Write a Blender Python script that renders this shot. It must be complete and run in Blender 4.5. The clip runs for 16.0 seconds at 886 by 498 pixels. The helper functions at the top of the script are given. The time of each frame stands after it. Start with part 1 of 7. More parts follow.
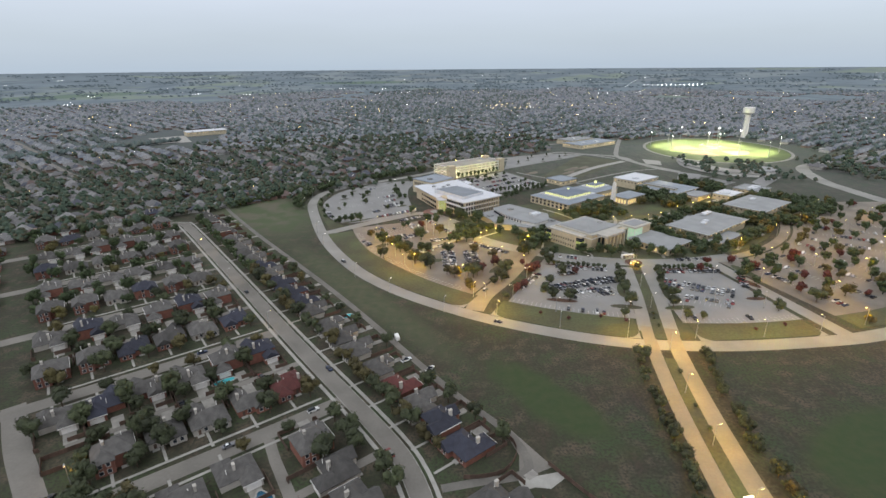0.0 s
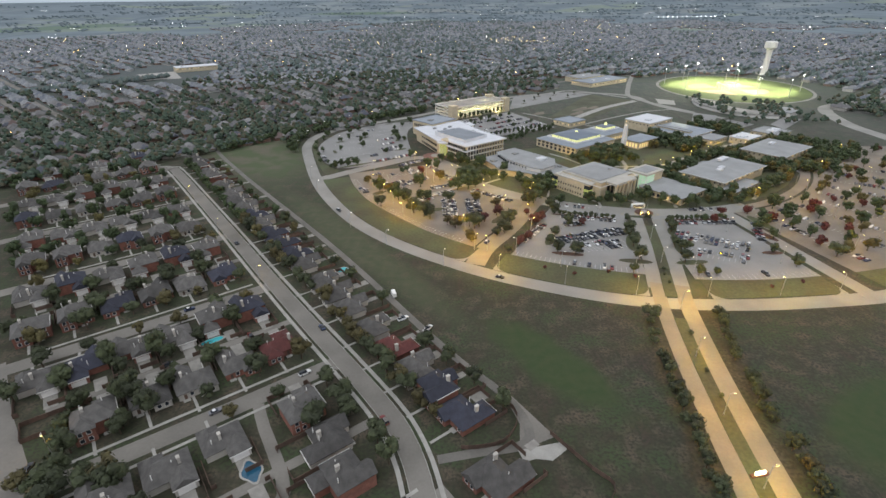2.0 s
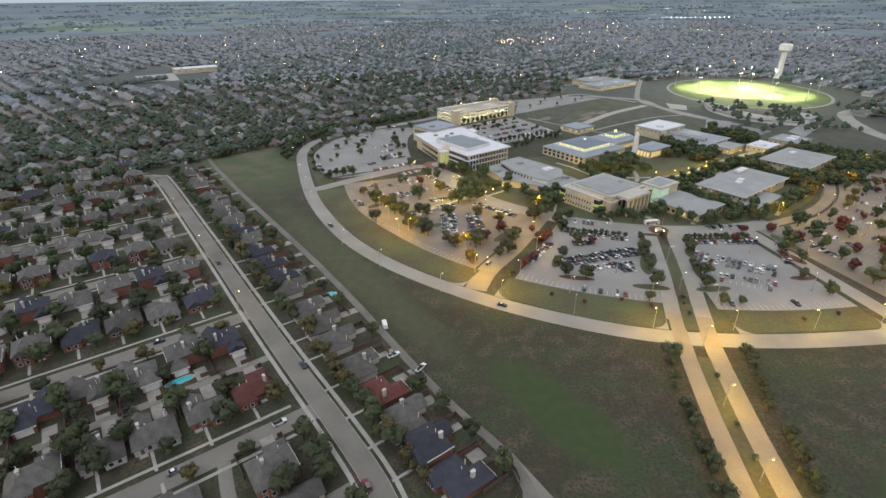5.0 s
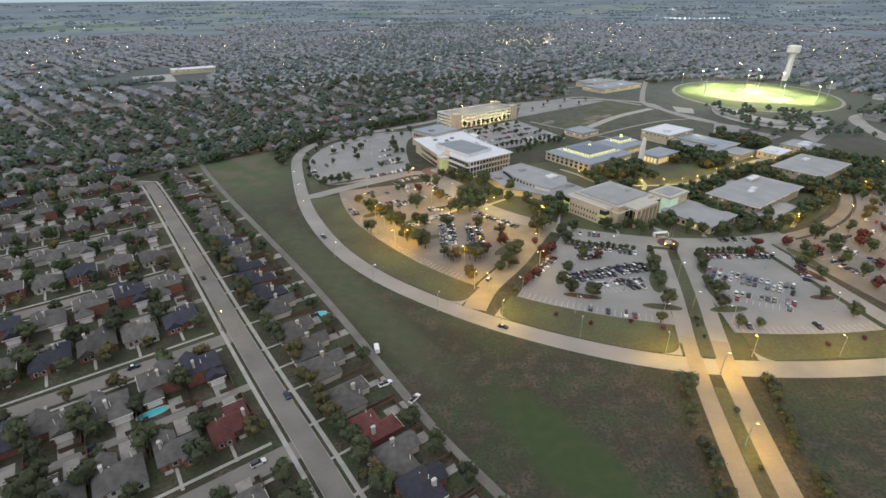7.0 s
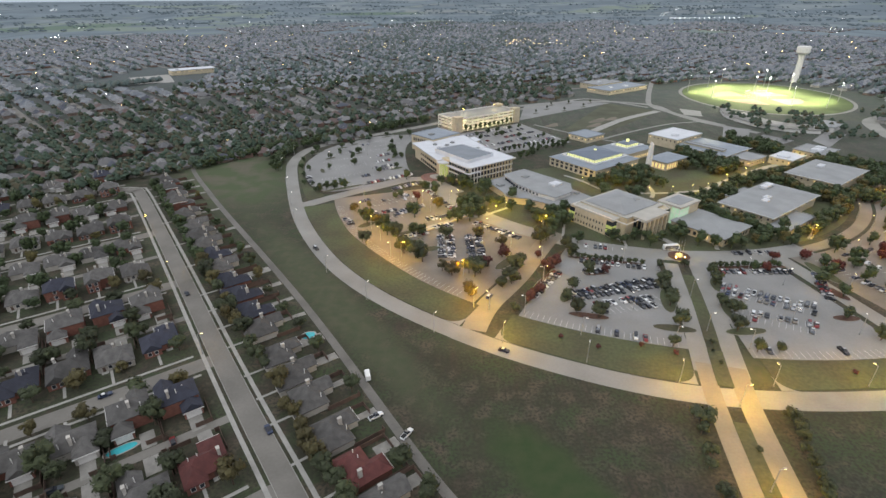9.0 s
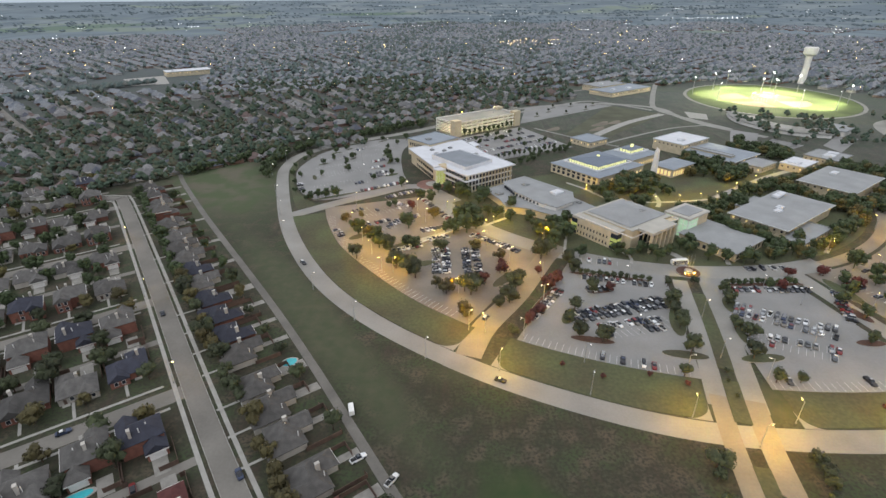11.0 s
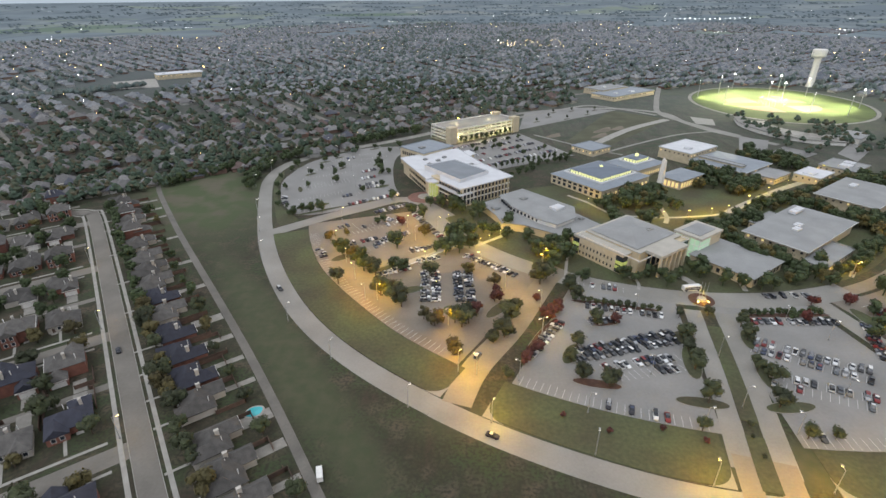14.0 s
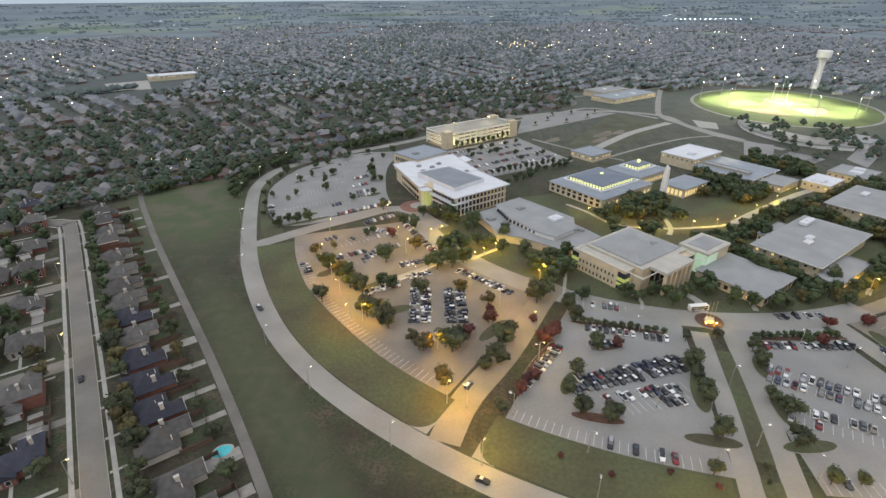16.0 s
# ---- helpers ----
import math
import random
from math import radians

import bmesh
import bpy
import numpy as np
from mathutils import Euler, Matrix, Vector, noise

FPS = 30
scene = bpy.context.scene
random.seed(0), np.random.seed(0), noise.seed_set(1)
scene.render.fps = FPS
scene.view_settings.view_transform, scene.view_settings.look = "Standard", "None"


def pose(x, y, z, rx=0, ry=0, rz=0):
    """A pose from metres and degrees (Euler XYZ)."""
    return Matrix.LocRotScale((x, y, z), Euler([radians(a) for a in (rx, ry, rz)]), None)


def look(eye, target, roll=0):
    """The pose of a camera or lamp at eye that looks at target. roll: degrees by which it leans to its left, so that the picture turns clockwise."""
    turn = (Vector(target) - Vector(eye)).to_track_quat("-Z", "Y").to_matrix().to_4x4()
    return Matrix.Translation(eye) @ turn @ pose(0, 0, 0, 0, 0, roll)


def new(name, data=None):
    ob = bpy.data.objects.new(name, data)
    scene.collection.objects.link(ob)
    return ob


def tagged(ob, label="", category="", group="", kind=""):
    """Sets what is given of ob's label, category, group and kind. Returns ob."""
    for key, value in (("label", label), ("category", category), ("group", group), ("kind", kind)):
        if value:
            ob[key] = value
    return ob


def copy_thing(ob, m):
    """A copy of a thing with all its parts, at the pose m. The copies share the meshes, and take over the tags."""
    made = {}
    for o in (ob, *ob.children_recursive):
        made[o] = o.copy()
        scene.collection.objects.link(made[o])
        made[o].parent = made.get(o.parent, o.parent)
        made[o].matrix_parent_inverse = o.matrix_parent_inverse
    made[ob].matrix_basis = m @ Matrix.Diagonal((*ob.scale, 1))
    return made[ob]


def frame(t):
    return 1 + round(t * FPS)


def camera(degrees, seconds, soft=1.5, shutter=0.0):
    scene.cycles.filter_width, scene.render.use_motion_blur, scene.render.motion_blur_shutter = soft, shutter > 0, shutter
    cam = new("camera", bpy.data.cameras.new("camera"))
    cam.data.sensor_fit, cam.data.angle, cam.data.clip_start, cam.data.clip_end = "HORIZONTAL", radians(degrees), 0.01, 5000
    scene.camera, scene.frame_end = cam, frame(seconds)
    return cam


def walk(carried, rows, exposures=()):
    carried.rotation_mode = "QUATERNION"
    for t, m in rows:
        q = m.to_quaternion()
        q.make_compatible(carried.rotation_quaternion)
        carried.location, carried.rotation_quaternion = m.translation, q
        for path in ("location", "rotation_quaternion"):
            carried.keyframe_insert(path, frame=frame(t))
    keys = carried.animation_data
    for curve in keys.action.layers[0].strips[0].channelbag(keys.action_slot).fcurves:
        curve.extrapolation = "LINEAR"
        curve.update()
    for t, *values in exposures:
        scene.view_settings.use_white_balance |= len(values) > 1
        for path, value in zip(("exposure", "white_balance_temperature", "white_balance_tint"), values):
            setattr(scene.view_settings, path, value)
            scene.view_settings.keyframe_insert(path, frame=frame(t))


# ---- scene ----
# camera and walk
EXPOSURE = 0.0
cam = camera(83.33, 16.0, soft=1.5)
ROWS = [
    (0.0, -6.12, -1.42, 130.81, -0.849, -20.167, 0.463),
    (0.5, -5.82, 2.57, 130.11, -0.748, -23.453, 0.362),
    (1.0, -5.47, 7.23, 129.87, -0.660, -26.921, 0.383),
    (1.5, -4.85, 11.62, 130.14, -0.562, -27.019, 0.359),
    (2.0, -4.13, 15.95, 130.13, -0.465, -26.991, 0.403),
    (2.5, -3.46, 20.22, 130.13, -0.357, -26.979, 0.394),
    (3.0, -2.93, 24.36, 130.22, -0.266, -26.973, 0.357),
    (3.5, -2.15, 28.78, 130.21, -0.161, -26.970, 0.311),
    (4.0, -1.32, 32.89, 130.21, -0.018, -26.945, 0.341),
    (6.5, 1.21, 54.26, 129.90, 0.296, -26.934, 0.271),
    (7.0, 1.86, 58.33, 130.04, 0.367, -26.924, 0.258),
    (7.5, 2.30, 62.52, 130.11, 0.421, -26.935, 0.285),
    (8.0, 2.99, 66.50, 130.05, 0.459, -26.955, 0.261),
    (8.5, 3.54, 70.74, 129.94, 0.666, -26.965, 0.261),
    (9.0, 4.26, 74.96, 129.95, 0.716, -26.961, 0.270),
    (11.5, 8.64, 97.37, 129.66, 0.955, -26.944, 0.321),
    (12.0, 9.44, 101.74, 129.70, 0.991, -26.944, 0.352),
    (12.5, 10.27, 105.84, 129.92, 1.024, -26.932, 0.359),
    (13.0, 11.07, 110.09, 130.07, 1.026, -26.949, 0.355),
    (13.5, 12.22, 114.63, 129.97, 1.043, -26.916, 0.331),
    (14.0, 13.04, 119.05, 129.87, 1.004, -26.893, 0.332),
    (14.5, 14.22, 123.22, 129.76, 1.043, -26.901, 0.327),
    (15.0, 15.45, 127.80, 129.66, 1.061, -26.889, 0.402),
    (15.5, 16.56, 132.14, 129.71, 1.048, -26.846, 0.435),
    (16.0, 17.28, 136.15, 129.83, 1.014, -26.870, 0.347),
]
# rows: seconds, x, y, z, yaw, pitch, lean
walk(cam, [(t, pose(x, y, z, 0, 0, yaw) @ pose(0, 0, 0, 90 + pitch, 0, 0) @ pose(0, 0, 0, 0, 0, -lean)) for t, x, y, z, yaw, pitch, lean in ROWS],
     exposures=[(0.0, EXPOSURE), (16.0, EXPOSURE)])

# ---- world, sun and exposure ----
SUN_ELEV, SUN_ROT = radians(4.0), radians(250.0)
world = bpy.data.worlds.new("dusk_sky")
scene.world = world
world.use_nodes = True
wn, wl = world.node_tree.nodes, world.node_tree.links
sky = wn.new("ShaderNodeTexSky")
sky.sky_type, sky.sun_disc, sky.sun_elevation, sky.sun_rotation = "NISHITA", False, SUN_ELEV, SUN_ROT
sky.air_density, sky.dust_density, sky.ozone_density = 1.0, 1.0, 2.0
bg = wn["Background"]
cloud = wn.new("ShaderNodeMix")
cloud.data_type = "RGBA"
cloud.inputs[0].default_value = 0.9
band, grad = wn.new("ShaderNodeTexCoord"), wn.new("ShaderNodeSeparateXYZ")
ramp = wn.new("ShaderNodeValToRGB")
wl.new(band.outputs["Generated"], grad.inputs[0])
wl.new(grad.outputs[2], ramp.inputs[0])
for i, (p, c) in enumerate(((0.0, (3.5, 4.2, 5.0)), (0.05, (4.0, 4.6, 5.3)), (0.16, (5.45, 5.9, 6.9)), (0.5, (6.1, 6.25, 6.75)))):
    e = ramp.color_ramp.elements[i] if i < 2 else ramp.color_ramp.elements.new(p)
    e.position, e.color = p, (*c, 1)
puff, patchy = wn.new("ShaderNodeTexNoise"), wn.new("ShaderNodeMix")
puff.inputs["Scale"].default_value, puff.inputs["Detail"].default_value = 2.2, 5.0
stretch = wn.new("ShaderNodeMapping")
stretch.inputs[3].default_value = (1, 1, 7)
wl.new(band.outputs["Generated"], stretch.inputs[0])
wl.new(stretch.outputs[0], puff.inputs["Vector"])
patchy.data_type, patchy.blend_type = "RGBA", "OVERLAY"
patchy.inputs[0].default_value = 0.08
wl.new(ramp.outputs[0], patchy.inputs[6])
wl.new(puff.outputs[0], patchy.inputs[7])
wl.new(patchy.outputs[2], cloud.inputs[7])
wl.new(sky.outputs[0], cloud.inputs[6])
wl.new(cloud.outputs[2], bg.inputs[0])
bg.inputs[1].default_value = 0.15
sun = new("sun", bpy.data.lights.new("sun", "SUN"))
sun.data.energy, sun.data.angle, sun.data.color = 0.85, radians(30), (0.94, 0.98, 1.04)
sun.matrix_world = look((0, 0, 0), (0.35, 0.55, -1.0))

# ---- small tools ----
TURN = math.degrees(math.atan2(0.593, 0.805))
rng = random.Random(7)


def W(a, b):
    """Town grid (a across the street, b along it) to the world."""
    return 0.805 * a - 0.593 * b, 0.593 * a + 0.805 * b


def part(name, bm, material, parent, label="", kind=""):
    me = bpy.data.meshes.new(name)
    bm.to_mesh(me)
    bm.free()
    me.materials.append(material)
    ob = new(name, me)
    ob.parent = parent
    return tagged(ob, label, kind=kind)


def solid(name, bm, material, label, category="", kind="structure", group="", m=None):
    ob = part(name, bm, material, None)
    if m is not None:
        ob.matrix_world = m
    return tagged(ob, label, category, group, kind)


def thing(name, m, label, category, group="", kind=""):
    ob = new(name)
    ob.empty_display_size = 0.2
    ob.matrix_world = m
    return tagged(ob, label, category, group, kind)


def box(bm, x0, x1, y0, y1, z0, z1):
    v = [bm.verts.new(p) for p in ((x0, y0, z0), (x1, y0, z0), (x1, y1, z0), (x0, y1, z0), (x0, y0, z1), (x1, y0, z1), (x1, y1, z1), (x0, y1, z1))]
    for f in ((3, 2, 1, 0), (4, 5, 6, 7), (0, 1, 5, 4), (1, 2, 6, 5), (2, 3, 7, 6), (3, 0, 4, 7)):
        bm.faces.new([v[i] for i in f])
    return bm


def boxes(*rows):
    bm = bmesh.new()
    for r in rows:
        box(bm, *r)
    return bm


def prism(bm, pts, z0, z1):
    lo, hi = [bm.verts.new((x, y, z0)) for x, y in pts], [bm.verts.new((x, y, z1)) for x, y in pts]
    n = len(pts)
    bm.faces.new(hi)
    bm.faces.new(lo[::-1])
    for i in range(n):
        bm.faces.new((lo[i], lo[(i + 1) % n], hi[(i + 1) % n], hi[i]))
    return bm


def tube(bm, x, y, z0, z1, r0, r1, n=8):
    prism_lo = [bm.verts.new((x + r0 * math.cos(6.2832 * i / n), y + r0 * math.sin(6.2832 * i / n), z0)) for i in range(n)]
    prism_hi = [bm.verts.new((x + r1 * math.cos(6.2832 * i / n), y + r1 * math.sin(6.2832 * i / n), z1)) for i in range(n)]
    bm.faces.new(prism_hi)
    bm.faces.new(prism_lo[::-1])
    for i in range(n):
        bm.faces.new((prism_lo[i], prism_lo[(i + 1) % n], prism_hi[(i + 1) % n], prism_hi[i]))
    return bm


def hip(bm, x0, x1, y0, y1, z, pitch, over=0.45, gable=(False, False)):
    """A hip roof with eaves; its ridge runs along the longer side. gable: which ridge ends stand upright."""
    x0, x1, y0, y1 = x0 - over, x1 + over, y0 - over, y1 + over
    along_x = x1 - x0 >= y1 - y0
    if along_x:
        half = (y1 - y0) / 2
        r0, r1 = x0 + (0.02 if gable[0] else half), x1 - (0.02 if gable[1] else half)
        ridge = ((r0, (y0 + y1) / 2), (max(r1, r0 + 0.05), (y0 + y1) / 2))
    else:
        half = (x1 - x0) / 2
        r0, r1 = y0 + (0.02 if gable[0] else half), y1 - (0.02 if gable[1] else half)
        ridge = (((x0 + x1) / 2, r0), ((x0 + x1) / 2, max(r1, r0 + 0.05)))
    top = z + half * pitch
    e = [bm.verts.new((x, y, z)) for x, y in ((x0, y0), (x1, y0), (x1, y1), (x0, y1))]
    lo = [bm.verts.new((x, y, z - 0.18)) for x, y in ((x0, y0), (x1, y0), (x1, y1), (x0, y1))]
    r = [bm.verts.new((*p, top)) for p in ridge]
    if along_x:
        fs = ((e[0], e[1], r[1], r[0]), (e[1], e[2], r[1]), (e[2], e[3], r[0], r[1]), (e[3], e[0], r[0]))
    else:
        fs = ((e[0], e[1], r[0]), (e[1], e[2], r[1], r[0]), (e[2], e[3], r[1]), (e[3], e[0], r[0], r[1]))
    for f in fs:
        bm.faces.new(f)
    bm.faces.new(lo[::-1])
    for i in range(4):
        bm.faces.new((lo[i], lo[(i + 1) % 4], e[(i + 1) % 4], e[i]))
    return bm


def spline(pts, step=6.0):
    """Points along a smooth line through a few bends."""
    p = [np.array(q, float) for q in pts]
    p = [2 * p[0] - p[1], *p, 2 * p[-1] - p[-2]]
    out = []
    for i in range(1, len(p) - 2):
        n = max(2, int(np.linalg.norm(p[i + 1] - p[i]) / step))
        for k in range(n):
            t = k / n
            out.append(0.5 * (2 * p[i] + (p[i + 1] - p[i - 1]) * t + (2 * p[i - 1] - 5 * p[i] + 4 * p[i + 1] - p[i + 2]) * t * t + (3 * p[i] - p[i - 1] - 3 * p[i + 1] + p[i + 2]) * t ** 3))
    out.append(p[-2])
    return out


def strip(bm, line, left, right, z0, z1):
    """A slab along a line, from left to right of it (metres, right is plus)."""
    n = len(line)
    rows = []
    for i in range(n):
        d = line[min(i + 1, n - 1)] - line[max(i - 1, 0)]
        d = d / np.linalg.norm(d)
        nn = np.array((d[1], -d[0]))
        l, r = line[i] + nn * left, line[i] + nn * right
        rows.append([bm.verts.new((*l, z1)), bm.verts.new((*r, z1)), bm.verts.new((*r, z0)), bm.verts.new((*l, z0))])
    for p, q in zip(rows, rows[1:]):
        for i in range(4):
            j = (i + 1) % 4
            bm.faces.new((p[i], p[j], q[j], q[i]))
    bm.faces.new(rows[0])
    bm.faces.new(rows[-1][::-1])
    return bm


# ---- materials ----
def mat(name, colour, rough=0.85, vary=0.25, scale=0.6, fine=6.0, bump=0.15, metal=0.0, tint=None, per=0.0, world_space=False, emit=None, glow=0.0):
    """Procedural surface: a base colour broken at two scales, with fine relief; per: how far each object differs."""
    m = bpy.data.materials.new(name)
    m.use_nodes = True
    n, l = m.node_tree.nodes, m.node_tree.links
    b = n["Principled BSDF"]
    b.inputs["Roughness"].default_value, b.inputs["Metallic"].default_value = rough, metal
    if world_space:
        co = n.new("ShaderNodeNewGeometry").outputs["Position"]
    else:
        co = n.new("ShaderNodeTexCoord").outputs["Object"]
    big, small = n.new("ShaderNodeTexNoise"), n.new("ShaderNodeTexNoise")
    for t, s, d in ((big, scale, 4.0), (small, fine, 3.0)):
        t.inputs["Scale"].default_value, t.inputs["Detail"].default_value = s, d
        l.new(co, t.inputs["Vector"])
    mix = n.new("ShaderNodeMix")
    mix.data_type = "RGBA"
    dark = tint or tuple(c * (1 - 0.75 * vary) for c in colour)
    light = tuple(min(1, c * (1 + 0.6 * vary)) for c in colour)
    mix.inputs[6].default_value, mix.inputs[7].default_value = (*dark, 1), (*light, 1)
    ramp = n.new("ShaderNodeMapRange")
    ramp.inputs[1].default_value, ramp.inputs[2].default_value = 0.3, 0.7
    l.new(big.outputs[0], ramp.inputs[0])
    l.new(ramp.outputs[0], mix.inputs[0])
    hsv = n.new("ShaderNodeHueSaturation")
    l.new(mix.outputs[2], hsv.inputs["Color"])
    val = n.new("ShaderNodeMapRange")
    val.inputs[3].default_value, val.inputs[4].default_value = 1 - 0.6 * vary, 1 + 0.6 * vary
    l.new(small.outputs[0], val.inputs[0])
    last = val.outputs[0]
    if per:
        info, rnd, mul = n.new("ShaderNodeObjectInfo"), n.new("ShaderNodeMapRange"), n.new("ShaderNodeMath")
        rnd.inputs[3].default_value, rnd.inputs[4].default_value = 1 - per, 1 + per
        mul.operation = "MULTIPLY"
        l.new(info.outputs["Random"], rnd.inputs[0])
        l.new(rnd.outputs[0], mul.inputs[0])
        l.new(last, mul.inputs[1])
        last = mul.outputs[0]
    l.new(last, hsv.inputs["Value"])
    l.new(hsv.outputs[0], b.inputs["Base Color"])
    if bump:
        bp = n.new("ShaderNodeBump")
        bp.inputs["Strength"].default_value, bp.inputs["Distance"].default_value = bump, 0.05
        l.new(small.outputs[0], bp.inputs["Height"])
        l.new(bp.outputs[0], b.inputs["Normal"])
    if emit:
        b.inputs["Emission Color"].default_value, b.inputs["Emission Strength"].default_value = (*emit, 1), glow
    return m


def island_mat(name, colours, rough=0.9):
    """For joined crowds: each piece takes one of a few colours."""
    m = bpy.data.materials.new(name)
    m.use_nodes = True
    n, l = m.node_tree.nodes, m.node_tree.links
    b = n["Principled BSDF"]
    b.inputs["Roughness"].default_value = rough
    geo, ramp = n.new("ShaderNodeNewGeometry"), n.new("ShaderNodeValToRGB")
    ramp.color_ramp.interpolation = "CONSTANT"
    e = ramp.color_ramp.elements
    while len(e) < len(colours):
        e.new(0.5)
    for i, c in enumerate(colours):
        e[i].position, e[i].color = i / len(colours), (*c, 1)
    l.new(geo.outputs["Random Per Island"], ramp.inputs[0])
    tex, mul = n.new("ShaderNodeTexNoise"), n.new("ShaderNodeMix")
    tex.inputs["Scale"].default_value = 0.5
    l.new(geo.outputs["Position"], tex.inputs["Vector"])
    mul.data_type, mul.blend_type = "RGBA", "MULTIPLY"
    mul.inputs[0].default_value = 0.6
    l.new(ramp.outputs[0], mul.inputs[6])
    l.new(tex.outputs[0], mul.inputs[7])
    l.new(mul.outputs[2], b.inputs["Base Color"])
    return m


CONCRETE = mat("concrete", (0.255, 0.248, 0.225), 0.9, 0.22, 0.05, 1.2, world_space=True)
STREET = mat("street_concrete", (0.182, 0.170, 0.148), 0.9, 0.25, 0.06, 1.0, world_space=True)
ALLEYSTONE = mat("alley_concrete", (0.150, 0.141, 0.124), 0.9, 0.3, 0.08, 1.0, world_space=True)
DRIVE = mat("driveway_concrete", (0.255, 0.243, 0.217), 0.9, 0.25, 0.4, 3.0, world_space=True)
WALKWAY = mat("sidewalk_concrete", (0.33, 0.32, 0.29), 0.9, 0.2, 0.3, 3.0, world_space=True)
LOT = mat("parking_concrete", (0.24, 0.237, 0.226), 0.9, 0.2, 0.04, 0.9, world_space=True)
# brown concrete; part of its warmth stands in for the amber lamplight
AMBERLOT = mat("amber_brown_concrete", (0.205, 0.180, 0.146), 0.9, 0.28, 0.05, 0.9, world_space=True)
# avenue concrete with golden lamplight put into the base colour
AMBER_STONE = mat("amber_tinted_concrete", (0.235, 0.208, 0.160), 0.9, 0.25, 0.06, 1.1, world_space=True)
PAINT = mat("white_paint", (0.75, 0.75, 0.72), 0.7, 0.15, 1.0, 8.0)
LAWN = mat("lawn", (0.056, 0.070, 0.031), 0.95, 0.75, 0.045, 0.7, world_space=True, tint=(0.062, 0.055, 0.033))
ROOF_GREY = mat("grey_shingle", (0.092, 0.087, 0.081), 0.9, 0.35, 0.5, 4.0, per=0.3)
ROOF_NAVY = mat("navy_shingle", (0.033, 0.035, 0.05), 0.85, 0.3, 0.5, 4.0, per=0.2)
ROOF_RED = mat("red_shingle", (0.10, 0.032, 0.028), 0.9, 0.3, 0.5, 4.0, per=0.15)
BRICK = mat("brick_wall", (0.20, 0.085, 0.06), 0.9, 0.3, 0.6, 7.0, per=0.3)
TANBRICK = mat("tan_brick", (0.54, 0.46, 0.32), 0.9, 0.15, 0.3, 5.0)
TRIM = mat("white_trim", (0.72, 0.70, 0.66), 0.7, 0.12, 0.8, 6.0)
GLASS = mat("dark_glass", (0.03, 0.035, 0.045), 0.12, 0.1, 0.5, 2.0, bump=0.0)
LITGLASS = mat("lit_glass", (0.12, 0.13, 0.06), 0.2, 0.4, 0.8, 2.0, bump=0.0, emit=(0.8, 0.9, 0.25), glow=0.42)
LANTERNGLASS = mat("lantern_glass", (0.5, 0.5, 0.25), 0.3, 0.5, 0.5, 2.0, bump=0.0, emit=(0.95, 0.95, 0.42), glow=0.9)
WARMGLASS = mat("lit_window", (0.5, 0.4, 0.2), 0.3, 0.1, 0.4, 1.0, bump=0.0, emit=(1.0, 0.72, 0.3), glow=0.85)
FENCE = mat("weathered_fence", (0.105, 0.068, 0.05), 0.9, 0.3, 0.6, 5.0, per=0.25)
WHITEROOF = mat("white_membrane", (0.60, 0.61, 0.63), 0.6, 0.1, 0.15, 1.5)
GREYROOF = mat("grey_membrane", (0.278, 0.284, 0.280), 0.8, 0.15, 0.1, 1.0)
SLATEROOF = mat("blue_grey_metal_roof", (0.23, 0.26, 0.29), 0.5, 0.12, 0.2, 2.0)
DARKROOF = mat("dark_grey_membrane", (0.22, 0.24, 0.26), 0.8, 0.15, 0.1, 1.0)
STEEL = mat("galvanised_steel", (0.45, 0.45, 0.44), 0.5, 0.1, 1.0, 6.0, metal=0.6)
BARK = mat("bark", (0.09, 0.065, 0.045), 0.95, 0.4, 1.5, 9.0)
LEAF = mat("green_leaves", (0.046, 0.057, 0.024), 0.8, 0.6, 0.5, 3.0, per=0.35)
LEAFRED = mat("red_leaves", (0.078, 0.026, 0.020), 0.8, 0.5, 0.5, 3.0, per=0.3)
LEAFGOLD = mat("olive_leaves", (0.080, 0.068, 0.024), 0.8, 0.5, 0.5, 3.0, per=0.3)
AMBERHEAD = mat("sodium_lamp_glass", (0.8, 0.6, 0.3), 0.4, 0.05, 1.0, 2.0, bump=0, emit=(1.0, 0.55, 0.10), glow=32.0)
WHITEHEAD = mat("flood_lamp_glass", (0.8, 0.8, 0.8), 0.4, 0.05, 1.0, 2.0, bump=0, emit=(0.95, 1.0, 0.9), glow=26.0)
DEEPWATER = mat("deep_pool_water", (0.02, 0.085, 0.14), 0.08, 0.15, 0.5, 2.0)
WATER = mat("pool_water", (0.06, 0.42, 0.46), 0.08, 0.15, 0.5, 2.0)
TYRE = mat("rubber", (0.02, 0.02, 0.02), 0.8, 0.2)
LANTERN = mat("dark_slate_roof", (0.125, 0.155, 0.195), 0.5, 0.12, 0.2, 2.0)
RUST = mat("brown_mulch", (0.085, 0.045, 0.03), 0.95, 0.4, 0.5, 4.0)

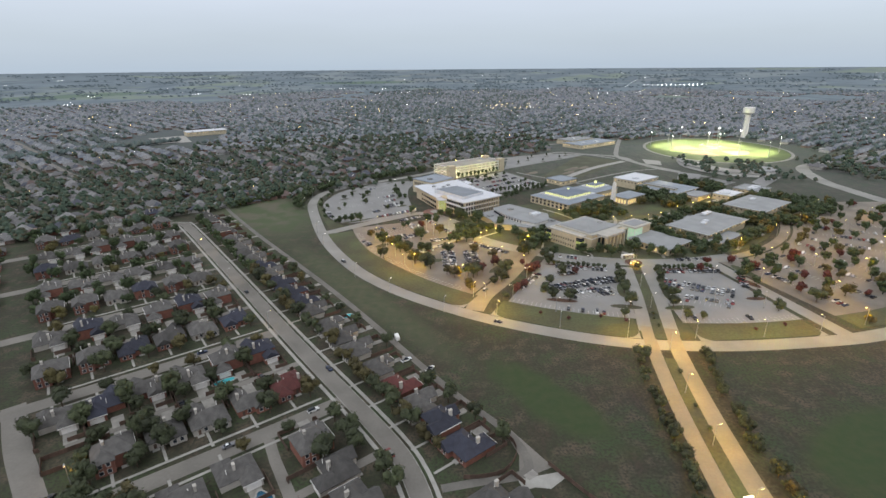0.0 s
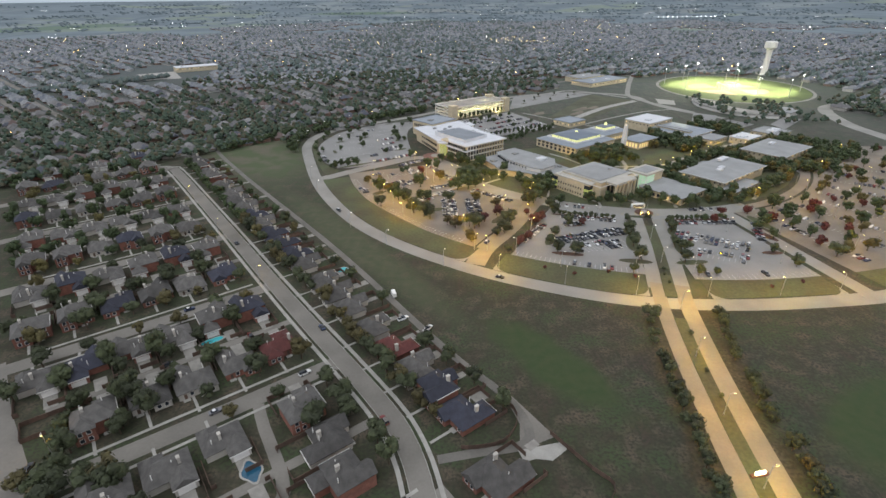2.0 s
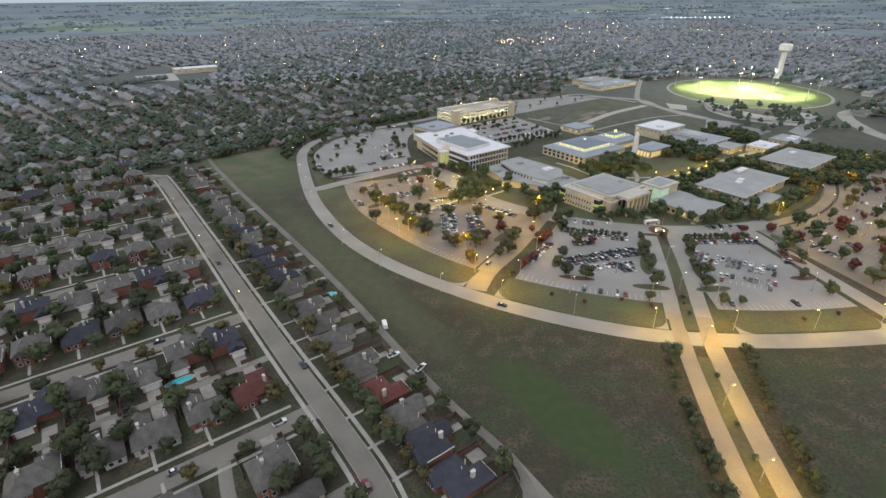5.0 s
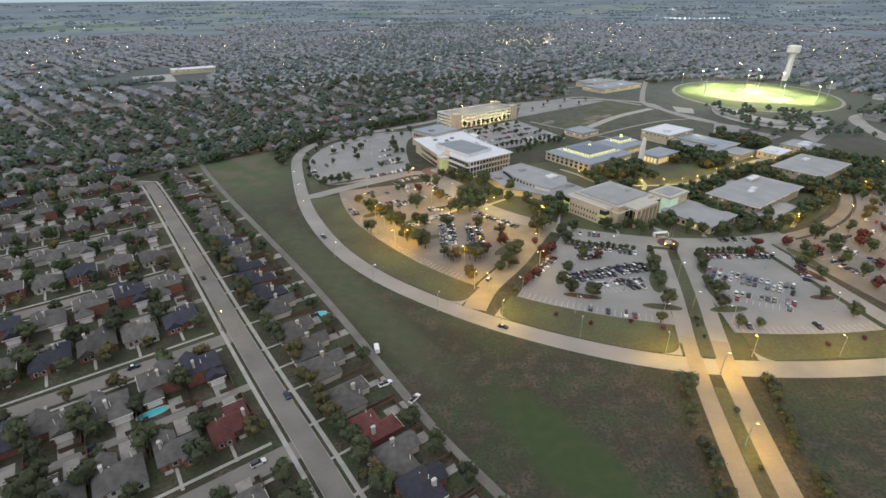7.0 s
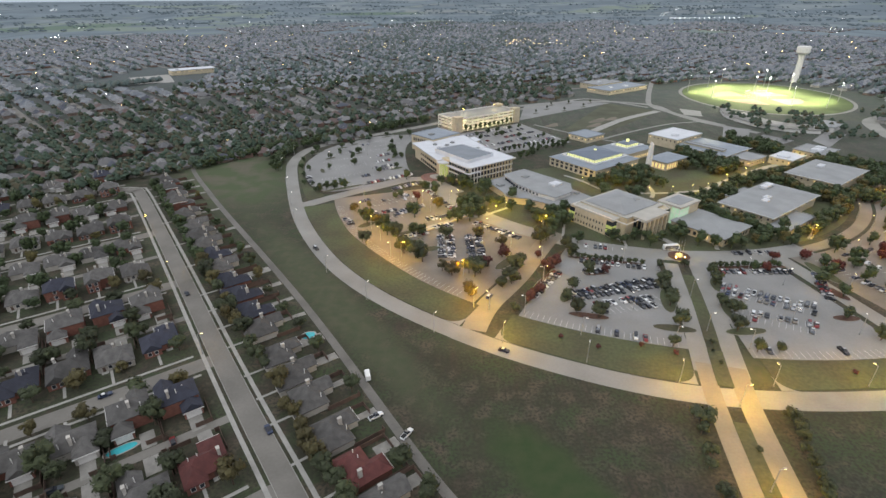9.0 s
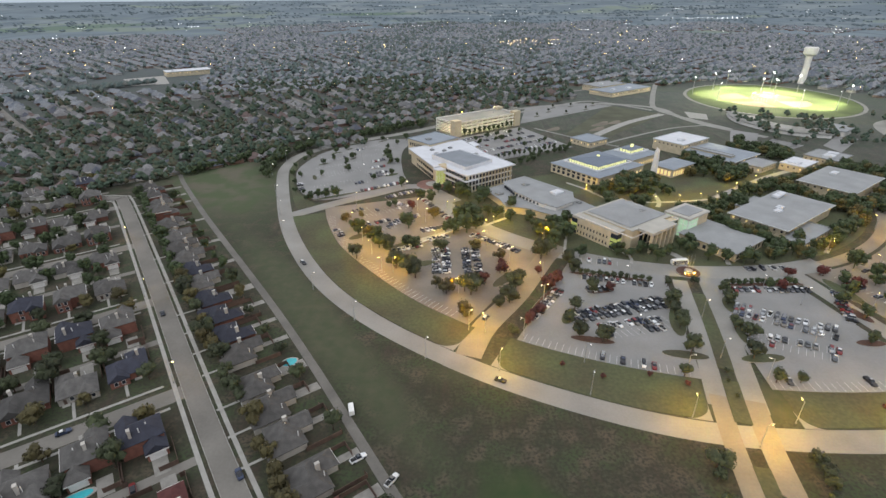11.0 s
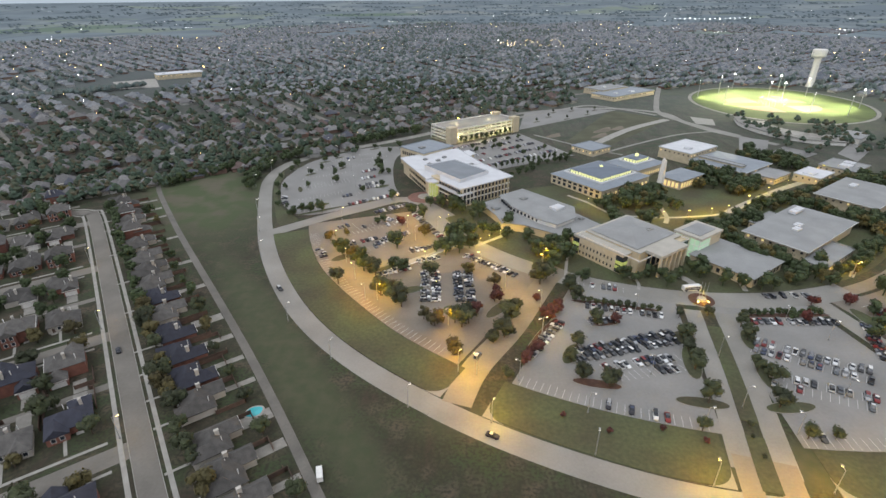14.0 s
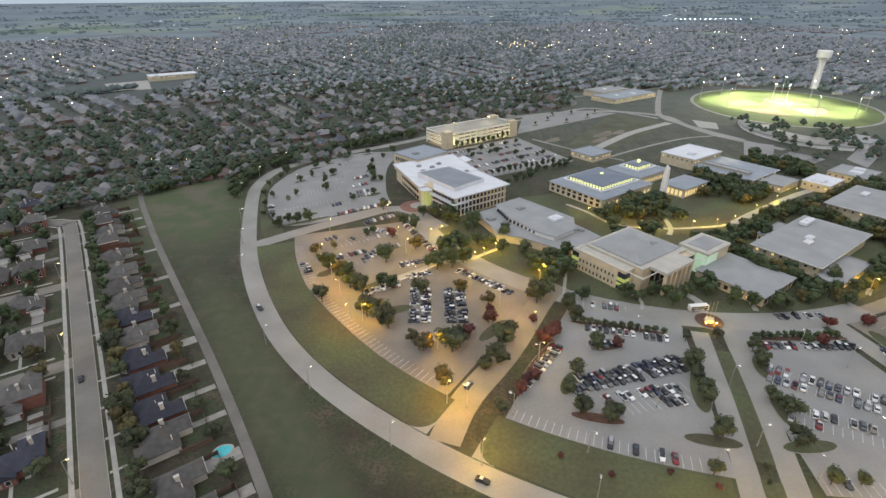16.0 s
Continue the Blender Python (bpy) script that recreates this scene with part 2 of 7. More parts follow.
# ---- ground ----
def ground_material():
    m = bpy.data.materials.new("prairie_ground")
    m.use_nodes = True
    n, l = m.node_tree.nodes, m.node_tree.links
    b = n["Principled BSDF"]
    b.inputs["Roughness"].default_value = 0.95
    pos = n.new("ShaderNodeNewGeometry").outputs["Position"]

    def noisy(scale, detail=5.0, lo=0.35, hi=0.65):
        t, r = n.new("ShaderNodeTexNoise"), n.new("ShaderNodeMapRange")
        t.inputs["Scale"].default_value, t.inputs["Detail"].default_value = scale, detail
        l.new(pos, t.inputs["Vector"])
        r.inputs[1].default_value, r.inputs[2].default_value = lo, hi
        l.new(t.outputs[0], r.inputs[0])
        return r.outputs[0]

    def streaks(along, across, turn, lo, hi):
        """Long mown and trodden streaks lying at an angle."""
        mp, t, r = n.new("ShaderNodeMapping"), n.new("ShaderNodeTexNoise"), n.new("ShaderNodeMapRange")
        mp.inputs[2].default_value, mp.inputs[3].default_value = (0, 0, radians(turn)), (across, along, 0.1)
        t.inputs["Scale"].default_value, t.inputs["Detail"].default_value = 1.0, 7.0
        l.new(pos, mp.inputs[0])
        l.new(mp.outputs[0], t.inputs["Vector"])
        r.inputs[1].default_value, r.inputs[2].default_value = lo, hi
        l.new(t.outputs[0], r.inputs[0])
        return r.outputs[0]

    def parcels(scale, colours):
        """Fields of one crop each, as cells."""
        v, r, mp = n.new("ShaderNodeTexVoronoi"), n.new("ShaderNodeValToRGB"), n.new("ShaderNodeMapping")
        v.distance = "CHEBYCHEV"
        mp.inputs[2].default_value = (0, 0, radians(20))
        mp.inputs[3].default_value = (scale * 0.5, scale, 0)
        l.new(pos, mp.inputs[0])
        l.new(mp.outputs[0], v.inputs["Vector"])
        v.inputs["Scale"].default_value = 1.0
        r.color_ramp.interpolation = "CONSTANT"
        e = r.color_ramp.elements
        while len(e) < len(colours):
            e.new(0.5)
        for i, q in enumerate(colours):
            e[i].position, e[i].color = i / len(colours), (*q, 1)
        l.new(v.outputs["Color"], r.inputs[0])
        return r.outputs[0]

    def blend(fac, c0, c1):
        x = n.new("ShaderNodeMix")
        x.data_type = "RGBA"
        for i, c in ((0, fac), (6, c0), (7, c1)):
            if isinstance(c, tuple):
                x.inputs[i].default_value = (*c, 1)
            else:
                l.new(c, x.inputs[i])
        return x.outputs[2]

    def patch(x, y, rx, ry, turn, soft=0.5):
        """1 inside an oval stand of greener grass, fading at its edge."""
        mp = n.new("ShaderNodeMapping")
        mp.vector_type = "TEXTURE"
        mp.inputs[1].default_value, mp.inputs[2].default_value, mp.inputs[3].default_value = (x, y, 0), (0, 0, radians(turn)), (rx, ry, 1e4)
        wob = n.new("ShaderNodeTexNoise")
        wob.inputs["Scale"].default_value = 0.05
        l.new(pos, wob.inputs["Vector"])
        ln, ad, mr = n.new("ShaderNodeVectorMath"), n.new("ShaderNodeMath"), n.new("ShaderNodeMapRange")
        ln.operation = "LENGTH"
        l.new(pos, mp.inputs[0])
        l.new(mp.outputs[0], ln.inputs[0])
        ad.operation = "ADD"
        l.new(ln.outputs["Value"], ad.inputs[0])
        l.new(wob.outputs[0], ad.inputs[1])
        mr.inputs[1].default_value, mr.inputs[2].default_value = 1.5 + soft, 1.5 - soft
        mr.interpolation_type = "SMOOTHSTEP"
        l.new(ad.outputs[0], mr.inputs[0])
        return mr.outputs[0]

    dry = blend(noisy(0.018, 7.0, 0.43, 0.57), (0.044, 0.050, 0.027), (0.074, 0.055, 0.038))
    c = blend(noisy(0.012, 7.0, 0.5, 0.72), dry, (0.030, 0.043, 0.018))
    c = blend(noisy(0.09, 8.0, 0.45, 0.8), c, (0.088, 0.078, 0.052))
    c = blend(noisy(0.35, 9.0, 0.45, 0.7), c, (0.034, 0.037, 0.021))
    c = blend(patch(*(250, 690), 190, 230, 0, 0.3), c, blend(noisy(0.03, 6.0, 0.4, 0.6), (0.100, 0.118, 0.062), (0.118, 0.110, 0.072)))
    # garden grass and bare earth round the houses
    yard = blend(noisy(0.08, 5.0, 0.45, 0.6), (0.040, 0.048, 0.022), (0.048, 0.040, 0.025))
    c = blend(patch(*W(-30, 240), 175, 420, TURN, 0.05), c, yard)
    c = blend(noisy(0.7, 6.0, 0.40, 0.82), c, (0.024, 0.022, 0.013))
    c = blend(noisy(0.24, 9.0, 0.57, 0.90), c, (0.082, 0.070, 0.047))
    c = blend(streaks(0.02, 0.16, -36, 0.50, 0.68), c, (0.050, 0.036, 0.025))
    c = blend(streaks(0.05, 0.6, -40, 0.52, 0.74), c, (0.028, 0.033, 0.017))
    c = blend(noisy(0.05, 12.0, 0.47, 0.60), c, (0.040, 0.056, 0.023))
    c = blend(noisy(0.13, 12.0, 0.50, 0.66), c, (0.082, 0.064, 0.044))
    c = blend(noisy(0.9, 10.0, 0.46, 0.62), c, (0.030, 0.031, 0.018))
    c = blend(patch(-172, 470, 40, 85, 30, 0.5), c, blend(noisy(0.05, 9.0, 0.45, 0.62), (0.062, 0.082, 0.034), (0.104, 0.094, 0.062)))
    for args in ((-58, 285, 10, 95, 36, 0.5), (95, 232, 90, 10, -8, 0.5)):
        c = blend(patch(*args), c, blend(noisy(0.2, 7.0, 0.35, 0.65), (0.050, 0.062, 0.029), (0.070, 0.072, 0.040)))
    for args in ((40, 171, 11, 34, 36, 0.34), (154, 140, 34, 17, 30, 0.3)):
        c = blend(patch(*args), c, blend(noisy(0.25, 7.0, 0.3, 0.7), (0.026, 0.050, 0.014), (0.042, 0.056, 0.020)))
    # farmland far out, with bluish distance haze painted into its colours
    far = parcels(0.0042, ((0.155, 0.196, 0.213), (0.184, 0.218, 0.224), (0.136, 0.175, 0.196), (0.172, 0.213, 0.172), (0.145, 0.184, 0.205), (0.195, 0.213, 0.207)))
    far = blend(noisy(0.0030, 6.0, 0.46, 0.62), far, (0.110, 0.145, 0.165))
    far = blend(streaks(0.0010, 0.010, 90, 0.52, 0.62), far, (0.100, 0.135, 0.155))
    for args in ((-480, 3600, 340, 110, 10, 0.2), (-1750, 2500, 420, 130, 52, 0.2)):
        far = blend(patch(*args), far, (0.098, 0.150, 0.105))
    # the haze tints take over between 500 m and 2300 m
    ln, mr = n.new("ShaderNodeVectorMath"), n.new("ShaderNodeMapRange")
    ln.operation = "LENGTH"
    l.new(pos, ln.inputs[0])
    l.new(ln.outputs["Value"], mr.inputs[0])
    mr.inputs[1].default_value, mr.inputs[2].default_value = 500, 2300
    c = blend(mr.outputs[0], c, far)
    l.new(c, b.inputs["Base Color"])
    t, bp = n.new("ShaderNodeTexNoise"), n.new("ShaderNodeBump")
    t.inputs["Scale"].default_value = 1.5
    l.new(pos, t.inputs["Vector"])
    bp.inputs["Strength"].default_value = 0.4
    l.new(t.outputs[0], bp.inputs["Height"])
    l.new(bp.outputs[0], b.inputs["Normal"])
    return m


bm = bmesh.new()
# flat town, then land that rises very gently to the far rim
rim = [(4.0, 0.0), (2600, 0.0), (3300, 14), (4000, 46), (4500, 80), (4800, 103)]
loops = [[bm.verts.new((r * math.cos(6.2832 * i / 128), r * math.sin(6.2832 * i / 128), z)) for i in range(128)] for r, z in rim]
bm.faces.new(loops[0])
for lo, hi in zip(loops, loops[1:]):
    for i in range(128):
        bm.faces.new((lo[i], hi[i], hi[(i + 1) % 128], lo[(i + 1) % 128]))
solid("ground", bm, ground_material(), "dry prairie grass and haze-tinted farmland reaching the horizon", "ground")

# ---- ring road, avenue, spokes and parking areas ----
CX, CY = 152.0, 485.0
RING = ((-186, 284), (-178, 278), (-170, 271), (-163, 269), (-152, 269), (-145, 271), (-135, 274), (-126, 274.5), (-117, 275.5), (-105, 277.5), (-95, 275.5), (-88, 273.5), (-75, 275), (-60, 280), (-40, 290), (0, 320))
LOT_W = ((-162, 242), (-148, 247), (-138, 247.5), (-130, 250), (-123, 251))


def ring_r(deg):
    return float(np.interp(deg, [r[0] for r in RING], [r[1] for r in RING]))


def edge(table):
    return lambda d: float(np.interp(d, [q[0] for q in table], [q[1] for q in table]))


def polar(deg, r):
    return np.array((CX + r * math.cos(radians(deg)), CY + r * math.sin(radians(deg))))


def sector(bm, d0, d1, r0, r1, z0, z1, step=2.0):
    """A slab between two angles; radii are numbers or functions of the angle."""
    n = max(2, int(abs(d1 - d0) / step))
    f0 = r0 if callable(r0) else (lambda d: r0)
    f1 = r1 if callable(r1) else (lambda d: r1)
    degs = [d0 + (d1 - d0) * i / n for i in range(n + 1)]
    return prism(bm, [tuple(polar(d, f1(d))) for d in degs] + [tuple(polar(d, f0(d))) for d in degs[::-1]], z0, z1)


ring_line = spline([(-11, 646), (-39, 621), (-71, 597), (-101, 572), (-121, 551), (-131, 530), (-132.5, 504), (-127.5, 476), *[tuple(polar(d, ring_r(d))) for d in (-163, -152, -141, -132, -123, -114, -104, -95, -85, -75, -60, -40, -15)]])
bend = min(range(len(ring_line)), key=lambda i: abs(math.degrees(math.atan2(ring_line[i][1] - CY, ring_line[i][0] - CX)) + 122))
solid("road_ring", strip(bmesh.new(), ring_line[:bend + 1], -4.6, 4.6, -0.3, 0.05), CONCRETE, "pale concrete ring road round the college", "road")
solid("road_ring", strip(bmesh.new(), ring_line[bend:], -4.8, 4.8, -0.3, 0.05), CONCRETE, "pale concrete ring road lit by amber lamps", "road")
ne_line = spline([(-11, 646), (40, 696), (108, 752), (204, 778), (271, 751), (280, 700), (294, 654), (330, 600)])
solid("road_north", strip(bmesh.new(), ne_line, -4.5, 4.5, -0.3, 0.04), CONCRETE, "pale concrete campus road past playing fields", "road")
AVENUE = ((84.5, 78), (88.3, 100), (90.5, 113), (93.8, 140), (97.7, 167), (103.6, 200), (108.6, 222), (121, 268), (131, 312))
ave = spline(AVENUE, 3.0)
# the lamp-lit near length gets the amber tint, the rest plain concrete
for near, stone in ((True, AMBER_STONE), (False, CONCRETE)):
    line = [p for p in ave if (p[1] < 232 if near else p[1] > 222)]
    for l, r in (((-8.8, -2.4), (2.4, 9.6)) if near else ((-10.0, -2.8), (2.8, 10.0))):
        solid("avenue", strip(bmesh.new(), line, l, r, -0.3, 0.07 if near else 0.064), stone, "pale concrete carriageway of the entrance avenue", "road")
for y0, y1, half in ((106, 203, 2.5), (217, 241, 2.9), (245, 303, 2.9)):
    solid("median", strip(bmesh.new(), [p for p in ave if y0 < p[1] < y1], -half, half, -0.2, 0.2), LAWN, "raised grass median between the two carriageways", "median")
solid("road_spoke", strip(bmesh.new(), spline([(15.2, 252.5), (18.5, 262), (24, 274), (41, 300), (62, 340), (72, 352)]), -5.5, 5.5, -0.3, 0.075), AMBER_STONE, "short concrete road between two parking areas", "road")
solid("road_spoke", strip(bmesh.new(), spline([tuple(polar(-79, 276)), tuple(polar(-78.8, 240)), tuple(polar(-78, 165))]), -4.5, 4.5, -0.3, 0.075), CONCRETE, "short concrete road between two parking areas", "road")
solid("road_spoke", strip(bmesh.new(), spline([(-101, 394), (-71, 420), (-49, 436), (-25, 453), (-9, 449), (12, 422)]), -5.0, 5.0, -0.3, 0.075), CONCRETE, "short concrete road between two parking areas", "road")
solid("road_inner", sector(bmesh.new(), -70, -15, 161, 168, -0.3, 0.058), AMBERLOT, "narrow concrete loop road beside the college", "road")
solid("road_inner", sector(bmesh.new(), -165, -70, 157, 170, -0.3, 0.06), CONCRETE, "concrete loop road in front of the college", "road")
lot_n = [tuple(p) for p in spline([(-120, 503), (-119, 486), (-109, 453), (-99, 435), (-88, 425), (-74, 427), (-56, 437), (-39, 449), (-26, 461), (-31, 487), (-36, 526), (-36, 557), (-30, 592), (-66, 590), (-84, 575), (-104, 554), (-115, 533), (-120, 503)])][:-1]
solid("parking_north", prism(bmesh.new(), lot_n, -0.3, 0.055), LOT, "half empty concrete parking area with small trees", "parking")
solid("parking_west", sector(bmesh.new(), -162, -122.8, 170, edge(LOT_W), -0.3, 0.055), AMBERLOT, "busy parking area under amber lamps", "parking")
solid("parking_middle", sector(bmesh.new(), -117.6, -101.2, 170, 250, -0.3, 0.055), LOT, "busy pale concrete parking area", "parking")
solid("parking_middle", sector(bmesh.new(), -95.8, -80.7, 170, 252, -0.3, 0.055), LOT, "busy pale concrete parking area", "parking")
solid("parking_east", sector(bmesh.new(), -76, -2, 170, lambda d: ring_r(d) - 22, -0.3, 0.055), AMBERLOT, "large parking area under amber lamps", "parking")
solid("parking_far", prism(bmesh.new(), [(87, 662), (222, 765), (170, 784), (104, 748)], -0.3, 0.05), LOT, "empty pale parking area beside the garage", "parking")
solid("parking_court", prism(bmesh.new(), [W(335, 392), W(436, 380), W(452, 470), W(340, 474)], -0.3, 0.05), LOT, "parking court with rows of small trees", "parking")

# ---- streets of the neighbourhood ----
SIDE = [97 + 74 * i for i in range(0, 6)]
street_line = spline([W(51, 76), W(59.3, 96.6), W(63.4, 107), W(66.8, 120), W(68.2, 134), W(68.4, 165), W(68, 200), W(68, 245), W(68.8, 343), W(69, 468), W(66, 482), W(52, 492), W(20, 496)])
solid("street", strip(bmesh.new(), street_line, -3.6, 3.6, -0.3, 0.03), STREET, "wide concrete residential street", "road")
alley_line = spline([W(70, 104), W(82.7, 98), W(93, 92.5), W(100, 93), W(104.5, 101), W(106.5, 114), W(105.5, 135), W(106, 160), W(109.4, 230), W(110.6, 292), W(110.2, 400), W(111, 455), W(112.2, 495), W(114, 516)])
solid("alley", strip(bmesh.new(), alley_line, -1.9, 1.5, -0.3, 0.03), ALLEYSTONE, "narrow concrete alley behind the gardens", "alley")
for i, b in enumerate(SIDE):
    solid("street", strip(bmesh.new(), spline([W(66, b - 5), W(20, b - 5), W(-33, b - 4), W(-110, b - 3), W(-330, b)]), -4.0, 4.0, -0.3, 0.024), STREET, "concrete side street between rows of houses", "road")
    solid("alley", strip(bmesh.new(), spline([W(62, b + 33.5), W(-28, b + 33.5)]), -1.9, 1.9, -0.3, 0.02), STREET, "narrow concrete alley behind the gardens", "alley")
solid("street", strip(bmesh.new(), spline([W(-34, 60), W(-34, 150), W(-38, 185), W(-42, 215), W(-44, 247)]), -4.2, 4.2, -0.3, 0.02), STREET, "concrete residential street", "road")
solid("alley", strip(bmesh.new(), spline([W(33, 162), W(31, 150), W(29.5, 134), W(27, 122), W(20, 117), W(8, 116)]), -2.0, 2.0, -0.3, 0.021), STREET, "curving concrete alley between back gardens", "alley")
solid("alley", prism(bmesh.new(), [W(92.7, 91.5), W(106.9, 85), W(105.5, 82.2), W(98.6, 82), W(95, 85.6), W(91, 87)], -0.3, 0.045), WALKWAY, "pale concrete parking pad beside a house", "driveway")
solid("alley", prism(bmesh.new(), [W(93, 91), W(106.4, 88), W(108.4, 114), W(104.5, 108), W(101, 99)], -0.3, 0.026), STREET, "wide concrete sweep at the alley's end", "alley")

# ---- college buildings ----
def face_boxes(face, w, d, u0, u1, z0, z1, out=0.06, deep=0.25):
    """A box let into a wall of a w by d block: face x-, x+, y- or y+, from u0 to u1 along it."""
    if face == "y-":
        return (u0, u1, -out, deep, z0, z1)
    if face == "y+":
        return (u0, u1, d - deep, d + out, z0, z1)
    if face == "x-":
        return (-out, deep, u0, u1, z0, z1)
    return (w - deep, w + out, u0, u1, z0, z1)


def windows(parent, face, w, d, start, stop, count, fill, z0, z1, material, label=""):
    pitch = (stop - start) / count
    for i in range(count):
        c = start + pitch * (i + 0.5)
        part("window", boxes(face_boxes(face, w, d, c - pitch * fill / 2, c + pitch * fill / 2, z0, z1)), material, parent, label)


def at(a, b, z=0.0, turn=0.0):
    return pose(*W(a, b), z, 0, 0, TURN + turn)


def flat_roof(parent, w, d, h, material, x0=0.0, y0=0.0, kerb=0.7, over=0.0):
    part("roof", boxes((x0 - over, x0 + w + over, y0 - over, y0 + d + over, h, h + 0.3)), material, parent)
    k = kerb
    part("parapet", boxes((x0 - over, x0 + w + over, y0 - over - 0.02, y0 - over + 0.4, h + 0.3, h + k), (x0 - over, x0 + w + over, y0 + d + over - 0.4, y0 + d + over + 0.02, h + 0.3, h + k),
                         (x0 - over - 0.02, x0 - over + 0.4, y0 - over + 0.4, y0 + d + over - 0.4, h + 0.3, h + k), (x0 + w + over - 0.4, x0 + w + over + 0.02, y0 - over + 0.4, y0 + d + over - 0.4, h + 0.3, h + k)), material, parent)


def roof_unit(parent, x, y, z, w, d, h, material):
    bm = boxes((x, x + w, y, y + d, z, z + h), (x + 0.3, x + w - 0.3, y - 0.15, y, z + 0.3, z + h - 0.3))
    tube(bm, x + w / 2, y + d / 2, z + h, z + h + 0.35, min(w, d) * 0.35, min(w, d) * 0.35, 10)
    part("roof_unit", bm, material, parent)


def cornice(parent, w, d, z, t, material, out=0.35):
    part("cornice", boxes((-out, w + out, -out, 0.1, z, z + t), (-out, w + out, d - 0.1, d + out, z, z + t), (-out, 0.1, 0.1, d - 0.1, z, z + t), (w - 0.1, w + out, 0.1, d - 0.1, z, z + t)), material, parent)


def slab_roof(parent, pts, z, t, material, label="", name="roof"):
    """A flat roof of any outline."""
    return part(name, prism(bmesh.new(), pts, z, z + t), material, parent, label)


def rail_round(parent, pts, z, h, material, t=0.35, name="parapet"):
    """A low parapet along a closed outline."""
    bm = bmesh.new()
    for p, q in zip(pts, pts[1:] + pts[:1]):
        strip(bm, [np.array(p, float), np.array(q, float)], -t / 2, t / 2, z, z + h)
    part(name, bm, material, parent)


# three-storey building with a white roof: a front block, an angled range behind the entrance
w, d = 44.0, 36.0
o = thing("office_building", at(276, 341), "three-storey cream building with broad stepped white roof", "building")
part("wall", boxes((0, w, 0, d, 0, 13.4)), TANBRICK, o)
rear = [(-3.5, 34), (46, 34), (58, 84), (8, 88)]
part("rear_wall", prism(bmesh.new(), rear, 0, 12.0), TANBRICK, o)
front = [(-1.8, -1.8), (w + 1.8, -1.8), (w + 3.2, d), (8, d), (-1.8, 22)]
slab_roof(o, front, 13.4, 0.5, WHITEROOF)
rail_round(o, front, 13.9, 0.45, WHITEROOF)
back = [(-6.0, 33), (49, 33), (61, 85), (6.5, 90)]
slab_roof(o, back, 12.0, 0.5, WHITEROOF)
rail_round(o, back, 12.5, 0.45, WHITEROOF)
slab_roof(o, [(46, 60), (66, 66), (68, 78), (58, 76)], 11.2, 0.5, WHITEROOF, "lower white roof wing")
part("rear_wing_wall", prism(bmesh.new(), [(47, 61), (65, 67), (67, 77), (58, 75)], 0, 11.2), TANBRICK, o)
deck = [(6, 9), (35, 13), (32, 50), (5, 52)]
slab_roof(o, deck, 12.4, 3.6, WHITEROOF, "white plant room", "penthouse")
slab_roof(o, [(7, 10), (34, 14), (31, 49), (6, 51)], 16.0, 0.3, DARKROOF, "grey roof deck", "roof_deck")
rail_round(o, deck, 16.0, 0.6, WHITEROOF, 0.3)
slab_roof(o, [(-3.0, -3.0), (9, -3.0), (9, 0.2), (0.2, 0.2), (0.2, 26), (-3.0, 26)], 9.5, 0.5, WHITEROOF, "white canopy band round the corner", "canopy")
for z0, z1 in ((1.0, 4.4), (5.6, 8.6), (10.1, 12.6)):
    windows(o, "y-", w, d, 2, w - 2, 13, 0.74, z0, z1, GLASS)
    windows(o, "x-", w, d, 1, 26, 7, 0.86, z0, z1, GLASS)
for k in range(10):
    u = (k + 0.6) / 10.4
    x, y = -3.5 + 11.5 * u, 38 + 48 * u
    for z0, z1 in ((1.2, 3.6), (6.2, 8.2)):
        bm = boxes((-0.12, 0.3, -1.3, 1.3, z0, z1))
        bm.transform(pose(x, y, 0, 0, 0, -13))
        part("window", bm, GLASS, o)
for z in (4.6, 8.8):
    part("spandrel", boxes((-0.35, w + 0.1, -0.35, 0.1, z, z + 0.8), (-0.35, 0.1, 0.1, 26, z, z + 0.8)), TRIM, o, "white band")
for i in range(14):
    x = 1.4 + i * 3.18
    part("fin", boxes((x - 0.35, x + 0.35, -0.55, 0.05, 0, 13.4)), TRIM if x < 12 else TANBRICK, o, "pier")
bm = bmesh.new()
tube(bm, -1.4, 31, 0, 11.0, 3.6, 3.6, 20)
part("entrance_glass", bm, LITGLASS, o, "rounded entrance of lit yellow-green glass")
bm = bmesh.new()
tube(bm, -1.8, 31, 11.0, 11.9, 5.6, 5.6, 20)
part("canopy", bm, WHITEROOF, o, "white round canopy")
for i in range(9):
    ang = radians(100 + 20 * i)
    x, y = -1.4 + 3.7 * math.cos(ang), 31 + 3.7 * math.sin(ang)
    part("mullion", boxes((x - 0.12, x + 0.12, y - 0.12, y + 0.12, 0, 11)), TRIM, o)
for x, y in ((14, 60), (25, 64), (18, 72), (34, 68), (40, 40)):
    roof_unit(o, x, y, 12.5, 3.2, 2.4, 1.2, GREYROOF)
solid("entrance_court", tube(bmesh.new(), *W(266, 373), -0.1, 0.11, 11, 11, 28), mat("red_paving", (0.20, 0.105, 0.085), 0.9, 0.3, 0.3, 3.0, world_space=True), "round court of dull red paving before an entrance", "paving")
solid("entrance_court", tube(bmesh.new(), *W(268.5, 373), 0.0, 0.13, 6, 6, 24), WALKWAY, "round pale paved centre of a court", "paving")
o = thing("rear_hall", at(303, 411, 0, 8), "grey-roofed hall behind the office building", "building")
part("wall", boxes((0, 34, 14, 44, 0, 14.0)), TANBRICK, o)
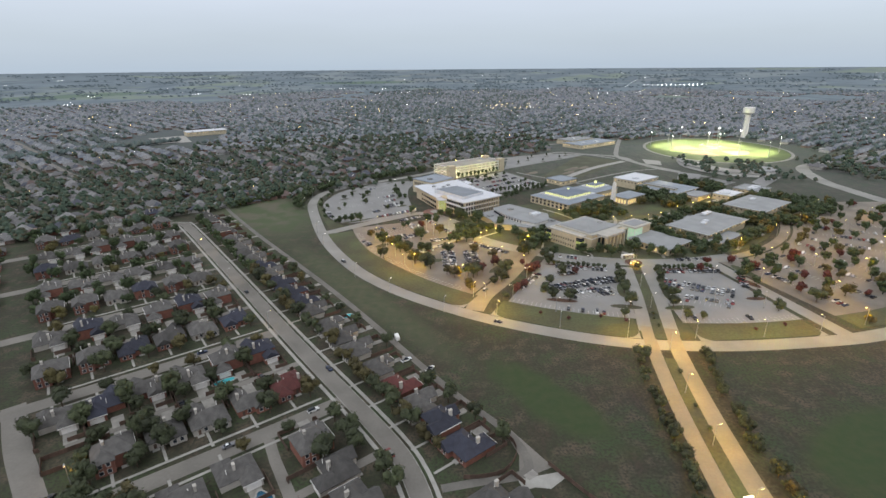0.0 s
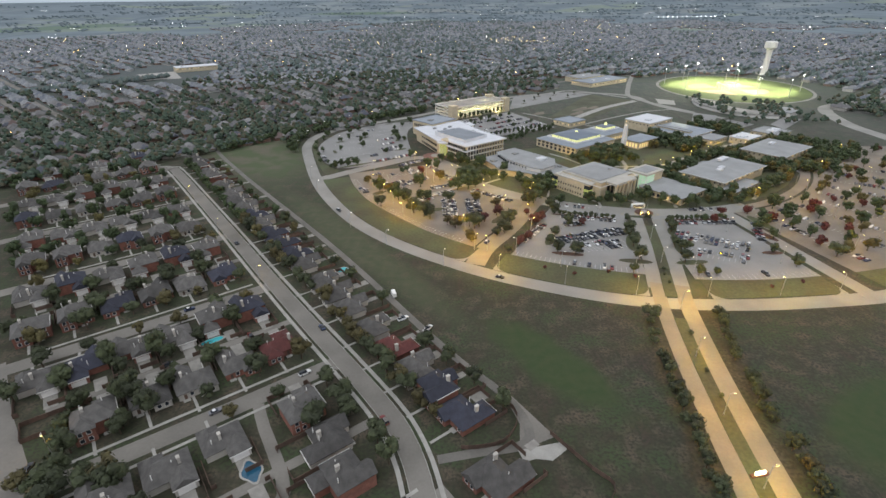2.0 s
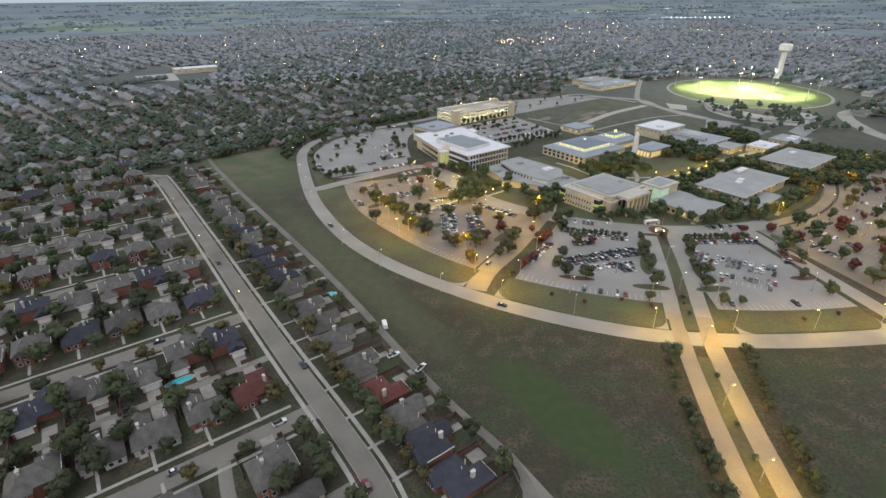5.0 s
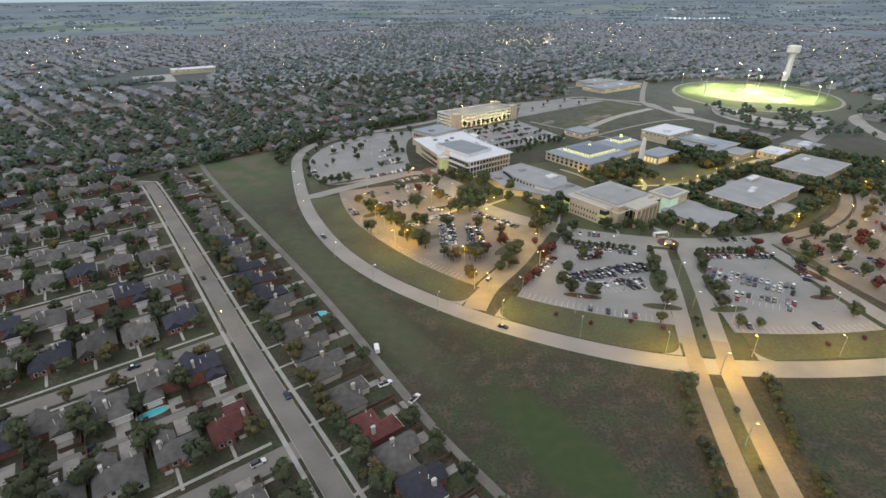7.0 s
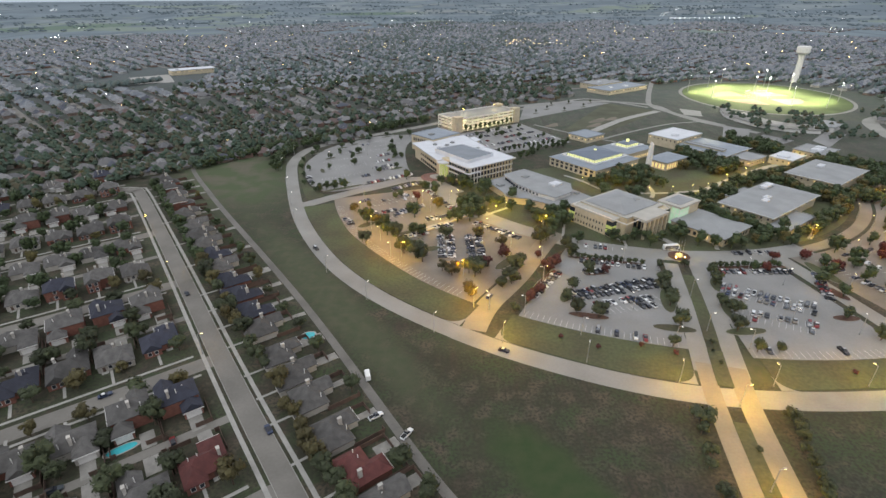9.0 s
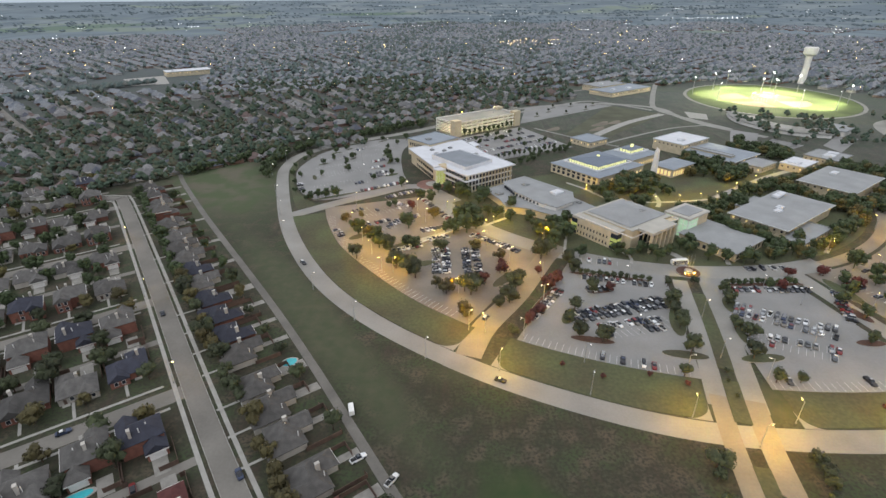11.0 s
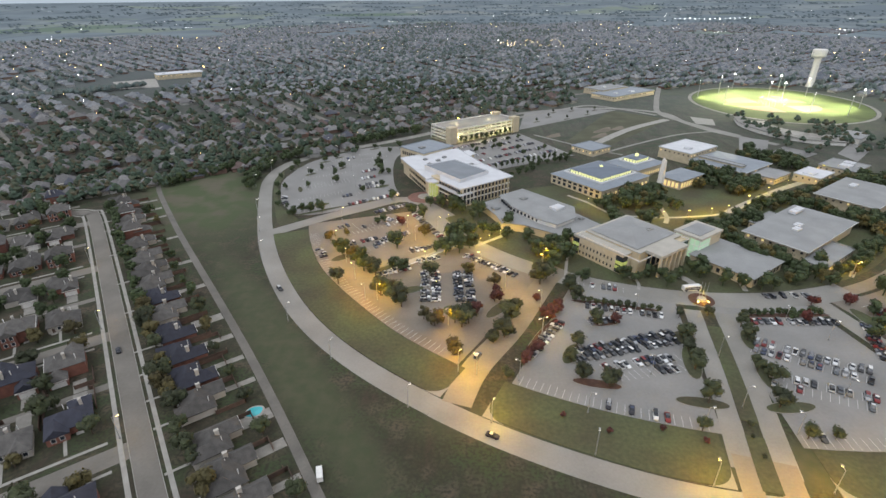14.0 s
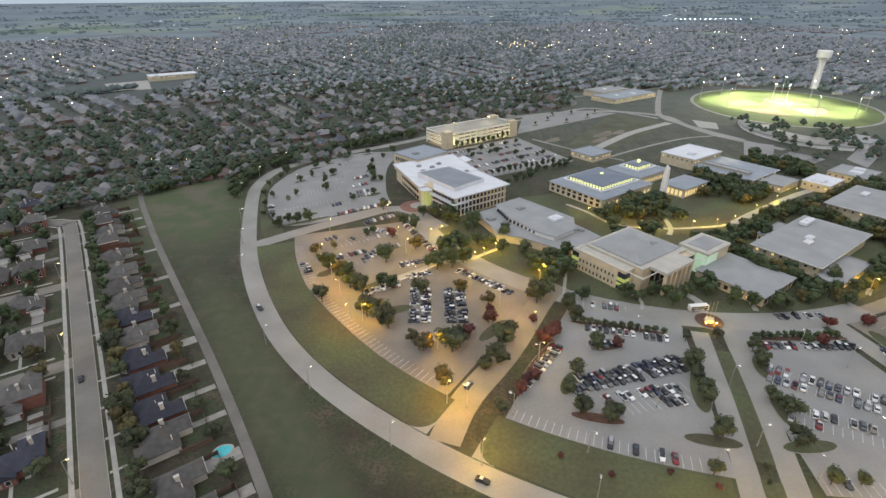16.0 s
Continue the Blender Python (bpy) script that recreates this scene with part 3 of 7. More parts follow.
flat_roof(o, 34, 30, 14.0, SLATEROOF, y0=14, over=0.4)
windows(o, "x-", 34, 44, 16, 42, 9, 0.6, 8.5, 11.5, GLASS)
roof_unit(o, 8, 26, 14.3, 5, 4, 1.2, GREYROOF)

# low annex: spreading low roofs with a raised hall and its clerestory between them
o = thing("low_annex", at(274, 258), "low tan building with stepped grey roofs and clerestory", "building")
low_part = [(16, 0), (47, 1), (51, 58), (27, 72), (10, 72), (5, 50), (0, 39), (9, 27), (13, 14)]
shrink = lambda pts, k: [tuple(np.mean(pts, 0) + (np.array(p) - np.mean(pts, 0)) * k) for p in pts]
part("wall", prism(bmesh.new(), shrink(low_part, 0.965), 0, 4.6), TANBRICK, o)
slab_roof(o, low_part, 4.6, 0.45, GREYROOF, "low grey roof")
high_part = [(20, 12), (38, 13), (50, 25), (47, 70), (25, 70), (18, 49), (17, 24)]
part("clerestory_wall", prism(bmesh.new(), shrink(high_part, 0.96), 4.9, 7.6), TRIM, o, "pale clerestory wall")
slab_roof(o, high_part, 7.6, 0.4, GREYROOF, "raised grey roof", "roof_step")
bm = bmesh.new()
hip(bm, 22, 45, 20, 66, 8.0, 0.07, over=0.0)
part("roof_ridge", bm, GREYROOF, o)
for k in range(12):
    y = 26 + 3.4 * k
    part("window", boxes((17.55 + max(0, y - 49) * 0.33, 18.4 + max(0, y - 49) * 0.33, y, y + 1.5, 5.5, 7.0)), GLASS, o)
for x, y, uw, ud, uh in ((34, 26, 8, 6, 1.7), (30, 52, 5, 4, 1.3), (9, 56, 5, 4, 1.4), (42, 12, 3, 3, 1.2)):
    roof_unit(o, x, y, 8.3 if x > 25 and y > 20 else 5.0, uw, ud, uh, WHITEROOF if uw == 8 else GREYROOF)
for k in range(7):
    part("window", boxes((18 + 4 * k, 19.3 + 4 * k, 0.55, 1.3, 1.6, 3.0)), WARMGLASS if k in (1, 4) else GLASS, o)

# entrance building: main block, west range, portico, atrium and wing
PALEROOF = mat("pale_tan_membrane", (0.43, 0.405, 0.35), 0.8, 0.15, 0.15, 1.5)
o = thing("entrance_building", at(287, 209), "tan brick entrance building with portico and glass atrium", "building")
part("wall", boxes((7, 44, 5, 40, 0, 11.8), (0, 10, 9.5, 42, 0, 10.6)), TANBRICK, o)
cornice(o, 44, 40, 11.4, 0.7, TRIM, 0.0)
bm = bmesh.new()
hip(bm, 9, 43, 8, 38, 12.7, 0.2, over=0.2)
part("roof", bm, GREYROOF, o, "shallow grey metal hip roof")
part("flat_roof", boxes((6.8, 44.2, 4.8, 40.2, 11.8, 12.3), (-0.2, 7, 9.3, 42.2, 10.6, 11.2)), PALEROOF, o, "pale flat roof edge")
windows(o, "x-", 44, 42, 15, 38, 10, 0.35, 1.4, 3.0, GLASS)
windows(o, "x-", 44, 42, 15, 38, 10, 0.35, 5.4, 7.0, GLASS)
for x0, x1, y0, y1 in ((-0.25, 3.5, 38, 42.25), (-0.25, 3.8, 9.2, 13.5)):
    part("corner_window", boxes((x0, x1, y0, y1, 0.4, 2.4)), GLASS, o, "dark corner glazing")
    part("corner_window", boxes((x0 - 0.03, x1, y0 - 0.03, y1 + 0.03, 2.5, 4.2)), LITGLASS, o, "lit yellow-green corner glazing")
    part("corner_window", boxes((x0, x1, y0, y1, 4.3, 5.0)), GLASS, o, "dark corner glazing")
    part("corner_window", boxes((x0 - 0.03, x1, y0 - 0.03, y1 + 0.03, 5.1, 7.0)), LITGLASS, o, "lit yellow-green corner glazing")
    part("corner_window", boxes((x0, x1, y0, y1, 7.1, 9.8)), GLASS, o, "dark corner glazing")
part("portico_roof", boxes((12, 35.5, -4.5, 5.2, 11.0, 12.6)), PALEROOF, o, "heavy tan portico roof")
part("link_wall", boxes((35.5, 48, 1.5, 6, 0, 11.0)), TANBRICK, o)
part("link_glass", boxes((37, 46.5, 1.35, 1.7, 0.6, 9.8)), GLASS, o, "dark tall glazing")
for i in range(6):
    x = 12.6 + i * 4.35
    part("column", boxes((x, x + 1.3, -4.2, -2.8, 0, 11.0)), TANBRICK, o)
windows(o, "y-", 44, 42, 14, 43, 6, 0.7, 0.8, 9.5, GLASS)
for ob in list(o.children):
    if ob.name.startswith("window") and ob.data.vertices[0].co.y < 0.3 and ob.data.vertices[0].co.x > 5:
        ob.location.y = 5.0
part("atrium_glass", boxes((47.6, 58, -4.6, 10.0, 0, 11.4)), mat("green_lit_glass", (0.30, 0.42, 0.36), 0.15, 0.2, 0.4, 1.0, bump=0, emit=(0.50, 0.72, 0.46), glow=0.55), o, "green lit glass walls")
part("atrium_roof", boxes((46.8, 69, -5.4, 11.0, 11.4, 12.6)), PALEROOF, o, "pale flat roof")
part("atrium_deck", boxes((50, 66, -2.6, 8.2, 12.6, 12.9)), GREYROOF, o, "grey square of roof")
part("atrium_wall", boxes((58, 68.4, -4.8, 10.4, 0, 11.4)), TANBRICK, o)
for i in range(6):
    part("mullion", boxes((47.6 + 2.05 * i, 47.85 + 2.05 * i, -4.72, -4.5, 0, 11.4)), TRIM, o)
    part("mullion", boxes((47.48, 47.7, -4.6 + 2.8 * i, -4.35 + 2.8 * i, 0, 11.4)), TRIM, o)
for z in (3.8, 7.6):
    part("transom", boxes((47.5, 58, -4.74, -4.5, z, z + 0.25), (47.46, 47.7, -4.5, 10, z, z + 0.25)), TRIM, o)
part("wing_wall", boxes((41, 72, -37, -4, 0, 5.0)), TANBRICK, o)
bm = bmesh.new()
hip(bm, 41, 72, -37, -4, 5.3, 0.13, over=0.8)
part("wing_roof", bm, GREYROOF, o, "shallow grey metal hip roof")
for i in range(8):
    part("window", boxes((40.9, 41.2, -35 + i * 3.6, -33.2 + i * 3.6, 1.2, 3.4)), WARMGLASS if i < 3 else GLASS, o)
    part("window", boxes((43 + i * 3.4, 44.8 + i * 3.4, -37.1, -36.8, 1.2, 3.4)), GLASS, o)
roof_unit(o, 30, 16, 13.4, 5, 4, 1.4, GREYROOF)


def court_hall(a, b, w, d, label):
    """A hall with a sloping slate roof round a raised lantern with lit glass."""
    o = thing("library_hall", at(a, b), label, "building")
    part("wall", boxes((0, w, 0, d, 0, 7.2)), TANBRICK, o)
    bm = bmesh.new()
    e, t = [(-0.8, -0.8), (w + 0.8, -0.8), (w + 0.8, d + 0.8), (-0.8, d + 0.8)], [(7, 6), (w - 7, 6), (w - 7, d - 6), (7, d - 6)]
    lo, hi = [bm.verts.new((*p, 7.2)) for p in e], [bm.verts.new((*p, 9.0)) for p in t]
    for i in range(4):
        bm.faces.new((lo[i], lo[(i + 1) % 4], hi[(i + 1) % 4], hi[i]))
    bm.faces.new(lo[::-1])
    bm.faces.new(hi)
    part("roof", bm, SLATEROOF, o)
    k = 7.0
    part("lantern_kerb", boxes((k, w - k, 6, 7.2, 8.6, 9.9), (k, w - k, d - 7.2, d - 6, 8.6, 9.9), (k, k + 1.2, 7.2, d - 7.2, 8.6, 9.9), (w - k - 1.2, w - k, 7.2, d - 7.2, 8.6, 9.9)), WHITEROOF, o, "pale kerb")
    lx, ly = 10.5, 9.5
    part("lantern_glass", boxes((lx, w - lx, ly, d - ly, 9.0, 11.4)), LANTERNGLASS, o, "glowing yellow clerestory glass")
    n = int((w - 2 * lx) / 2.6)
    for i in range(n + 1):
        x = lx + (w - 2 * lx) * i / n
        part("mullion", boxes((x - 0.3, x + 0.3, ly - 0.15, ly + 0.05, 9.0, 11.4)), SLATEROOF, o)
    n = int((d - 2 * ly) / 2.6)
    for i in range(n + 1):
        y = ly + (d - 2 * ly) * i / n
        part("mullion", boxes((lx - 0.15, lx + 0.05, y - 0.3, y + 0.3, 9.0, 11.4)), SLATEROOF, o)
    bm = bmesh.new()
    hip(bm, lx, w - lx, ly, d - ly, 11.5, 0.16, over=0.5)
    part("lantern_roof", bm, LANTERN, o)
    part("roof_light", tube(bmesh.new(), w / 2, d / 2, 12.5, 14.6, 1.5, 1.2, 8), LANTERNGLASS, o, "small lit roof light")
    windows(o, "x-", w, d, 1, d - 1, 9, 0.5, 1.2, 3.6, GLASS)
    windows(o, "y-", w, d, 1, w - 1, 12, 0.4, 1.2, 3.6, WARMGLASS, "warm lit window")
    windows(o, "x-", w, d, 1, d - 1, 9, 0.6, 4.6, 6.2, GLASS)
    return o


court_hall(364, 293, 56, 48, "blue-grey roofed hall round a glowing lantern")
court_hall(423, 306, 38, 30, "smaller blue-grey roofed hall with lit clerestory")
o = thing("curved_hall", at(416, 268), "tan hall with blue-grey roof beside the bell tower", "building")
part("wall", boxes((12, 42, 4, 22, 0, 7)), TANBRICK, o)
bm = bmesh.new()
hip(bm, 12, 42, 4, 22, 7.0, 0.18, over=1.0)
part("roof", bm, SLATEROOF, o)
windows(o, "y-", 42, 22, 13, 41, 8, 0.6, 1.0, 5.0, WARMGLASS, "warm lit window")
for ob in o.children:
    if ob.name.startswith("window"):
        ob.location.y = 4.0
windows(o, "x-", 42, 22, 5, 21, 5, 0.6, 1.0, 5.0, WARMGLASS, "warm lit window")
for ob in o.children:
    if ob.name.startswith("window") and ob.location.y == 0:
        ob.location.x = 12.0
o = thing("bell_tower", at(423, 285), "tall pale stone tower tapering to a point", "tower")
bm = bmesh.new()
pts = [(-2.0, -2.0), (2.0, -2.0), (2.0, 2.0), (-2.0, 2.0)]
lo, mid = [bm.verts.new((x, y, 0)) for x, y in pts], [bm.verts.new((x * 0.62, y * 0.62, 20.5)) for x, y in pts]
tip = bm.verts.new((-0.6, 0.6, 23.0))
for i in range(4):
    bm.faces.new((lo[i], lo[(i + 1) % 4], mid[(i + 1) % 4], mid[i]))
    bm.faces.new((mid[i], mid[(i + 1) % 4], tip))
part("shaft", bm, TRIM, o)
part("plinth", boxes((-4.4, 4.4, -4.4, 4.4, 0, 0.6)), WALKWAY, o)


def low_block(a, b, w, d, h, label, roof, units, lit=0, pitch=0.0):
    o = thing("teaching_block", at(a, b), label, "building")
    part("wall", boxes((0, w, 0, d, 0, h)), TANBRICK, o)
    if pitch:
        part("roof", hip(bmesh.new(), 0, w, 0, d, h + 0.2, pitch, over=1.6), roof, o, "shallow hipped metal roof")
        part("fascia", boxes((-1.7, w + 1.7, -1.72, -1.6, h - 0.2, h + 0.35), (-1.72, -1.6, -1.6, d + 1.6, h - 0.2, h + 0.35)), TRIM, o, "pale fascia")
    else:
        flat_roof(o, w, d, h, roof, over=0.4)
    for i, (x, y, uw, ud, uh) in enumerate(units):
        roof_unit(o, x, y, h + 0.3 + pitch * min(w, d) * 0.35, uw, ud, uh, WHITEROOF)
    for face, ln in (("y-", w), ("x-", d)):
        n = max(3, int(ln / 4))
        for i in range(n):
            c = ln * (i + 0.5) / n
            part("window", boxes(face_boxes(face, w, d, c - 0.6, c + 0.6, h - 2.6, h - 1.4)), WARMGLASS if rng.random() < lit else GLASS, o)
    return o


low_block(376, 168, 65, 32, 7.6, "broad grey-roofed teaching block with roof plant", GREYROOF, ((20, 13, 5.5, 3.5, 1.0), (27, 15, 5.5, 3.5, 1.0), (46, 25, 12, 4, 1.6)), 0.3, 0.07)
low_block(371, 156, 38, 11, 3.8, "low grey-roofed front range", GREYROOF, (), 0.3)
low_block(400, 200.5, 26, 8, 4.2, "low grey-roofed rear range", GREYROOF, (), 0.2)
low_block(478, 168, 54, 34, 7.6, "grey-roofed teaching block among trees", GREYROOF, ((30, 22, 7, 4, 1.2),), 0.35, 0.07)
low_block(490, 256, 42, 44, 5.6, "long grey-roofed teaching block with clerestory", SLATEROOF, (), 0.35, 0.09)
low_block(497, 262, 6, 36, 7.6, "narrow lit clerestory rising over a long roof", GREYROOF, (), 0.9)
low_block(493, 303, 42, 30, 9.0, "tall cream end block with pale roof", WHITEROOF, ((10, 8, 6, 5, 1.5),), 0.2)
low_block(496, 236, 26, 17, 4.4, "low tan end pavilion", GREYROOF, (), 0.3)
low_block(445, 368, 26, 24, 5.0, "small pavilion with blue-grey roof", SLATEROOF, (), 0.2)
low_block(560, 205, 30, 26, 5.5, "small grey-roofed plant building", GREYROOF, ((4, 6, 8, 8, 2.2), (16, 8, 7, 7, 2.0)), 0.0)
low_block(520, 215, 26, 18, 5.5, "cream service building with pale roof", WHITEROOF, ((4, 6, 8, 8, 1.2),), 0.3)
low_block(678, 522, 92, 40, 6.0, "far grey school building beside the road", SLATEROOF, ((20, 14, 6, 4, 1.6), (50, 10, 8, 5, 1.6)), 0.3)
low_block(700, 560, 60, 34, 7.5, "far grey school hall beside the road", GREYROOF, ((20, 14, 6, 4, 1.6),), 0.1)

# parking garage
o = thing("parking_garage", at(368, 478), "cream four-deck parking garage, lit inside", "garage")
w, d = 88.0, 34.0
for i in range(5):
    z = i * 3.3
    part("deck", boxes((0.4, w - 0.4, 0.4, d - 0.4, max(z - 0.35, 0.0), z + 0.02)), CONCRETE, o)
    if i:
        part("spandrel", boxes((0, w, 0, 0.35, z - 0.5, z + 0.9), (0, w, d - 0.35, d, z - 0.5, z + 0.9), (0, 0.35, 0.35, d - 0.35, z - 0.5, z + 0.9), (w - 0.35, w, 0.35, d - 0.35, z - 0.5, z + 0.9)), TRIM, o, "cream concrete parapet band")
for i in range(13):
    x = 0.2 + (w - 0.8) * i / 12
    for y in (0.05, d - 0.65):
        part("column", boxes((x - 0.3, x + 0.4, y, y + 0.6, 0, 13.4)), TRIM, o)
for x, y in ((-1.5, -1.5), (w - 7, -1.5), (w - 7, d - 6)):
    part("stair_tower", boxes((x, x + 8.5, y, y + 7.5, 0, 16.0)), TANBRICK, o, "tan stair tower")
part("ceiling_lamp", boxes(*[(6 + 9 * i, 7.2 + 9 * i, 8 + 9 * j, 8.6 + 9 * j, 2.7 + 3.3 * k, 2.85 + 3.3 * k) for i in range(9) for j in range(3) for k in range(4)]), mat("deck_lamp_glass", (0.8, 0.75, 0.5), 0.4, 0.05, bump=0, emit=(1.0, 0.86, 0.45), glow=170.0), o, "lit deck lamps")

deck = bpy.data.lights.new("deck_light", "POINT")
deck.energy, deck.color, deck.shadow_soft_size = 5200.0, (1.0, 0.84, 0.45), 0.4
for x in (14, 44, 74):
    for z in (2.4, 5.7, 9.0):
        li = new("deck_light", deck)
        li.parent, li.location = o, (x, 8, z)
top_light = bpy.data.lights.new("top_deck_light", "POINT")
top_light.energy, top_light.color, top_light.shadow_soft_size = 5000.0, (1.0, 0.86, 0.5), 0.4
for x in (22, 66):
    part("deck_pole", tube(bmesh.new(), x, 17, 13.2, 19.5, 0.14, 0.1, 6), STEEL, o)
    part("deck_head", boxes((x - 0.5, x + 0.5, 16.6, 17.4, 19.5, 19.75)), AMBERHEAD, o)
    li = new("top_deck_light", top_light)
    li.parent, li.location = o, (x, 17, 19.0)

# ---- lamps ----
AMBER = (1.0, 0.58, 0.03)
lamp_data = bpy.data.lights.new("amber", "POINT")
lamp_data.energy, lamp_data.color, lamp_data.shadow_soft_size = 6200.0, (1.0, 0.47, 0.003), 0.3
east_data = bpy.data.lights.new("amber_east", "POINT")
east_data.energy, east_data.color, east_data.shadow_soft_size = 5200.0, (1.0, 0.48, 0.01), 0.3
avenue_data = bpy.data.lights.new("amber_avenue", "POINT")
avenue_data.energy, avenue_data.color, avenue_data.shadow_soft_size = 9500.0, (1.0, 0.52, 0.004), 0.3
corner_data = bpy.data.lights.new("amber_corner", "POINT")
corner_data.energy, corner_data.color, corner_data.shadow_soft_size = 700.0, (1.0, 0.5, 0.06), 0.2
walk_data = bpy.data.lights.new("amber_low", "POINT")
walk_data.energy, walk_data.color, walk_data.shadow_soft_size = 3800.0, AMBER, 0.2
white_data = bpy.data.lights.new("pale", "POINT")
white_data.energy, white_data.color, white_data.shadow_soft_size = 700.0, (1.0, 0.9, 0.72), 0.3


def lamp(name, h, head, label, arm=1.4, r=0.14):
    o = thing(name, pose(0, 0, 0), label, "lamp")
    part("base", tube(bmesh.new(), 0, 0, 0, 0.6, r * 2.0, r * 1.8, 8), CONCRETE, o)
    part("pole", tube(bmesh.new(), 0, 0, 0.6, h, r, r * 0.6, 8), STEEL, o)
    part("arm", boxes((-0.05, arm, -0.06, 0.06, h - 0.1, h + 0.05)), STEEL, o)
    part("housing", boxes((arm - 0.5, arm + 0.45, -0.28, 0.28, h + 0.05, h + 0.25)), STEEL, o)
    part("lamp_head", boxes((arm - 0.42, arm + 0.38, -0.24, 0.24, h - 0.08, h + 0.05)), head, o, "glowing lamp glass")
    return o


PALEHEAD = mat("dim_lamp_glass", (0.75, 0.75, 0.72), 0.4, 0.05, bump=0, emit=(1.0, 0.95, 0.85), glow=4.0)
tall, plain, low = lamp("street_lamp", 9.6, AMBERHEAD, "tall steel street lamp glowing amber", 1.6), lamp("street_lamp", 9.6, PALEHEAD, "tall pale steel lamp beside the road", 1.6), lamp("walk_lamp", 4.2, AMBERHEAD, "short walkway lamp glowing amber", 0.5, 0.08)


def put_lamp(kind, x, y, turn, data, group):
    o = copy_thing(kind, pose(x, y, 0, 0, 0, turn))
    o["group"] = group
    if data:
        h = 9.6 if kind is not low else 4.2
        li = new("lamp_light", data)
        li.parent = o
        li.location = ((1.6 if kind is not low else 0.5), 0, h - 0.45)
    return o


def toward(x, y, tx=CX, ty=CY):
    return math.degrees(math.atan2(ty - y, tx - x))


for x, y in ((98.5, 173.5), (93.7, 142.5), (90.6, 113.5), (107.5, 208), (121, 280), (116, 252)):
    put_lamp(tall if y < 210 else plain, x, y, 10, avenue_data if y < 210 else None, "avenue lamps")
for x, y, lit in ((-94, 366, 0), (-60, 303, 0), (-35, 277, 0), (-2, 251, 0), (59, 231, 0), (27, 244, 1), (91, 220, 1), (125, 218, 1), (160, 218, 1), (192, 222, 1), (221, 229, 1), (-106, 399, 0), (-137, 519, 0), (-118, 430, 0), (-137, 480, 0), (-128, 560, 0), (-106, 592, 0), (-75, 618, 0), (16, 270, 1)):
    put_lamp(tall if lit else plain, x, y, toward(x, y), avenue_data if lit else None, "ring road lamps")
for x, y in ((-57, 413), (-25, 438), (-14, 403), (-8, 385), (-44, 358), (-22, 320), (12, 300), (23, 268), (29, 353), (40, 331), (52, 293), (-55, 380), (-28, 321), (55, 315), (5, 400), (-36, 340), (63, 358)):
    put_lamp(tall, x, y, rng.uniform(0, 360), lamp_data, "west parking lamps")
for x, y in ((219, 344), (305, 401), (263, 355), (356, 449), (291, 342), (253, 311), (230, 322), (333, 385), (200, 285), (231, 265), (269, 375), (280, 300), (330, 345), (380, 420)):
    put_lamp(tall, x, y, rng.uniform(0, 360), east_data, "east parking lamps")
for x, y in ((39, 265), (61, 249), (52, 292), (98, 312), (90, 269), (98, 242), (128, 240), (159, 301), (172, 291), (155, 257), (180, 250), (-70, 520), (-100, 500), (-60, 480), (-90, 560), (-50, 560)):
    put_lamp(plain, x, y, rng.uniform(0, 360), None, "parking lamps")
for x, y in ((36, 386), (43, 392), (-27, 349), (9, 373), (-13, 354), (-1, 364), (109, 446), (122, 429), (137, 424), (152, 423), (169, 424), (186, 427), (199, 432), (223, 451), (246, 467), (269, 483), (292, 494), (313, 506), (63, 361), (11, 416), (227, 352), (240, 366), (30, 381)):
    put_lamp(low, x, y, rng.uniform(0, 360), walk_data, "walkway lamps")
for a, b in ((62.5, 247), (62.5, 322), (-27, 181), (62.5, 396)):
    put_lamp(tall, *W(a, b), TURN - 90 if a < 0 else TURN, corner_data, "neighbourhood street lamps")
for o in (tall, plain, low):
    for c in list(o.children):
        bpy.data.objects.remove(c)
    bpy.data.objects.remove(o)

# ---- softball complex under floodlights ----
FX, FY, FR = 451.0, 812.0, 104.0


def oval(k, n=64):
    """Outline of the ball fields, k metres outside their edge."""
    u, v = np.array((0.365, 0.931)), np.array((0.931, -0.365))
    return [np.array((FX, FY)) + u * (126 + k) * math.cos(6.2832 * i / n) + v * (FR + k) * math.sin(6.2832 * i / n) for i in range(n + 1)]


TURF = mat("floodlit_turf", (0.100, 0.135, 0.040), 0.95, 0.4, 0.03, 0.8, world_space=True)
DIRT = mat("infield_dirt", (0.30, 0.20, 0.13), 0.95, 0.2, 0.2, 2.0)
bm = bmesh.new()
prism(bm, [tuple(p) for p in oval(0)[:-1]], -0.3, 0.06)
solid("sports_field", bm, TURF, "round mown turf of four ball fields under floodlights", "sports field")
bm = bmesh.new()
strip(bm, oval(3), -2.2, 2.2, -0.3, 0.08)
solid("track_path", bm, CONCRETE, "pale path round the ball fields", "path")
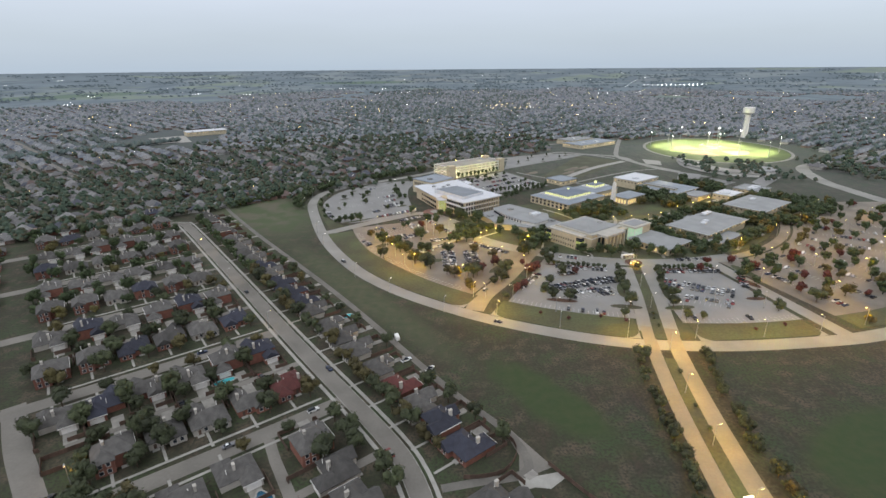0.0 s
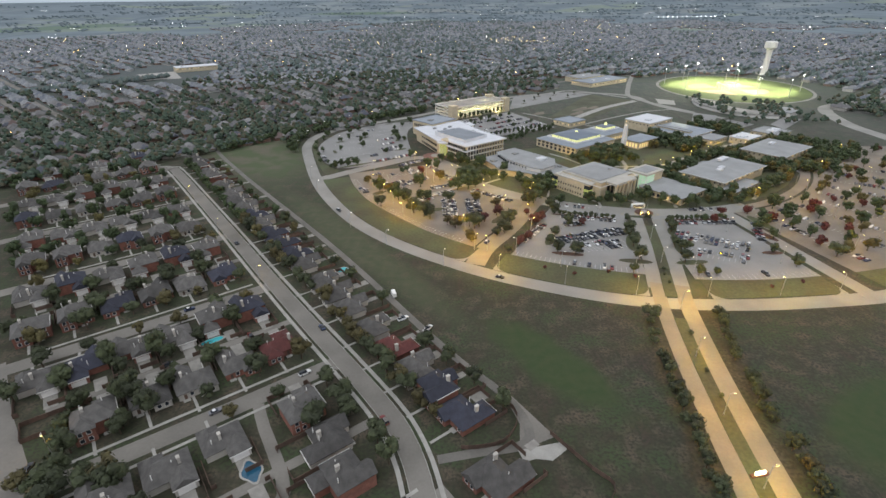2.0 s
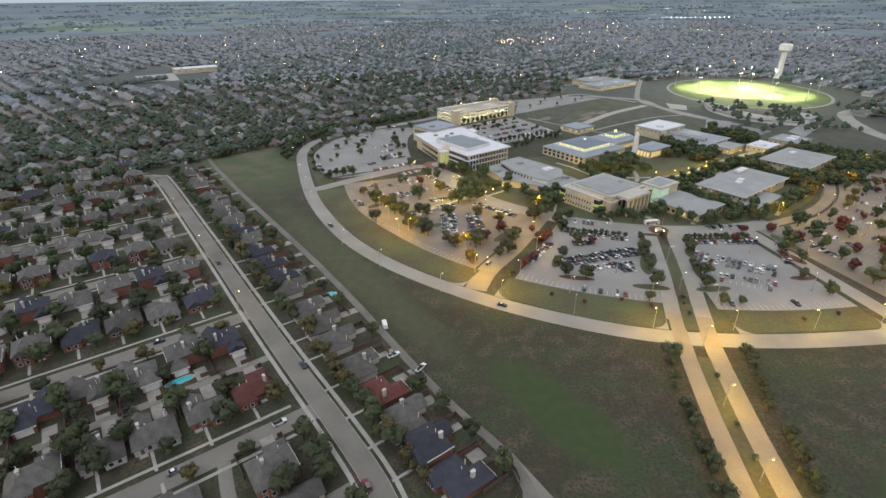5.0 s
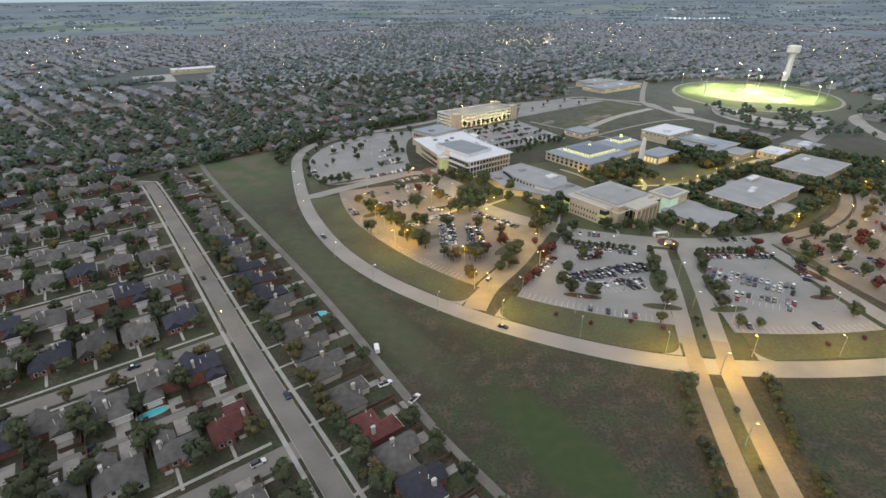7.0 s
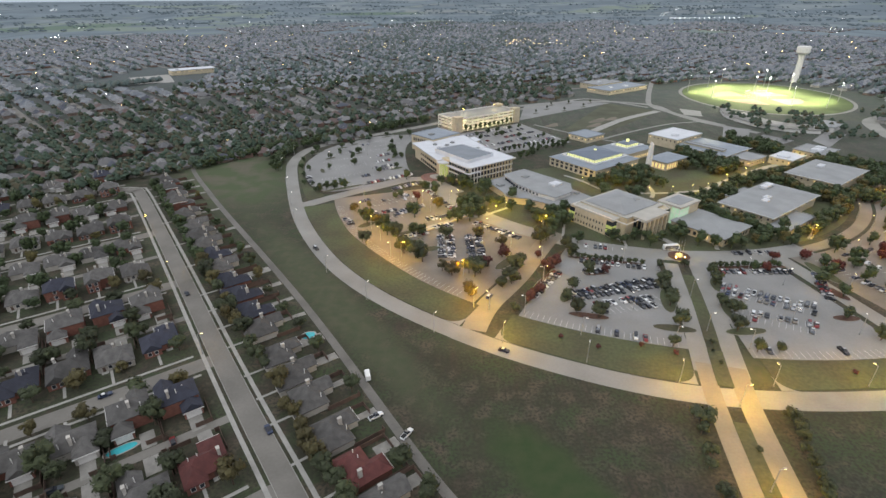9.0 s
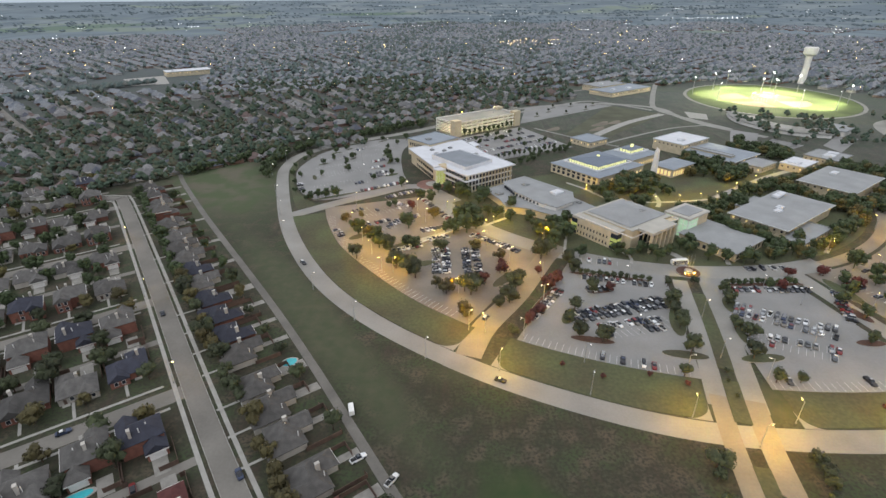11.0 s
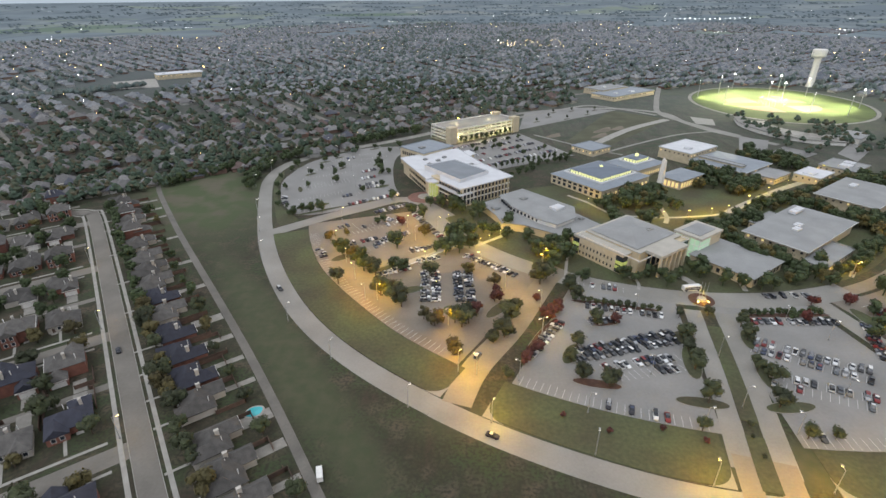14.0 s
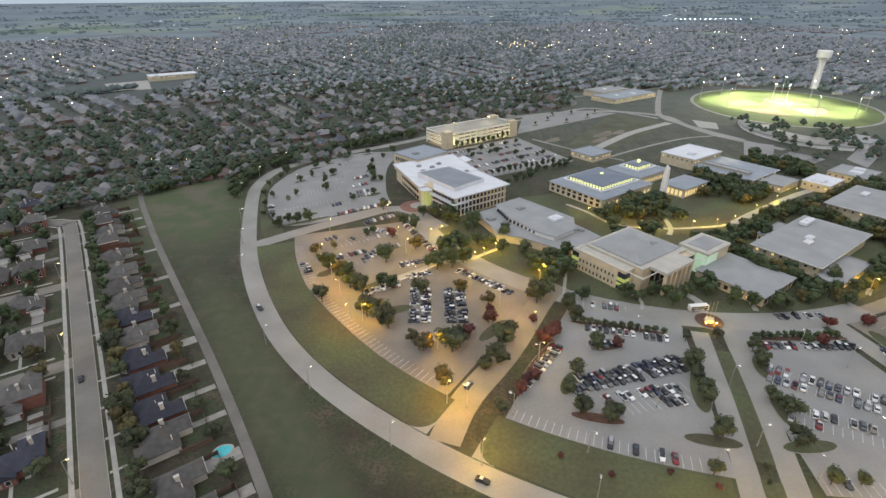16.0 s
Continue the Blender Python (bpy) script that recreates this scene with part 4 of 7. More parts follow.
for k in range(4):
    ang = radians(45 + 90 * k)
    bm = bmesh.new()
    c = np.array((FX - 12 + 16 * math.cos(ang), FY - 10 + 16 * math.sin(ang)))
    pts = [tuple(c)] + [tuple(c + 40 * np.array((math.cos(ang + t), math.sin(ang + t)))) for t in np.linspace(-0.8, 0.8, 9)]
    solid("infield", prism(bm, pts, -0.1, 0.1), DIRT, "reddish dirt infield", "infield", group="infields")
    o = thing("backstop", pose(*c, 0, 0, 0, math.degrees(ang)), "tall netted backstop behind home plate", "backstop", "backstops")
    for y in (-7, -3.5, 0, 3.5, 7):
        part("post", tube(bmesh.new(), -3 + abs(y) * 0.25, y, 0, 8, 0.12, 0.1, 6), STEEL, o)
    part("rail", boxes((-3.1, -1.2, -7, 7, 7.7, 7.9)), STEEL, o)
flood = bpy.data.lights.new("floodlight", "SPOT")
flood.energy, flood.color, flood.spot_size, flood.spot_blend, flood.shadow_soft_size = 250000.0, (1.0, 0.98, 0.62), radians(150), 1.0, 1.2
for x, y in ((364, 855), (374, 800), (446, 922), (410, 890), (506, 905), (452, 836), (466, 828), (452, 745), (521, 863), (488, 730), (532, 773)):
    o = thing("floodlight_mast", pose(x, y, 0, 0, 0, toward(x, y, FX, FY)), "tall steel mast with a bank of bright floodlights", "floodlight", "field floodlights")
    part("pole", tube(bmesh.new(), 0, 0, 0, 24, 0.4, 0.22, 8), STEEL, o)
    for z in (22.2, 23.6):
        part("crossbar", boxes((-0.12, 0.12, -1.5, 1.5, z, z + 0.2)), STEEL, o)
        for y2 in (-1.2, -0.4, 0.4, 1.2):
            part("flood_lamp", boxes((0.12, 0.4, y2 - 0.16, y2 + 0.16, z - 0.1, z + 0.2)), WHITEHEAD, o)
    li = new("flood", flood)
    li.parent = o
    li.matrix_local = look((1.4, 0, 23), (46, 0, 0))
o = thing("grandstand", pose(0, 0, 0), "long curved pale grandstand beside the ball fields", "grandstand")
line = spline([(346, 708), (337, 680), (338, 655), (347, 630), (366, 608), (392, 598)])
part("wall", strip(bmesh.new(), line, -4, 4, 0, 3.2), TRIM, o)
part("roof", strip(bmesh.new(), line, -5.5, 5.0, 3.6, 4.1), CONCRETE, o)
part("concourse", strip(bmesh.new(), spline([(360, 704), (358, 680), (364, 655), (382, 634), (410, 622)]), -14, 13, -0.1, 0.12), WALKWAY, o)
o = thing("ticket_hall", pose(414, 618, 0, 0, 0, 40), "pale flat-roofed hall beside the grandstand", "building")
part("wall", boxes((-16, 16, -9, 9, 0, 5)), TRIM, o)
part("roof", boxes((-17, 17, -10, 10, 5, 5.6)), GREYROOF, o)
for p in line[::2]:
    part("post", tube(bmesh.new(), p[0], p[1], 3.1, 3.7, 0.25, 0.25, 6), STEEL, o)

# ---- water tower ----
o = thing("water_tower", pose(578, 944, 0), "tall pale water tower with a flared round head", "water tower")
bm = bmesh.new()
prof = ((0, 6.4), (3, 5.2), (30, 4.6), (42, 5.0), (45, 9.6), (46, 10.0), (54, 10.0), (55.2, 8.8))
prev = None
for z, r in prof:
    ringv = [bm.verts.new((r * math.cos(6.2832 * i / 16), r * math.sin(6.2832 * i / 16), z)) for i in range(16)]
    if prev:
        for i in range(16):
            bm.faces.new((prev[i], prev[(i + 1) % 16], ringv[(i + 1) % 16], ringv[i]))
    prev = ringv
bm.faces.new(prev)
part("shaft", bm, TRIM, o)
part("ladder", boxes((-4.9, -4.6, -0.3, 0.3, 1, 41)), STEEL, o)
part("foundation", tube(bmesh.new(), 0, 0, 0, 0.5, 8, 8, 16), CONCRETE, o)

# ---- houses of the neighbourhood ----
def surround(x0, x1, y0, y1, z0, z1, w=0.12):
    """A closed rectangular window surround."""
    b = bmesh.new()
    rings = [[b.verts.new((x, y, z)) for x, z in ((x0 + k, z0 + k), (x1 - k, z0 + k), (x1 - k, z1 - k), (x0 + k, z1 - k))] for k, y in ((0, y0), (w, y0), (w, y1), (0, y1))]
    for p, q in zip(rings, rings[1:] + rings[:1]):
        for i in range(4):
            b.faces.new((p[i], p[(i + 1) % 4], q[(i + 1) % 4], q[i]))
    return b


PALEWALL = mat("pale_siding", (0.45, 0.42, 0.37), 0.9, 0.15, 0.5, 5.0, per=0.15)


def house(seed, roof, wallmat, big=False):
    """A brick family house: hipped main roof, crossing wings, garage at the back. Its front looks to -y."""
    r = random.Random(seed)
    w, d, h = r.uniform(12.0, 13.4), r.uniform(15.0, 17.0), (5.4 if big else 3.0)
    o = thing("house", pose(0, 0, 0), "brick house", "house", "houses of the neighbourhood")
    x, y = w / 2, d / 2
    fx = r.choice((-1, 1))
    f0, f1 = sorted((fx * 0.4, fx * x))
    g0, g1 = sorted((-fx * 0.1, -fx * x))
    part("wall", boxes((-x, x, -y + 2.2, y - 4.5, 0, h), (f0, f1, -y, -y + 2.3, 0, h), (g0, g1, y - 4.6, y, 0, 3.0)), wallmat, o)
    bm = bmesh.new()
    hip(bm, -x, x, -y + 2.2, y - 4.5, h, 0.72)
    hip(bm, f0, f1, -y, 1.0, h + 0.05, 0.78, gable=(r.random() < 0.5, False))
    hip(bm, g0, g1, -0.5, y, 3.05 if not big else 3.4, 0.7, gable=(False, r.random() < 0.4))
    part("roof", bm, roof, o)
    cx, cy = r.uniform(-x + 1.5, x - 1.5), r.uniform(-2, 2.5)
    part("chimney", boxes((cx - 0.42, cx + 0.42, cy - 0.65, cy + 0.65, h, h + 4.2), (cx - 0.52, cx + 0.52, cy - 0.75, cy + 0.75, h + 4.2, h + 4.4)), PALEWALL, o, "pale chimney")
    mid = (g0 + g1) / 2
    part("garage_door", boxes((mid - 2.4, mid + 2.4, y - 0.05, y + 0.08, 0.05, 2.25)), TRIM, o, "white panelled garage door")
    part("eave_board", boxes((g0 - 0.4, g1 + 0.4, y + 0.42, y + 0.52, 2.72, 3.12)), TRIM, o, "white eave board")
    if big:
        part("eave_board", boxes((x + 0.42, x + 0.52, -y + 2.0, y - 4.2, h - 0.3, h + 0.1)), TRIM, o, "white eave board")
    fm = (f0 + f1) / 2
    for cx2, yy in ((fm - 1.2, -y), (fm + 1.2, -y), ((g0 + g1) / 2 + 1.2, -y + 2.2)):
        for z in ((0.9,) if not big else (0.9, 3.6)):
            win = part("window", boxes((cx2 - 0.6, cx2 + 0.6, yy - 0.05, yy + 0.1, z, z + 1.5)), GLASS, o)
            part("window_frame", surround(cx2 - 0.72, cx2 + 0.72, yy - 0.09, yy - 0.04, z - 0.12, z + 1.62), TRIM, win)
    dx = (g0 + g1) / 2 - 1.0
    part("front_door", boxes((dx - 0.5, dx + 0.5, -y + 2.12, -y + 2.3, 0.1, 2.15)), FENCE, o, "dark front door")
    part("porch_step", boxes((dx - 1.2, dx + 1.2, -y + 0.6, -y + 2.18, 0, 0.15)), WALKWAY, o)
    for v in range(2):
        vx, vy = r.uniform(-x + 2, x - 2), r.uniform(0, 3)
        part("roof_vent", tube(bmesh.new(), vx, vy, h + 1.5, h + 3.6, 0.14, 0.14, 6), TRIM, o)
    return o


kinds = {"grey": [house(i, ROOF_GREY, BRICK if i % 3 else PALEWALL, i % 4 == 1) for i in range(7)],
         "navy": [house(20 + i, ROOF_NAVY, BRICK, i == 1) for i in range(3)], "red": [house(30, ROOF_RED, BRICK)]}
ROOFWORD = {"grey": "grey shingle", "navy": "dark blue shingle", "red": "dull red shingle"}
FENCEMESH = {}


def lot(a, b, turn, colour, variant=None, fence=True):
    proto = kinds[colour][rng.randrange(len(kinds[colour])) if variant is None else variant]
    m = at(a, b, 0.0, turn)
    o = copy_thing(proto, m)
    walls = "pale siding" if proto.children[0].data.materials[0] is PALEWALL else "brick"
    o["label"] = "%s house with hipped %s roof and pale chimney" % (walls, ROOFWORD[colour])
    if fence:
        key = rng.randrange(3)
        if key not in FENCEMESH:
            y1 = 13.0 + key * 1.2
            f = thing("garden_fence", pose(0, 0, 0), "weathered brown board fence round a back garden", "fence", "garden fences")
            for x0, x1, y0, yy in ((-7.7, -7.58, 3, y1), (7.58, 7.7, 3, y1), (-7.58, -1.5 - key, y1 - 0.12, y1), (6.2, 7.58, y1 - 0.12, y1)):
                bm = bmesh.new()
                ln = (yy - y0) if x1 - x0 < 0.2 else (x1 - x0)
                n = 1
                part("fence_panel", box(bm, x0, x1, y0, yy, 0, 1.9), FENCE, f)
                for k in range(n + 1):
                    px, py = (x0, y0 + (yy - y0) * k / n) if x1 - x0 < 0.2 else (x0 + (x1 - x0) * k / n, y0)
                    part("fence_post", boxes((px - 0.07, px + 0.19, py - 0.07, py + 0.07, 0, 2.0)), FENCE, f)
            FENCEMESH[key] = f
            f.matrix_world = m
        else:
            copy_thing(FENCEMESH[key], m)
    return o


lots = []   # a, b, turn, colour
RED, NAVY = {(50, 188)}, {(50, 221), (52, 267), (2, 267), (6, 376), (20, 341), (-14, 299)}
for s in SIDE:
    lo, hi = (188, 221) if s == 171 else (s + 19, s + 52)
    for a in (50, 34, 18, 2, -14, -30, -62, -78, -94):
        for b, turn in ((lo, 0), (hi, 180)):
            if s == 97 and (a in (50, 34) or (b == lo and a > -20)):
                continue
            if (s == 171 and b == lo and a == -30) or (s >= 393 and a < -70):
                continue
            c = "red" if (a, b) in RED else "navy" if any(abs(a - p) < 3 and abs(b - q) < 4 for p, q in NAVY) else ("navy" if rng.random() < 0.07 else "grey")
            lots.append((a + rng.uniform(-0.8, 0.8), b + rng.uniform(-1.2, 1.2), turn, c))
for a, b, turn, c in ((44, 149, 0, "grey"), (45, 131, 90, "grey"), (42, 114, 90, "grey"), (18, 114, 0, "grey"), (2, 112, 0, "grey"), (80, 87, -90, "grey")):
    lots.append((a, b, turn, c))
for b, c in ((113, "navy"), (127, "navy"), (142, "grey"), (158, "red"), (175, "grey"), (195, "grey"), (210, "grey"), (225, "grey"), (247, "grey"), (263, "navy"), (280, "navy"), (297, "navy"), (315, "grey"), (332, "navy"), (348, "grey"), (364, "grey"), (381, "grey"), (403, "grey"), (426, "grey"), (443, "grey"), (460, "grey"), (479, "grey")):
    lots.append((88, b, -90, c))
for a, b, turn, c in lots:
    lot(a, b, turn, c, fence=(-45 < a < 100 and b < 330) or a == 88)
for group in kinds.values():
    for o in group:
        for c in list(o.children_recursive):
            bpy.data.objects.remove(c)
        bpy.data.objects.remove(o)

# pavements, front paths, driveways
for side, nm in ((-5.8, "west"), (5.6, "east")):
    solid("pavement", strip(bmesh.new(), street_line, side - 0.75, side + 0.75, -0.2, 0.10), WALKWAY, "pale concrete sidewalk beside the street", "sidewalk")
    solid("kerb", strip(bmesh.new(), street_line, side * 0.64 - 0.1, side * 0.64 + 0.1, -0.2, 0.15), WALKWAY, "pale concrete kerb", "kerb")
for s in SIDE:
    for off in (-11.4, 2.2):
        solid("pavement", strip(bmesh.new(), [np.array(W(59, s + off)), np.array(W(10, s + off)), np.array(W(-30, s + off))], -0.6, 0.6, -0.2, 0.10), WALKWAY, "pale concrete sidewalk beside a side street", "sidewalk")
for a, b, turn, c in lots:
    if turn == -90 and b > 300 and int(b) % 3 == 0:
        continue
    if turn == -90:
        solid("front_path", boxes((72.0, 82, b - 2.6, b - 1.6, -0.1, 0.108)), WALKWAY, "short concrete front path", "path", m=pose(0, 0, 0, 0, 0, TURN))
        solid("driveway", boxes((95.5, float(np.interp(b, (92, 123, 160, 230, 292), (102, 104, 106, 109.4, 110.4))) - 2, b + 1.8, b + 1.8 + (3.4, 5.4, 4.2, 2.8)[int(b) % 4], -0.1, 0.05)), DRIVE, "concrete driveway to the alley", "driveway", m=pose(0, 0, 0, 0, 0, TURN))
    elif turn in (0, 180) and -45 < a and b < 460:
        k = 1 if turn == 0 else -1
        y0, y1 = sorted((b - k * 15.5, b - k * 6))
        solid("front_path", boxes((a - 2.6, a - 1.6, y0, y1, -0.1, 0.108)), WALKWAY, "short concrete front path", "path", m=pose(0, 0, 0, 0, 0, TURN))
        y0, y1 = sorted((b + k * 7.6, b + k * 15.5))
        solid("driveway", boxes((a + 0.8, a + 5.2, y0, y1, -0.1, 0.05)), DRIVE, "concrete driveway to the alley", "driveway", m=pose(0, 0, 0, 0, 0, TURN))

# long fence of the corner garden
o = thing("garden_fence", at(-26, 188), "long brown board fence round a corner garden", "fence", "garden fences")
for x0, x1, y0, y1 in ((-9, 12, 13.0, 13.12), (-9.12, -9, 4, 13.12), (-9, -2, 3.9, 4.02)):
    n = max(2, int(max(x1 - x0, y1 - y0) / 2.4))
    for k in range(n):
        if x1 - x0 > 1:
            part("fence_panel", boxes((x0 + (x1 - x0) * k / n + 0.06, x0 + (x1 - x0) * (k + 1) / n, y0, y1, 0.05, 1.9)), FENCE, o)
            part("fence_post", boxes((x0 + (x1 - x0) * k / n - 0.06, x0 + (x1 - x0) * k / n + 0.06, y0 - 0.02, y1 + 0.02, 0, 2.0)), FENCE, o)
        else:
            part("fence_panel", boxes((x0, x1, y0 + (y1 - y0) * k / n + 0.06, y0 + (y1 - y0) * (k + 1) / n, 0.05, 1.9)), FENCE, o)

for name, pts, word in (("garden_fence", [W(97, 112), W(103, 110.5), W(104, 105), W(100, 99.5), W(91, 96.6), W(82.5, 100), W(78.5, 103)], "dark curved fence round a garden beside the alley"), ("field_fence", [(32, 135), (42, 121), (47, 115), (43, 108)], "dark board fence along the prairie's edge")):
    line = spline(pts, 2.4)
    o = thing(name, pose(*line[0], 0), word, "fence", "garden fences")
    for p, q in zip(line, line[1:]):
        p, q = p - line[0], q - line[0]
        m = pose(*p, 0, 0, 0, math.degrees(math.atan2(*(q - p)[::-1])))
        for nm, b in (("fence_panel", (0.06, float(np.linalg.norm(q - p)), -0.04, 0.04, 0.05, 1.85)), ("fence_post", (-0.06, 0.06, -0.07, 0.07, 0, 1.95))):
            bm = boxes(b)
            bm.transform(m)
            part(nm, bm, FENCE, o)

# garden pools
for a, b, rx, ry in ((102.2, 233, 2.9, 2.3), (30, 211, 4.6, 1.7), (21.9, 135.4, 2.6, 4.1), (-9, 300, 3, 2.4)):
    o = thing("swimming_pool", at(a, b), "turquoise garden swimming pool with a pale rim", "pool", "garden pools")
    wob = [1 + (0.14 if ry > 4 else 0.03) * math.cos(4 * t + a * 0.3) for t in np.linspace(0, 6.2832, 20, endpoint=False)]
    ringp = lambda k: [(k * rx * q * math.cos(t), k * ry * q * math.sin(t)) for q, t in zip(wob, np.linspace(0, 6.2832, 20, endpoint=False))]
    part("coping", prism(bmesh.new(), ringp(1.22), -0.1, 0.14), WALKWAY, o)
    part("water", prism(bmesh.new(), ringp(1.0), 0.0, 0.16), DEEPWATER if ry > 4 else WATER, o, "still pool water")

# ---- trees ----
def crown(seed, rad, tall, clumps=11, leaves=420, size=0.5):
    """Leaf clumps round limbs, each with a ragged shell of small leaves."""
    r = random.Random(seed)
    bm = bmesh.new()
    centres = []
    for i in range(clumps):
        t, q = r.uniform(0, 6.2832), math.sqrt(r.random()) * rad * 0.66
        z = r.uniform(-0.62, 0.62) * tall / 2 * (1.15 - 0.5 * q / rad)
        centres.append((q * math.cos(t), q * math.sin(t), z, rad * r.uniform(0.3, 0.46)))
    for x, y, z, s in centres:
        got = bmesh.ops.create_icosphere(bm, subdivisions=1, radius=s, matrix=Matrix.Translation((x, y, z)) @ Matrix.Diagonal((1, 1, 0.85, 1)))
        for v in got["verts"]:
            v.co += Vector((r.uniform(-1, 1), r.uniform(-1, 1), r.uniform(-1, 1))) * s * 0.22
    for i in range(leaves):
        x, y, z, s = r.choice(centres)
        n = Vector((r.gauss(0, 1), r.gauss(0, 1), r.gauss(0.2, 0.9))).normalized()
        c = Vector((x, y, z)) + n * s * r.uniform(0.9, 1.32)
        u = n.orthogonal().normalized()
        u.rotate(Matrix.Rotation(r.uniform(0, 6.28), 3, n))
        v = n.cross(u).normalized()
        u = (u + n * r.uniform(-0.6, 0.6)).normalized()
        k = size * r.uniform(0.5, 1.1)
        vs = [bm.verts.new(c + u * k), bm.verts.new(c + v * k * 0.6), bm.verts.new(c - u * k), bm.verts.new(c - v * k * 0.6)]
        bm.faces.new(vs)
    return bm


def tree(seed, rad, height, leafmat, word, name="tree"):
    r = random.Random(seed)
    o = thing(name, pose(0, 0, 0), word, "tree" if name == "tree" else "shrub")
    bm = bmesh.new()
    trunk = height * 0.36
    tube(bm, 0, 0, 0, trunk, 0.07 * rad, 0.05 * rad, 7)
    for i in range(4):
        ang = i * 1.6 + r.uniform(-0.4, 0.4)
        a = Vector((0, 0, trunk * r.uniform(0.75, 1.0)))
        b = Vector((math.cos(ang) * rad * 0.5, math.sin(ang) * rad * 0.5, trunk + height * 0.22))
        side = Vector((-math.sin(ang), math.cos(ang), 0)) * 0.03 * rad
        up = Vector((0, 0, 0.03 * rad))
        vs = [bm.verts.new(p) for p in (a - side, a + side, a + up, b)]
        for f in ((0, 1, 3), (1, 2, 3), (2, 0, 3)):
            bm.faces.new([vs[k] for k in f])
    part("trunk", bm, BARK, o)
    c = part("crown", crown(seed, rad, height * 0.75), leafmat, o)
    c.location = (0, 0, height * 0.62)
    return o


protos = {"green": [tree(i, 3.4, 7.2, LEAF, "leafy dark green tree with an uneven crown") for i in range(6)],
          "gold": [tree(40 + i, 3.0, 6.4, LEAFGOLD, "olive and golden leaved tree") for i in range(3)],
          "red": [tree(50 + i, 2.6, 5.0, LEAFRED, "dark red leaved ornamental tree") for i in range(3)],
          "cone": [tree(60 + i, 1.5, 6.0, LEAF, "slim young dark green tree") for i in range(2)]}
planted = []


TREES = []


def plant(kind, x, y, scale=1.0, group="", gap=0.0):
    if gap and any((x - p) ** 2 + (y - q) ** 2 < gap * gap for p, q in planted[-120:]):
        return
    planted.append((x, y))
    TREES.append((math.hypot(x - 10, y - 60), kind, float(x), float(y), scale * 1.28, group))


# street trees and garden trees
for b in np.arange(120, 335, 7.2):
    if rng.random() < 0.9:
        plant("green" if rng.random() < 0.45 else "gold", *W(79.6 + rng.uniform(-1.2, 1.2), b + rng.uniform(-2, 2)), rng.uniform(0.75, 1.15), "street trees")
for b in np.arange(340, 480, 11):
    plant("green", *W(79.6 + rng.uniform(-1, 1), b), rng.uniform(0.7, 1.1), "street trees")
for b in (138, 146, 156, 112, 121):
    plant("green", *W(57.5 + rng.uniform(-1, 1), b), rng.uniform(0.9, 1.2), "street trees")
for a, b, turn, c in lots:
    if turn in (0, 180):
        k = 1 if turn == 0 else -1
        if rng.random() < 0.95:
            plant("gold" if rng.random() < 0.4 else "green", *W(a + rng.uniform(1, 6), b - k * rng.uniform(9.5, 12.5)), rng.uniform(0.7, 1.2), "garden trees")
        if rng.random() < 0.75:
            plant("green", *W(a - 8 + rng.uniform(-0.8, 0.8), b + k * rng.uniform(2, 12)), rng.uniform(0.7, 1.15), "garden trees")
        if rng.random() < 0.55:
            plant("green", *W(a - 4, b + k * 11), rng.uniform(0.5, 0.8), "garden trees")
    elif turn == -90 and rng.random() < 0.9:
        plant("green" if rng.random() < 0.8 else "gold", *W(100.5 + rng.uniform(-1.5, 2), b - 5 + rng.uniform(-1.5, 1.5)), rng.uniform(0.5, 0.95), "garden trees")
for x, y in ((-130, 117), (-117, 113), (-109, 117), (-119, 119), (-100, 115), (-122, 114), (-123, 130), (-112, 140), (-106, 146), (-114, 152)):
    plant("green" if rng.random() < 0.7 else "gold", x, y, rng.uniform(0.8, 1.15), "garden trees")
# avenue shrubs
for side, places in ((-1, ((92, 200), (88.6, 186), (86.5, 172), (85.6, 163), (83.4, 152), (83.1, 145), (82.4, 136), (81.3, 129), (79.4, 121), (78, 112))), (1, ((120, 201.5), (118.4, 193), (115.7, 183), (113.2, 174), (110.2, 158), (108.4, 149), (108.1, 142), (106.4, 127), (106.6, 119), (104, 110)))):
    for i, (x, y) in enumerate(places):
        big = 0.95 if i == 0 and side < 0 else rng.uniform(0.55, 0.78)
        x += -2.2 if side < 0 else 1.2
        plant("green" if rng.random() < 0.9 else "gold", x, y, big, "avenue trees")
        plant("green", x + rng.uniform(-1.4, 1.4) - 1.0, y - rng.uniform(3.2, 5.5), rng.uniform(0.4, 0.6), "avenue trees")
for x, y in ((113, 238), (112, 230), (114.5, 243), (97, 150), (99, 164), (104, 188)):
    plant("green", x - 0.8, y, rng.uniform(0.2, 0.3), "avenue trees")
# trees of the parking areas
for x, y, s in ((73, 323, 0.95), (65, 285, .9), (61, 276, .75), (63, 266, .85), (72, 262, .95), (112, 291, .95), (108, 272, 1.0), (105, 254, 1.0), (110, 283, .8), (116, 307, .6), (77, 301, .8), (35, 267, .6), (97, 241, .6), (138, 291, .85), (132, 272, .8), (135, 266, .85), (129, 252, .95), (130, 309, .6), (140, 300, .7), (190, 292, .9), (194, 280, .9), (183, 262, .6), (130, 238, .7), (139, 238, .5), (186, 246, .8), (200, 300, 1.0), (165, 305, .6), (205, 310, .9)):
    plant("green", x, y, s, "parking trees")
for x, y in ((48, 283), (42, 274), (45, 279), (63, 312), (56, 304), (60, 308), (86, 303), (171, 304), (182, 318), (200, 318)):
    plant("red", x, y, rng.uniform(0.7, 1.05), "red ornamental trees")
